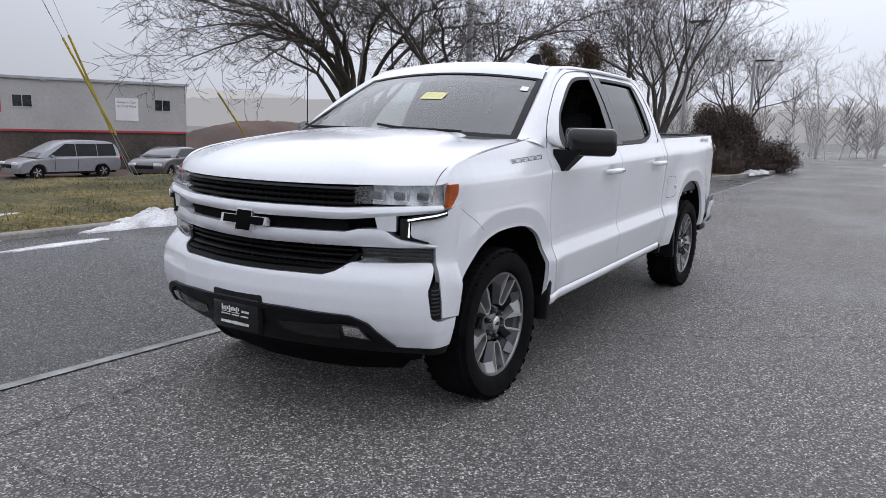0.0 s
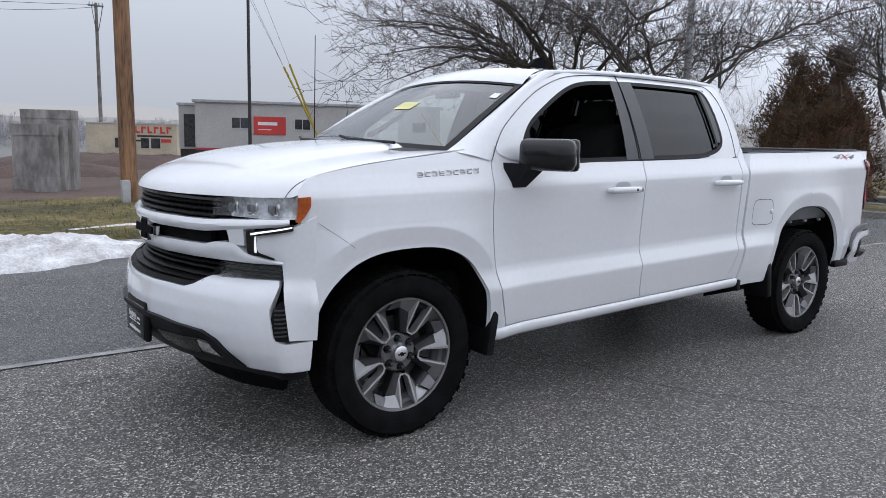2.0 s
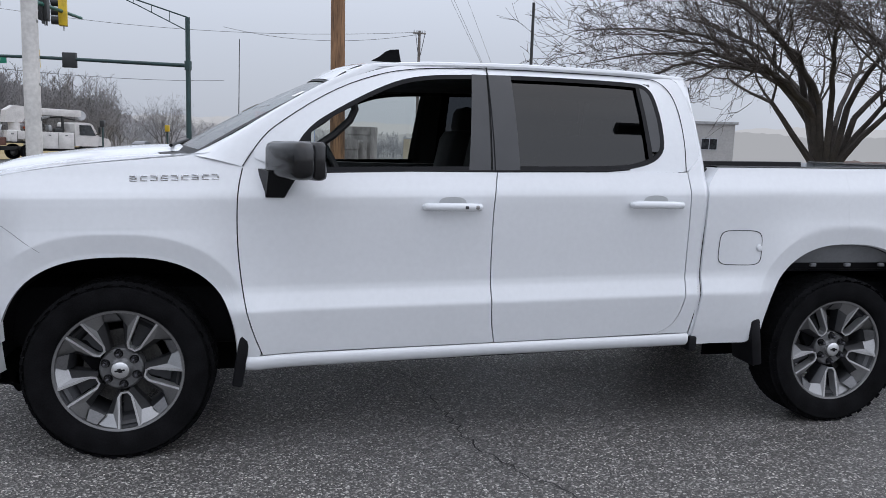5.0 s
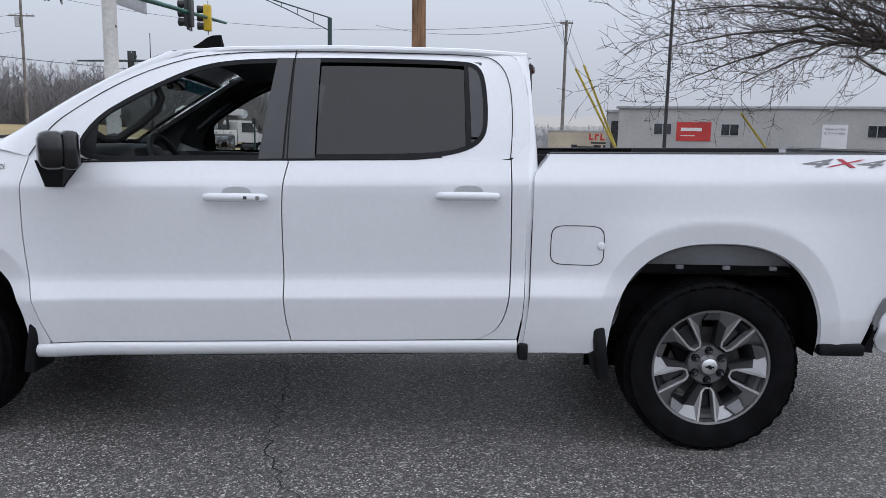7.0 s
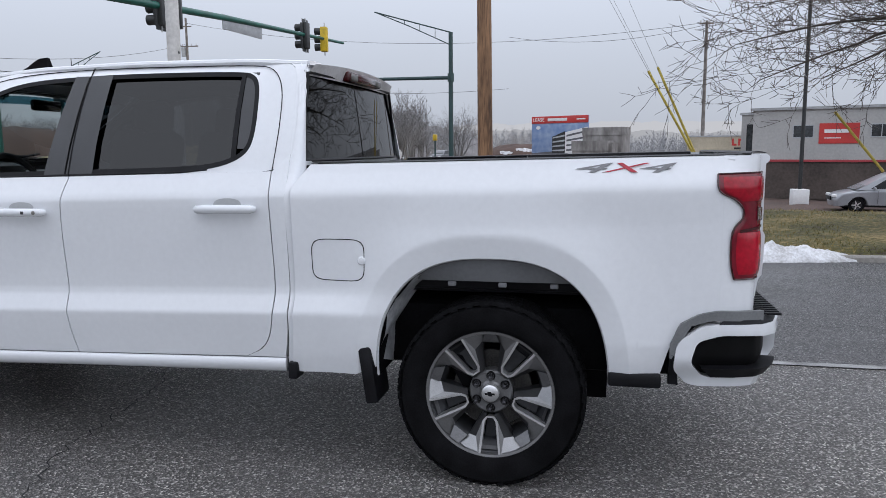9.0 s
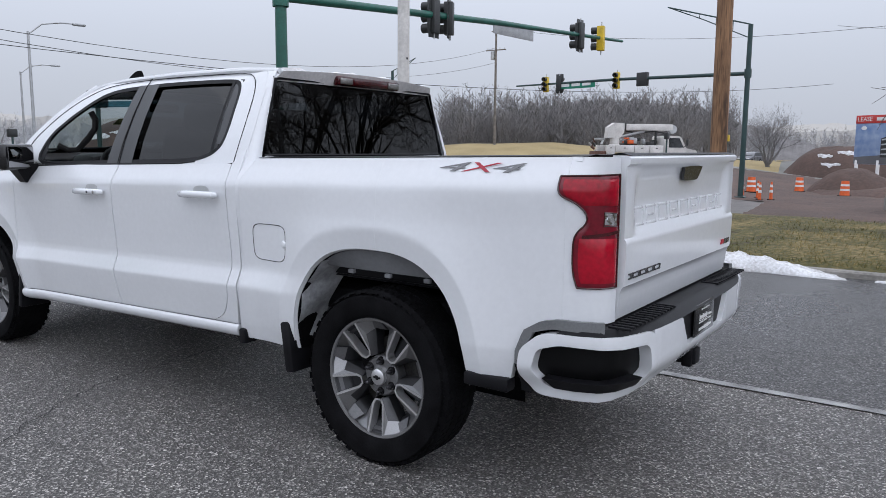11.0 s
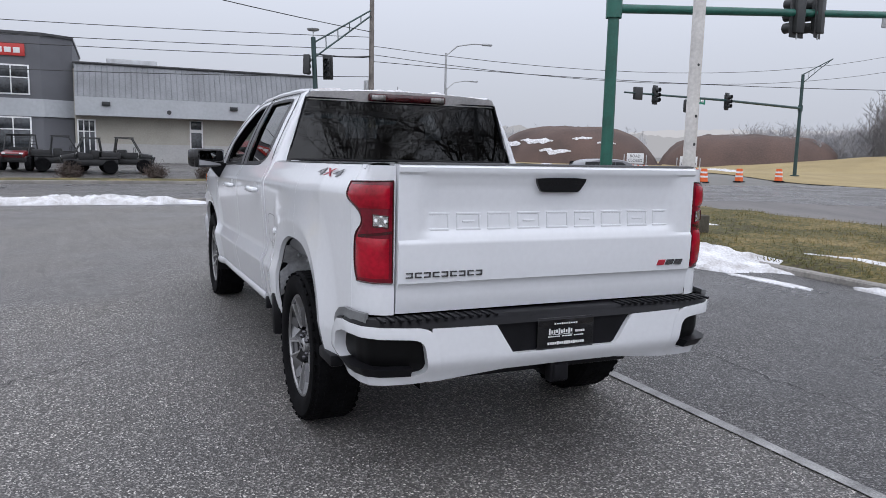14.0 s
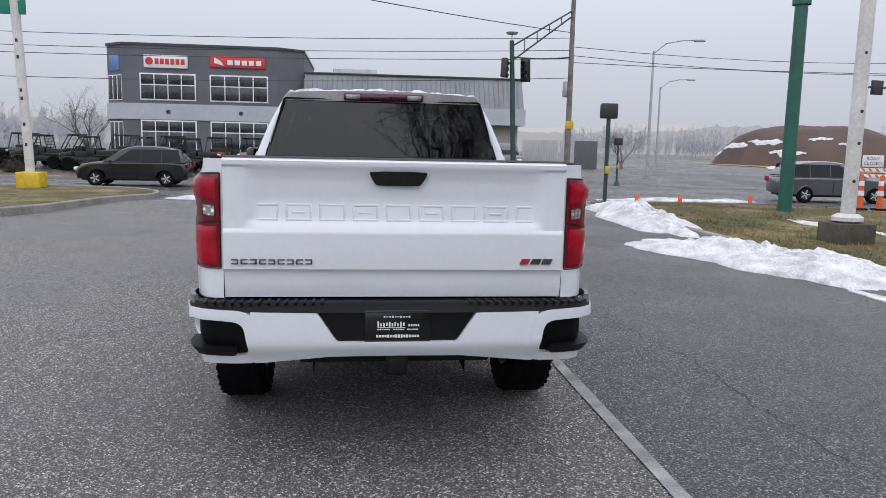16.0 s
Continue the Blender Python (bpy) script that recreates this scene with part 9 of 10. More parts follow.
for y0, y1 in ((12.4, 16.4), (7.0, 11.25)):
    glazed(dealer, 54.98, y0, y1, 4.6, 6.5, 4, ((4.6, 5.7), (5.7, 6.5)))
    glazed(dealer, 54.98, y0, y1, 0.4, 3.0, 4, ((0.4, 2.2), (2.2, 3.0)))
for z0, z1 in ((4.5, 6.4), (0.5, 2.9)):
    for k in range(3):
        m = pose(55.75, 18.45, 0, 0, 0, math.degrees(math.atan2(1.5, 1.4)) - 90) @ Matrix.Translation((-0.03, (k - 1) * 0.62, (z0 + z1) / 2))
        part("window", Geo().box((0, 0, 0), (0.06, 0.6, z1 - z0), 0.01, m), SIGN_WHITE, dealer)
        part("pane", Geo().box((-0.03, 0, 0), (0.03, 0.5, z1 - z0 - 0.12), 0.004, m), DARK_WINDOW, dealer)
s1 = part("shop_sign", Geo().box((54.93, 14.5, 7.43), (0.12, 3.2, 0.95), 0.01), SIGN_WHITE, dealer, "white shop sign with red shapes")
part("roundel", Geo().lathe([(0.0, 0.0), (0.28, 0.0), (0.28, 0.03)], pose(54.86, 15.7, 7.43, 0, -90, 0), 20), SIGN_RED, s1)
for i in range(6):
    part("lettering", Geo().box((54.86, 15.15 - i * 0.38, 7.43), (0.03, 0.28, 0.42), 0.003), SIGN_RED, s1)
s2 = part("shop_sign", Geo().box((54.93, 9.2, 7.55), (0.12, 4.1, 0.85), 0.01), SIGN_RED, dealer, "red shop sign with white shapes")
for i in range(5):
    part("lettering", Geo().box((54.86, 9.75 - i * 0.53, 7.5), (0.03, 0.40, 0.36), 0.003), SIGN_WHITE, s2)
part("wing_shape", Geo().prism([(10.95, 7.45), (10.2, 7.25), (10.45, 7.6), (10.9, 7.85)], lambda u, v, w: (54.86 - w, u, v), 0.03), SIGN_WHITE, s2)
m = pose(55.75, 18.45, 7.3, 0, 0, math.degrees(math.atan2(1.5, 1.4)) - 90)
part("shop_sign", Geo().box((-0.05, 0, 0), (0.1, 1.3, 1.2), 0.01, m), SIGN_BLUE, dealer, "blue shop sign")
d = part("door", Geo().box((55.96, -4.0, 1.55), (0.1, 0.95, 3.3), 0.01), SIGN_WHITE, dealer, "glazed side door")
part("pane", Geo().box((55.89, -4.0, 1.25), (0.04, 0.75, 2.1), 0.004), DARK_WINDOW, d)
part("pane", Geo().box((55.89, -4.0, 2.85), (0.04, 0.75, 0.6), 0.004), DARK_WINDOW, d)
glazed(dealer, 55.96, 3.0, 4.1, 0.3, 3.0, 3, ((0.3, 2.2), (2.2, 3.0)))
for y in (2.2, -6.6):
    part("wall_lamp", Geo().box((54.5, y, 4.15), (0.2, 0.55, 0.28), 0.02), BLACK_STEEL, dealer)
for y in (14.4, 9.0, -2.0):
    part("emblem_plate", Geo().lathe([(0.0, 0.0), (0.16, 0.0), (0.16, 0.04)], pose(54.55 if y < 0 else 54.88, y, 3.7, 0, -90, 0), 12), TRIM_GREY, dealer)

# fence panels, utility cabinet beside the dealer
for i in range(5):
    dark_one = i > 2
    f = thing("fence_panel", "dark slatted fence panel" if dark_one else "grey slatted fence panel", "fence", (52.0 + i * 0.25, -12.6 - i * 1.02 - (1.3 if dark_one else 0), 0), group="yard fence")
    for j in range(7):
        part("slat", Geo().box((0.034 * j, -0.145 * j, 1.0), (0.04, 0.13, 2.4), 0.01), WALL_DARK if dark_one else WALL_GREY, f)


# ---------- vehicles in the distance ----------
def car(name, m, length, tall, width, paint, label, kind="suv"):
    """A small car: body with arches, glasshouse, windows, wheels, lamps."""
    top = thing(name, label, "car", m)
    L, W, H = length / 2, width / 2, tall
    if kind == "van":
        low = [(-L * 0.97, 0.36), (-L, 0.62), (-L * 0.985, 1.0), (-L * 0.95, 1.06), (L * 0.40, 1.00), (L * 0.66, 0.96), (L * 0.88, 0.84), (L * 0.975, 0.70), (L, 0.52), (L * 0.98, 0.28)]
        roof = [(-L * 0.965, 1.02), (-L * 0.90, H * 0.90), (-L * 0.76, H * 0.975), (-L * 0.35, H), (L * 0.02, H * 0.98), (L * 0.20, H * 0.90), (L * 0.64, 0.98)]
    elif kind == "pickup":
        low = [(-L, 0.5), (-L, 1.05), (L * 0.40, 1.08), (L * 0.92, 1.0), (L, 0.8), (L, 0.42)]
        roof = [(-L * 0.18, 1.05), (-L * 0.12, H * 0.98), (L * 0.12, H), (L * 0.42, 1.06)]
    else:
        low = [(-L * 0.97, 0.36), (-L, 0.55), (-L * 0.985, 0.88), (-L * 0.92, 1.06), (L * 0.36, 1.04), (L * 0.72, 0.99), (L * 0.93, 0.84), (L, 0.64), (L * 0.98, 0.32)]
        roof = [(-L * 0.93, 1.03), (-L * 0.88, 1.26), (-L * 0.74, H * 0.94), (-L * 0.32, H), (L * 0.0, H * 0.98), (L * 0.18, H * 0.90), (L * 0.50, 1.03)]
    wx = (L * 0.62, -L * 0.60)
    bottom = []
    for cx in wx:
        bottom += [(cx + 0.40 * math.cos(t), 0.33 + 0.40 * math.sin(t)) for t in np.linspace(0, math.pi, 9)]
    out = rounded(low, 2) + [(p[0], max(p[1], 0.28)) for p in bottom]
    g = Geo()
    n = len(out)

    def flank(y, d):
        """The body's outline at a place across it, drawn in by d along its rounded edges."""
        return [(x * (1 - 1.6 * d / L) - (0.10 if x > 0 else -0.06) * smooth(0.5, 1.0, abs(y) / W) * smooth(L * 0.8, L, abs(x)), y * (1 - 0.05 * smooth(0.55, 0.25, z)), z - d * smooth(0.6, 1.0, z)) for x, z in out]

    layers = [(-W, 0.085), (-W * 0.985, 0.04), (-W * 0.93, 0.012), (-W * 0.80, 0.0), (0, -0.02), (W * 0.80, 0.0), (W * 0.93, 0.012), (W * 0.985, 0.04), (W, 0.085)]
    g.add([p for y, d in layers for p in flank(y, d)], [(k * n + i, k * n + (i + 1) % n, (k + 1) * n + (i + 1) % n, (k + 1) * n + i) for k in range(len(layers) - 1) for i in range(n)])
    bm = bmesh.new()
    for y, d in (layers[0], layers[-1]):
        bm.faces.new([bm.verts.new(p) for p in flank(y, d)])
    bmesh.ops.triangulate(bm, faces=bm.faces[:])
    bm.verts.index_update()
    g.add([v.co for v in bm.verts], [[v.index for v in f.verts] for f in bm.faces])
    bm.free()
    body = part("body", g, paint, top, "", 40)
    r = rounded(roof, 2)
    n = len(r)

    def inset(z):
        return W * (0.94 - 0.20 * (z - 1.0) / (H - 1.0))

    rows = [[(x, q * inset(z), z) for x, z in r] for q in (1, -1)]
    crown = [[(x, q * inset(z) * 0.86, z + 0.035 * smooth(1.05, H * 0.9, z)) for x, z in r] for q in (1, -1)]
    order = [rows[0], crown[0], crown[1], rows[1]]
    g = Geo().add([p for q in order for p in q], [(k * n + i, k * n + i + 1, (k + 1) * n + i + 1, (k + 1) * n + i) for k in range(3) for i in range(n - 1)] + [tuple(range(n)), tuple(range(4 * n - 1, 3 * n - 1, -1))])
    part("cabin", g, paint, top, "", 40)
    x0, x1 = r[0][0], r[-1][0]
    for s in (1, -1):
        for k in range(3 if kind != "pickup" else 1):
            a = [(-0.90, -0.44), (-0.425, 0.06), (0.075, 0.66)][k] if kind != "pickup" else (-0.6, 0.7)
            mid, hw = (x0 + x1) / 2, (x1 - x0) / 2
            zt = 1.0 + (H - 1.0) * 0.82
            xa, xb = mid + a[0] * hw, mid + a[1] * hw
            part("side_window", Geo().add([(xa, s * (inset(1.05) + 0.012), 1.05), (xb + (0.12 if k == 2 else 0), s * (inset(1.05) + 0.012), 1.05), (min(xb, mid + 0.30 * hw), s * (inset(zt) + 0.012), zt), (xa + (0.10 if k == 0 else 0), s * (inset(zt) + 0.012), zt)], [(0, 1, 2, 3)]), CAR_GLASS, top)
    xa, za, xb, zb = r[-1][0], r[-1][1], r[-4][0], r[-4][1]
    part("windscreen", Geo().add([(xa + 0.02, s * inset(1.0) * 0.94, za + 0.03) for s in (1, -1)] + [(xb + 0.03, s * inset(H) * 0.95, zb + 0.0) for s in (-1, 1)], [(0, 1, 2, 3)]), (PALE_GLASS if kind == "van" else CAR_GLASS), top)
    xa, za, xb, zb = r[0][0], r[0][1], r[2][0], r[2][1]
    part("rear_window", Geo().add([(xa - 0.03, s * inset(1.0) * 0.9, za + 0.08) for s in (1, -1)] + [(xb - 0.04, s * inset(H) * 0.9, zb) for s in (-1, 1)], [(0, 1, 2, 3)]), DARK_WINDOW, top)
    for cx in wx:
        for s in (1, -1):
            w = new("wheel")
            w.parent = top
            mm = pose(cx, s * (W - 0.10), 0.335, -90 * s, 0, 0)
            part("tyre", Geo().lathe([(0.2, -0.1), (0.31, -0.1), (0.335, -0.07), (0.335, 0.07), (0.31, 0.1), (0.2, 0.1)], mm, 28), RUBBER, w)
            part("rim", Geo().lathe([(0.0, 0.10), (0.06, 0.10), (0.06, 0.08), (0.19, 0.085), (0.215, 0.10)], mm, 20), DARK_ALLOY, w)
            for k in range(5):
                part("spoke", Geo().add([mm @ Matrix.Rotation(k * 1.2566, 4, "Z") @ Vector(p) for p in ((0.03, -0.03, 0.108), (0.2, -0.022, 0.104), (0.2, 0.022, 0.104), (0.03, 0.03, 0.108))], [(0, 1, 2, 3)]), MACHINED, w)
    for s in (1, -1):
        part("headlight", Geo().box((L * 0.955, s * W * 0.70, 0.72), (0.16, W * 0.42, 0.13), 0.03), SIGN_WHITE, top)
        part("tail_light", Geo().box((-L * 0.985, s * W * 0.78, 0.92), (0.08, W * 0.30, 0.22), 0.02), RED_LENS, top)
        part("door_mirror", Geo().box((L * 0.36, s * (W + 0.06), 1.06), (0.12, 0.16, 0.12), 0.03), paint, top)
        for xx in (L * 0.30, -L * 0.12):
            part("door_seam", Geo().box((xx, s * W * 0.985, 0.70), (0.008, 0.03, 0.56), 0.002), BLACK_PLASTIC, top)
    part("grille", Geo().box((L * 0.995, 0, 0.60), (0.05, W * 1.0, 0.18), 0.02), BLACK_PLASTIC, top)
    part("sill", Geo().box((0, 0, 0.30), (length * 0.86, width * 0.92, 0.12), 0.02), BLACK_PLASTIC, top)
    return top


car("minivan", pose(-13.37, -32.2, lie(-13.37, -32.2), 0, 0, -6), 5.1, 1.77, 1.98, CAR_SILVER, "silver minivan parked below the site office", "van")
car("estate_car", pose(-17.4, -29.6, lie(-17.4, -29.6), 0, 0, 25), 4.6, 1.5, 1.85, CAR_GREY, "dark grey car parked below the site office")
car("grey_suv", pose(24.7, -19.6, lie(24.7, -19.6), 0, 0, -96), 4.7, 1.68, 1.87, CAR_GREY, "grey SUV on the cross road")
car("black_suv", pose(29.34, 9.7, lie(29.34, 9.7), 0, 0, 92), 4.7, 1.69, 1.85, CAR_BLACK, "black SUV on the cross road")
car("red_pickup", pose(50.5, -7.0, lie(50.5, -7.0), 0, 0, 178), 5.3, 1.8, 1.95, CAR_RED, "red pickup parked before the wing", "pickup")
car("dark_pickup", pose(49.0, -10.6, lie(49.0, -10.6), 0, 0, 176), 5.3, 1.85, 1.95, CAR_GREY, "dark pickup parked before the wing", "pickup")
for x, y, a in ((22, -104, 80), (12, -96, 70), (44, 26, 92)):
    car("far_car", pose(x, y, lie(x, y), 0, 0, a), 4.6, 1.6, 1.85, CAR_GREY, "dark car far down the road")


def utv(m, colour, group):
    """A side-by-side buggy: tub, seats, cage, four fat wheels."""
    t = thing("utility_buggy", "side-by-side utility buggy with a black roll cage", "buggy", m, group)
    part("tub", Geo().box((0, 0, 0.62), (2.7, 1.35, 0.36), 0.1), UTV_PLASTIC, t)
    part("nose", Geo().box((1.05, 0, 0.88), (0.75, 1.2, 0.30), 0.1, pose(0, 0, 0, 0, 10, 0)), colour, t, "coloured nose panel")
    part("bed", Geo().box((-1.0, 0, 0.98), (0.95, 1.35, 0.34), 0.04), UTV_PLASTIC, t)
    part("seat", Geo().box((-0.2, 0, 1.0), (0.45, 1.2, 0.5), 0.08), UTV_PLASTIC, t)
    for s in (1, -1):
        part("cage", Geo().tube([(0.85, s * 0.62, 0.9), (0.35, s * 0.60, 1.85), (-0.45, s * 0.60, 1.9), (-0.6, s * 0.64, 0.95)], 0.035, 6), BLACK_STEEL, t)
        part("fender", Geo().box((-0.85, s * 0.62, 0.84), (0.9, 0.2, 0.12), 0.04), colour, t)
        for x in (0.95, -0.95):
            part("tyre", Geo().lathe([(0.0, -0.13), (0.17, -0.13), (0.34, -0.15), (0.38, -0.09), (0.38, 0.09), (0.34, 0.15), (0.17, 0.13), (0.0, 0.13)], pose(x, s * 0.68, 0.38, 90, 0, 0), 20), RUBBER, t)
    for x in (0.35, -0.45):
        part("cage", Geo().tube([(x, -0.6, 1.86), (x, 0.6, 1.86)], 0.03, 6), BLACK_STEEL, t)
    part("roof", Geo().box((-0.05, 0, 1.92), (0.95, 1.24, 0.05), 0.02), UTV_PLASTIC, t)
    for z in (1.2, 1.38, 1.56, 1.74):
        part("screen_bar", Geo().tube([(-0.53, -0.6, z), (-0.53, 0.6, z)], 0.014, 5), BLACK_STEEL, t)
    for y in (-0.4, -0.2, 0.0, 0.2, 0.4):
        part("screen_bar", Geo().tube([(-0.55, y, 1.1), (-0.5, y, 1.86)], 0.012, 5), BLACK_STEEL, t)
    part("bull_bar", Geo().tube([(1.38, -0.5, 0.55), (1.5, -0.45, 0.85), (1.5, 0.45, 0.85), (1.38, 0.5, 0.55)], 0.035, 6), BLACK_STEEL, t)
    part("steering_wheel", Geo().tube([(0.42 + 0.05 * math.cos(k * 0.785), 0.3 + 0.17 * math.cos(k * 0.785), 1.22 + 0.17 * math.sin(k * 0.785)) for k in range(9)], 0.018, 5), BLACK_STEEL, t)
    part("door_panel", Geo().box((0.25, 0.66, 0.92), (0.7, 0.04, 0.35), 0.03), colour, t)
    part("door_panel", Geo().box((0.25, -0.66, 0.92), (0.7, 0.04, 0.35), 0.03), colour, t)
    for y in (-0.42, 0.42):
        part("headlight", Geo().box((1.40, y, 0.90), (0.06, 0.2, 0.10), 0.02), SIGN_WHITE, t)
    return t


dark = utv(pose(41.5, 1.2, lie(41.5, 1.2), 0, 0, -95), UTV_PLASTIC, "row of buggies")
red = utv(pose(42.0, 8.4, lie(42, 8.4), 0, 0, 172), CAR_RED, "row of buggies")
for x, y, a in ((41.8, 4.4, -88), (42.4, 11.2, 170), (42.0, 16.6, 100), (42.3, 19.6, 178), (42.6, 14.0, 165), (40.6, 9.8, 92), (40.8, 12.6, 88), (40.4, 15.4, 96), (40.9, 18.2, 90), (41.0, 21.6, 84), (40.6, 24.6, 95), (40.7, 3.0, 94)):
    copy_thing(dark, pose(x, y, lie(x, y), 0, 0, a))
for x, y, a in ((42.2, 6.4, 168), (41.2, 10.9, 120)):
    copy_thing(red, pose(x, y, lie(x, y), 0, 0, a))

# line truck with a folded boom, far off on the road
bt = thing("bucket_truck", "white utility line truck with folded boom, on the far road", "truck", pose(21.6, -59.8, lie(21.6, -59.8), 0, 0, 224) @ Matrix.Diagonal((1.2, 1.2, 1.2, 1)))
part("cab", Geo().prism([(1.75, 0.95), (3.35, 0.95), (3.42, 1.62), (2.98, 2.42), (2.75, 2.52), (1.80, 2.52), (1.72, 2.40)], lambda u, v, w: (u, w - 1.06, v), 2.12), WHITE_PLAIN, bt)
part("hood", Geo().prism([(3.30, 0.85), (4.35, 0.85), (4.40, 1.25), (4.25, 1.48), (3.38, 1.66)], lambda u, v, w: (u, w - 0.90, v), 1.80), WHITE_PLAIN, bt)
part("bumper", Geo().box((4.45, 0, 0.75), (0.16, 2.1, 0.28), 0.04), GALV, bt)
part("windscreen", Geo().add([(3.435, -0.95, 1.64), (3.435, 0.95, 1.64), (3.01, 0.95, 2.40), (3.01, -0.95, 2.40)], [(0, 1, 2, 3)]), DARK_WINDOW, bt)
for q in (-1, 1):
    part("cab_window", Geo().prism([(2.05, 1.68), (3.20, 1.68), (2.84, 2.36), (2.05, 2.36)], lambda u, v, w: (u, q * (1.05 + w), v), 0.03), DARK_WINDOW, bt)
    mirror = part("mirror_arm", Geo().tube([(3.2, q * 1.05, 1.75), (3.3, q * 1.35, 1.8), (3.3, q * 1.35, 2.2)], 0.025, 6), BLACK_STEEL, bt)
    part("mirror", Geo().box((3.3, q * 1.37, 2.05), (0.1, 0.2, 0.45), 0.03), BLACK_STEEL, mirror)
    part("step", Geo().box((2.5, q * 0.98, 0.68), (1.0, 0.25, 0.3), 0.04), BLACK_STEEL, bt)
    for x0, x1, z0 in ((-0.55, 0.55, 0.75), (0.58, 1.62, 0.75), (-2.65, -2.05, 1.15), (-2.02, -0.58, 1.30)):
        locker = part("locker", Geo().box(((x0 + x1) / 2, q * 0.94, (z0 + 1.82) / 2), (x1 - x0, 0.44, 1.82 - z0), 0.04), WHITE_PLAIN, bt, "white tool locker")
        part("handle", Geo().box(((x0 + x1) / 2, q * 1.17, 1.62), (0.16, 0.03, 0.06), 0.01), BLACK_STEEL, locker)
part("deck", Geo().box((-0.5, 0, 1.12), (4.3, 1.5, 0.12), 0.02), BLACK_STEEL, bt)
part("chassis", Geo().box((0.4, 0, 0.72), (7.4, 0.9, 0.26), 0.03), BLACK_STEEL, bt)
part("turret", Geo().lathe([(0.0, 0), (0.45, 0), (0.42, 0.3), (0.34, 0.4), (0.34, 1.0), (0.0, 1.0)], pose(-1.65, 0, 1.5), 20), WHITE_PLAIN, bt)
part("boom_base", Geo().prism([(-2.35, 2.35), (-1.35, 2.35), (-1.05, 2.75), (-1.05, 3.38), (-1.75, 3.42), (-2.25, 3.1)], lambda u, v, w: (u, w - 0.32, v), 0.64), WHITE_PLAIN, bt)
boom = part("boom", Geo().box((0.85, 0, 3.12), (3.8, 0.42, 0.46), 0.06), WHITE_PLAIN, bt)
part("boom_collar", Geo().box((-0.95, 0, 3.12), (0.16, 0.52, 0.58), 0.03), BLACK_STEEL, boom)
part("boom_head", Geo().lathe([(0.0, -0.2), (0.30, -0.2), (0.34, 0), (0.30, 0.2), (0.0, 0.2)], pose(2.75, 0, 3.0, 90, 0, 0), 16), GALV, boom)
part("boom_strut", Geo().tube([(-1.45, 0.0, 2.35), (0.6, 0.0, 2.86)], 0.10, 8), GALV, boom)
part("boom_hose", Geo().tube([(-1.0, 0.26, 2.9), (0.2, 0.3, 2.72), (1.4, 0.28, 2.85), (2.5, 0.26, 2.7)], 0.05, 6), BLACK_STEEL, boom)
part("boom_rest", Geo().tube([(1.5, 0, 1.8), (1.5, 0, 2.9)], 0.09, 8), BLACK_STEEL, bt)
rg = random.Random(12)
for k in range(16):
    x, y, z = rg.uniform(-0.9, 1.5), rg.uniform(-0.75, 0.75), rg.uniform(1.85, 2.45)
    part("gear", Geo().box((x, y, z), (rg.uniform(0.2, 0.6), rg.uniform(0.15, 0.5), rg.uniform(0.12, 0.4)), 0.03, pose(0, 0, 0, 0, 0, 0)), (BLACK_STEEL, GALV, BLACK_STEEL, ORANGE, GALV, BROWN_STEEL)[k % 6], bt)
part("seat_box", Geo().box((-2.55, 0.75, 2.25), (0.75, 0.5, 0.16), 0.04), GALV, bt)
part("rear_frame", Geo().box((-2.9, 0, 1.15), (0.5, 2.1, 0.5), 0.05), BROWN_STEEL, bt, "rust-brown rear equipment frame")
for k in range(10):
    p = (-2.6 - rg.uniform(0, 0.7), rg.uniform(-0.95, 0.95), rg.uniform(1.2, 2.1))
    part("lever", Geo().tube([p, (p[0] + rg.uniform(-0.3, 0.2), p[1] + rg.uniform(-0.2, 0.2), p[2] + rg.uniform(0.1, 0.35))], rg.uniform(0.03, 0.09), 6), (BLACK_STEEL, GALV, BROWN_STEEL)[k % 3], bt)
part("tail_hitch", Geo().box((-3.3, 0, 0.75), (0.5, 1.6, 0.35), 0.05), BLACK_STEEL, bt)
for x in (3.55, -1.3):
    for q in (1, -1):
        tyre = part("tyre", Geo().lathe([(0.28, -0.16), (0.44, -0.16), (0.50, -0.1), (0.50, 0.1), (0.44, 0.16), (0.28, 0.16)], pose(x, q * 0.98, 0.5, 90, 0, 0), 24), RUBBER, bt)
        part("rim", Geo().lathe([(0.0, -0.05), (0.16, -0.05), (0.2, 0.05), (0.28, 0.12), (0.28, -0.12), (0.0, -0.1)], pose(x, q * 0.98, 0.5, 90, 0, 0), 20), GALV, tyre)


# barrels, cones, barricades
def barrel(x, y):
    t = thing("traffic_barrel", "orange and white striped traffic barrel", "traffic barrel", (x, y, lie(x, y)), "roadwork barrels")
    part("body", Geo().lathe([(0.0, 1.0), (0.22, 1.0), (0.24, 0.8), (0.26, 0.6), (0.28, 0.3), (0.30, 0.08), (0.0, 0.08)], Matrix(), 20), ORANGE, t)
    for z, r in ((0.80, 0.247), (0.50, 0.272)):
        part("stripe", Geo().lathe([(r, z), (r + 0.008, z - 0.13)], Matrix(), 20), SIGN_WHITE, t)
    part("base", Geo().lathe([(0.0, 0.09), (0.40, 0.08), (0.42, 0.0)], Matrix(), 20), RUBBER, t)
    return t


b0 = barrel(36.5, -29.5)
for x, y in ((36.2, -25), (37, -33), (37.4, -37), (38, -41), (38.4, -45.5), (9.0, -47), (7.0, -52), (4, -50), (30, -66)):
    copy_thing(b0, Matrix.Translation((x, y, lie(x, y))))


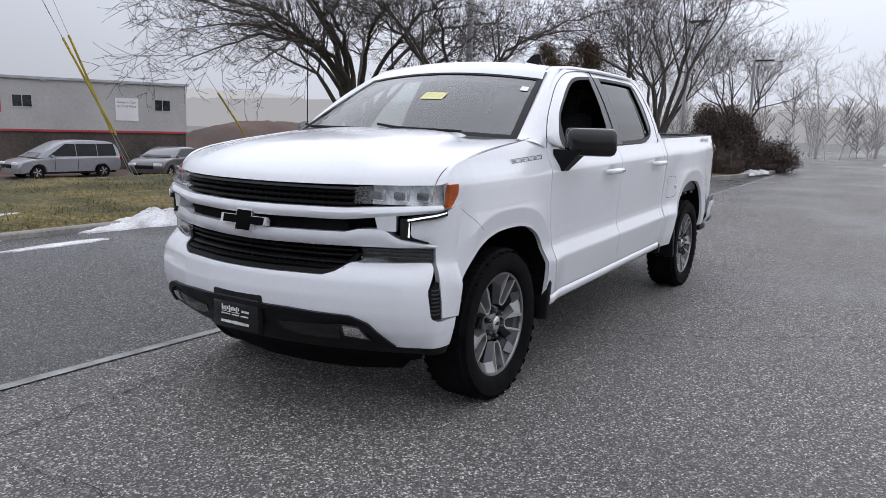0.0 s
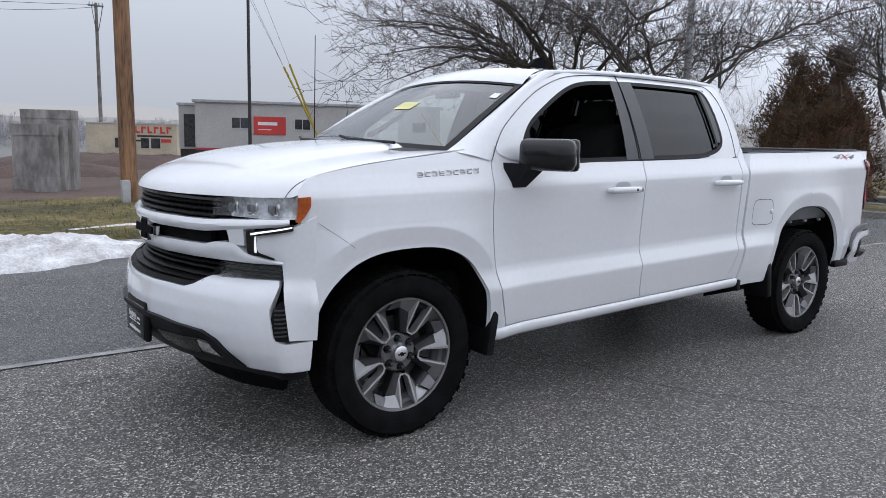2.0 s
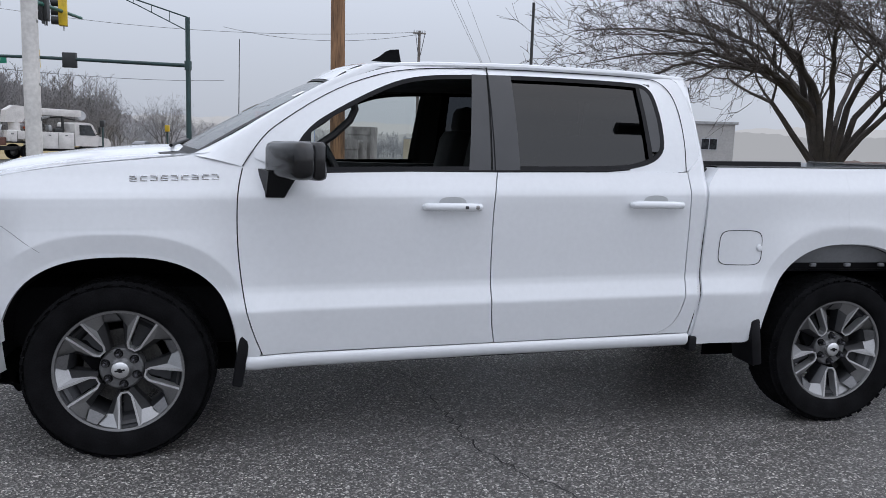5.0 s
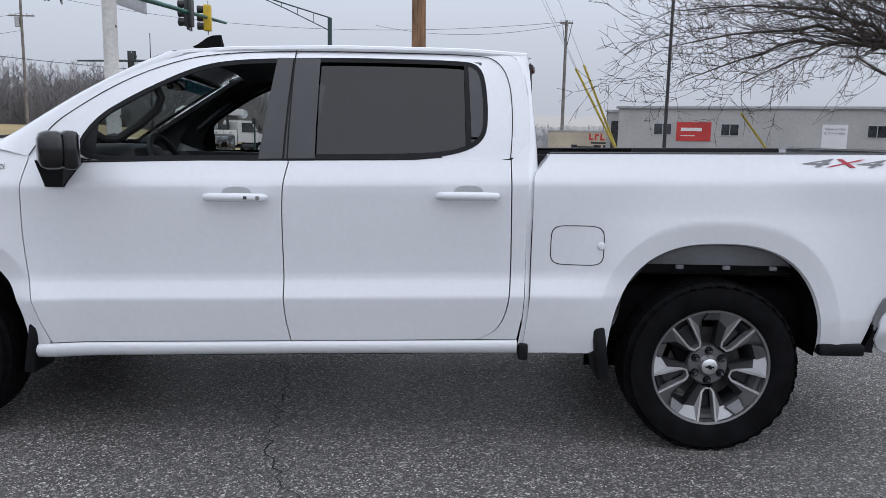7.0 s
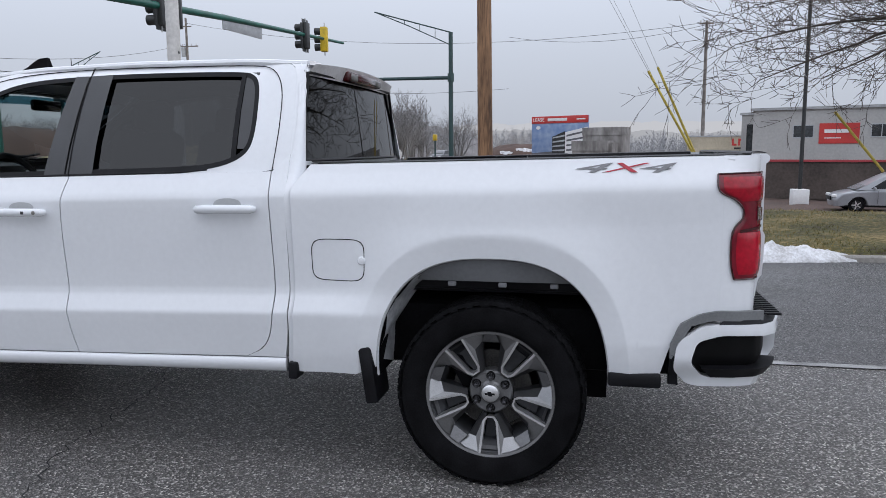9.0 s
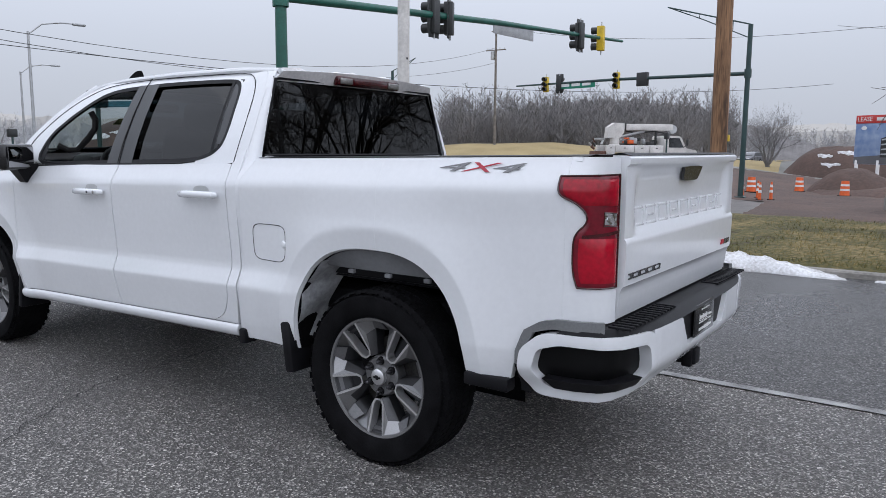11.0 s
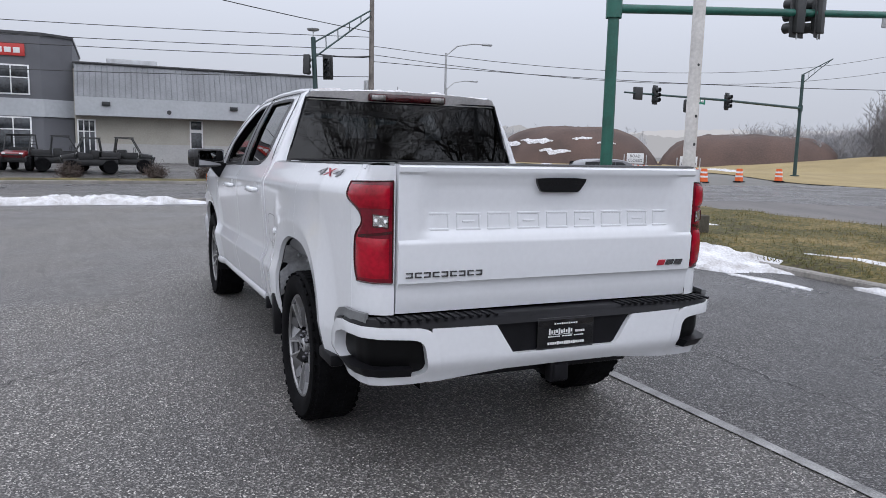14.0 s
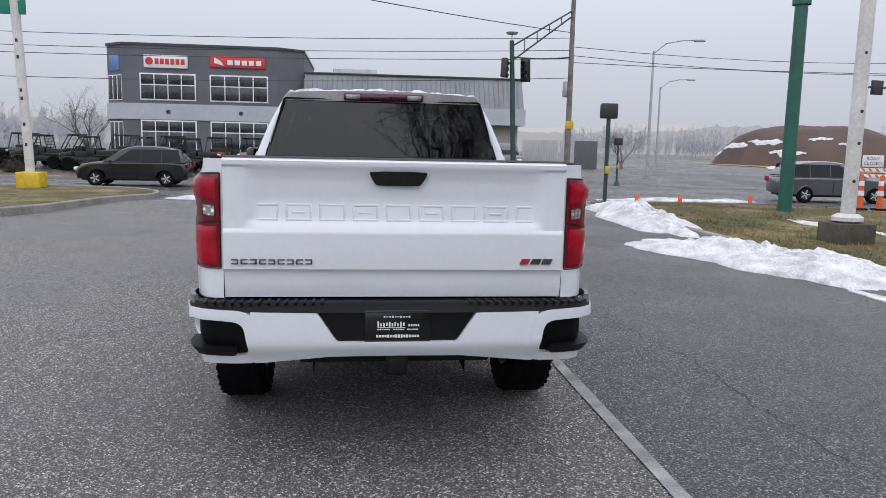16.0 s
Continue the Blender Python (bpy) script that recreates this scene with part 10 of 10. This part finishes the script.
def cone(x, y):
    t = thing("traffic_cone", "orange traffic cone with white bands", "traffic cone", (x, y, lie(x, y)), "traffic cones")
    part("body", Geo().lathe([(0.0, 1.05), (0.05, 1.05), (0.10, 0.06), (0.0, 0.06)], Matrix(), 16), ORANGE, t)
    part("band", Geo().lathe([(0.066, 0.9), (0.08, 0.75)], Matrix(), 16), SIGN_WHITE, t)
    part("band", Geo().lathe([(0.086, 0.6), (0.098, 0.45)], Matrix(), 16), SIGN_WHITE, t)
    part("base", Geo().box((0, 0, 0.03), (0.36, 0.36, 0.06), 0.02), RUBBER, t)
    return t


c0 = cone(16.6, -15.2)
for x, y in ((16.4, -15.7), (7.2, -41), (7.6, -42.4), (8.6, -43), (6.8, -42)):
    copy_thing(c0, Matrix.Translation((x, y, lie(x, y))))
for x, y in ((16.9, -8.2), (17.0, -9.6), (16.9, -11.8)):
    whole("marker_stake", Geo().box((x, y, lie(x, y) + 0.17), (0.05, 0.12, 0.42), 0.01, pose(0, 0, 0, 0, 6, 0)), ORANGE, "short orange marker stake at the road's edge", "stake", group="marker stakes")
BARRICADES = ((40.8, -33.5, -38), (38.4, -36.4, -41))
for x, y, a in BARRICADES:
    t = thing("barricade", "white roadwork barricade with a road closed board", "barricade", pose(x, y, lie(x, y), 0, 0, a))
    for z in (0.45, 0.85):
        rail = part("rail", Geo().box((0, 0, z), (0.05, 1.9, 0.22), 0.01), SIGN_WHITE, t)
        for k in range(5):
            part("stripe", Geo().prism([(-0.85 + k * 0.4, -0.1), (-0.70 + k * 0.4, -0.1), (-0.55 + k * 0.4, 0.1), (-0.70 + k * 0.4, 0.1)], lambda u, v, w: (-0.030 - w, u, z + v), 0.004), ORANGE, rail)
    board = part("sign_board", Geo().box((-0.04, 0, 1.42), (0.04, 1.22, 0.76), 0.01), SIGN_WHITE, t)
    lettering("lettering", "ROAD", 0.30, pose(-0.066, 0, 1.58, 90, 0, -90), BLACK_STEEL, board, width=0.72, depth=0.003)
    lettering("lettering", "CLOSED", 0.30, pose(-0.066, 0, 1.26, 90, 0, -90), BLACK_STEEL, board, width=1.02, depth=0.003)
    for q in (-0.8, 0.8):
        part("leg", Geo().box((0.03, q, 0.85), (0.05, 0.06, 1.7), 0.01), GALV, t)
        part("foot", Geo().box((0.03, q, 0.03), (0.9, 0.07, 0.06), 0.01), GALV, t)
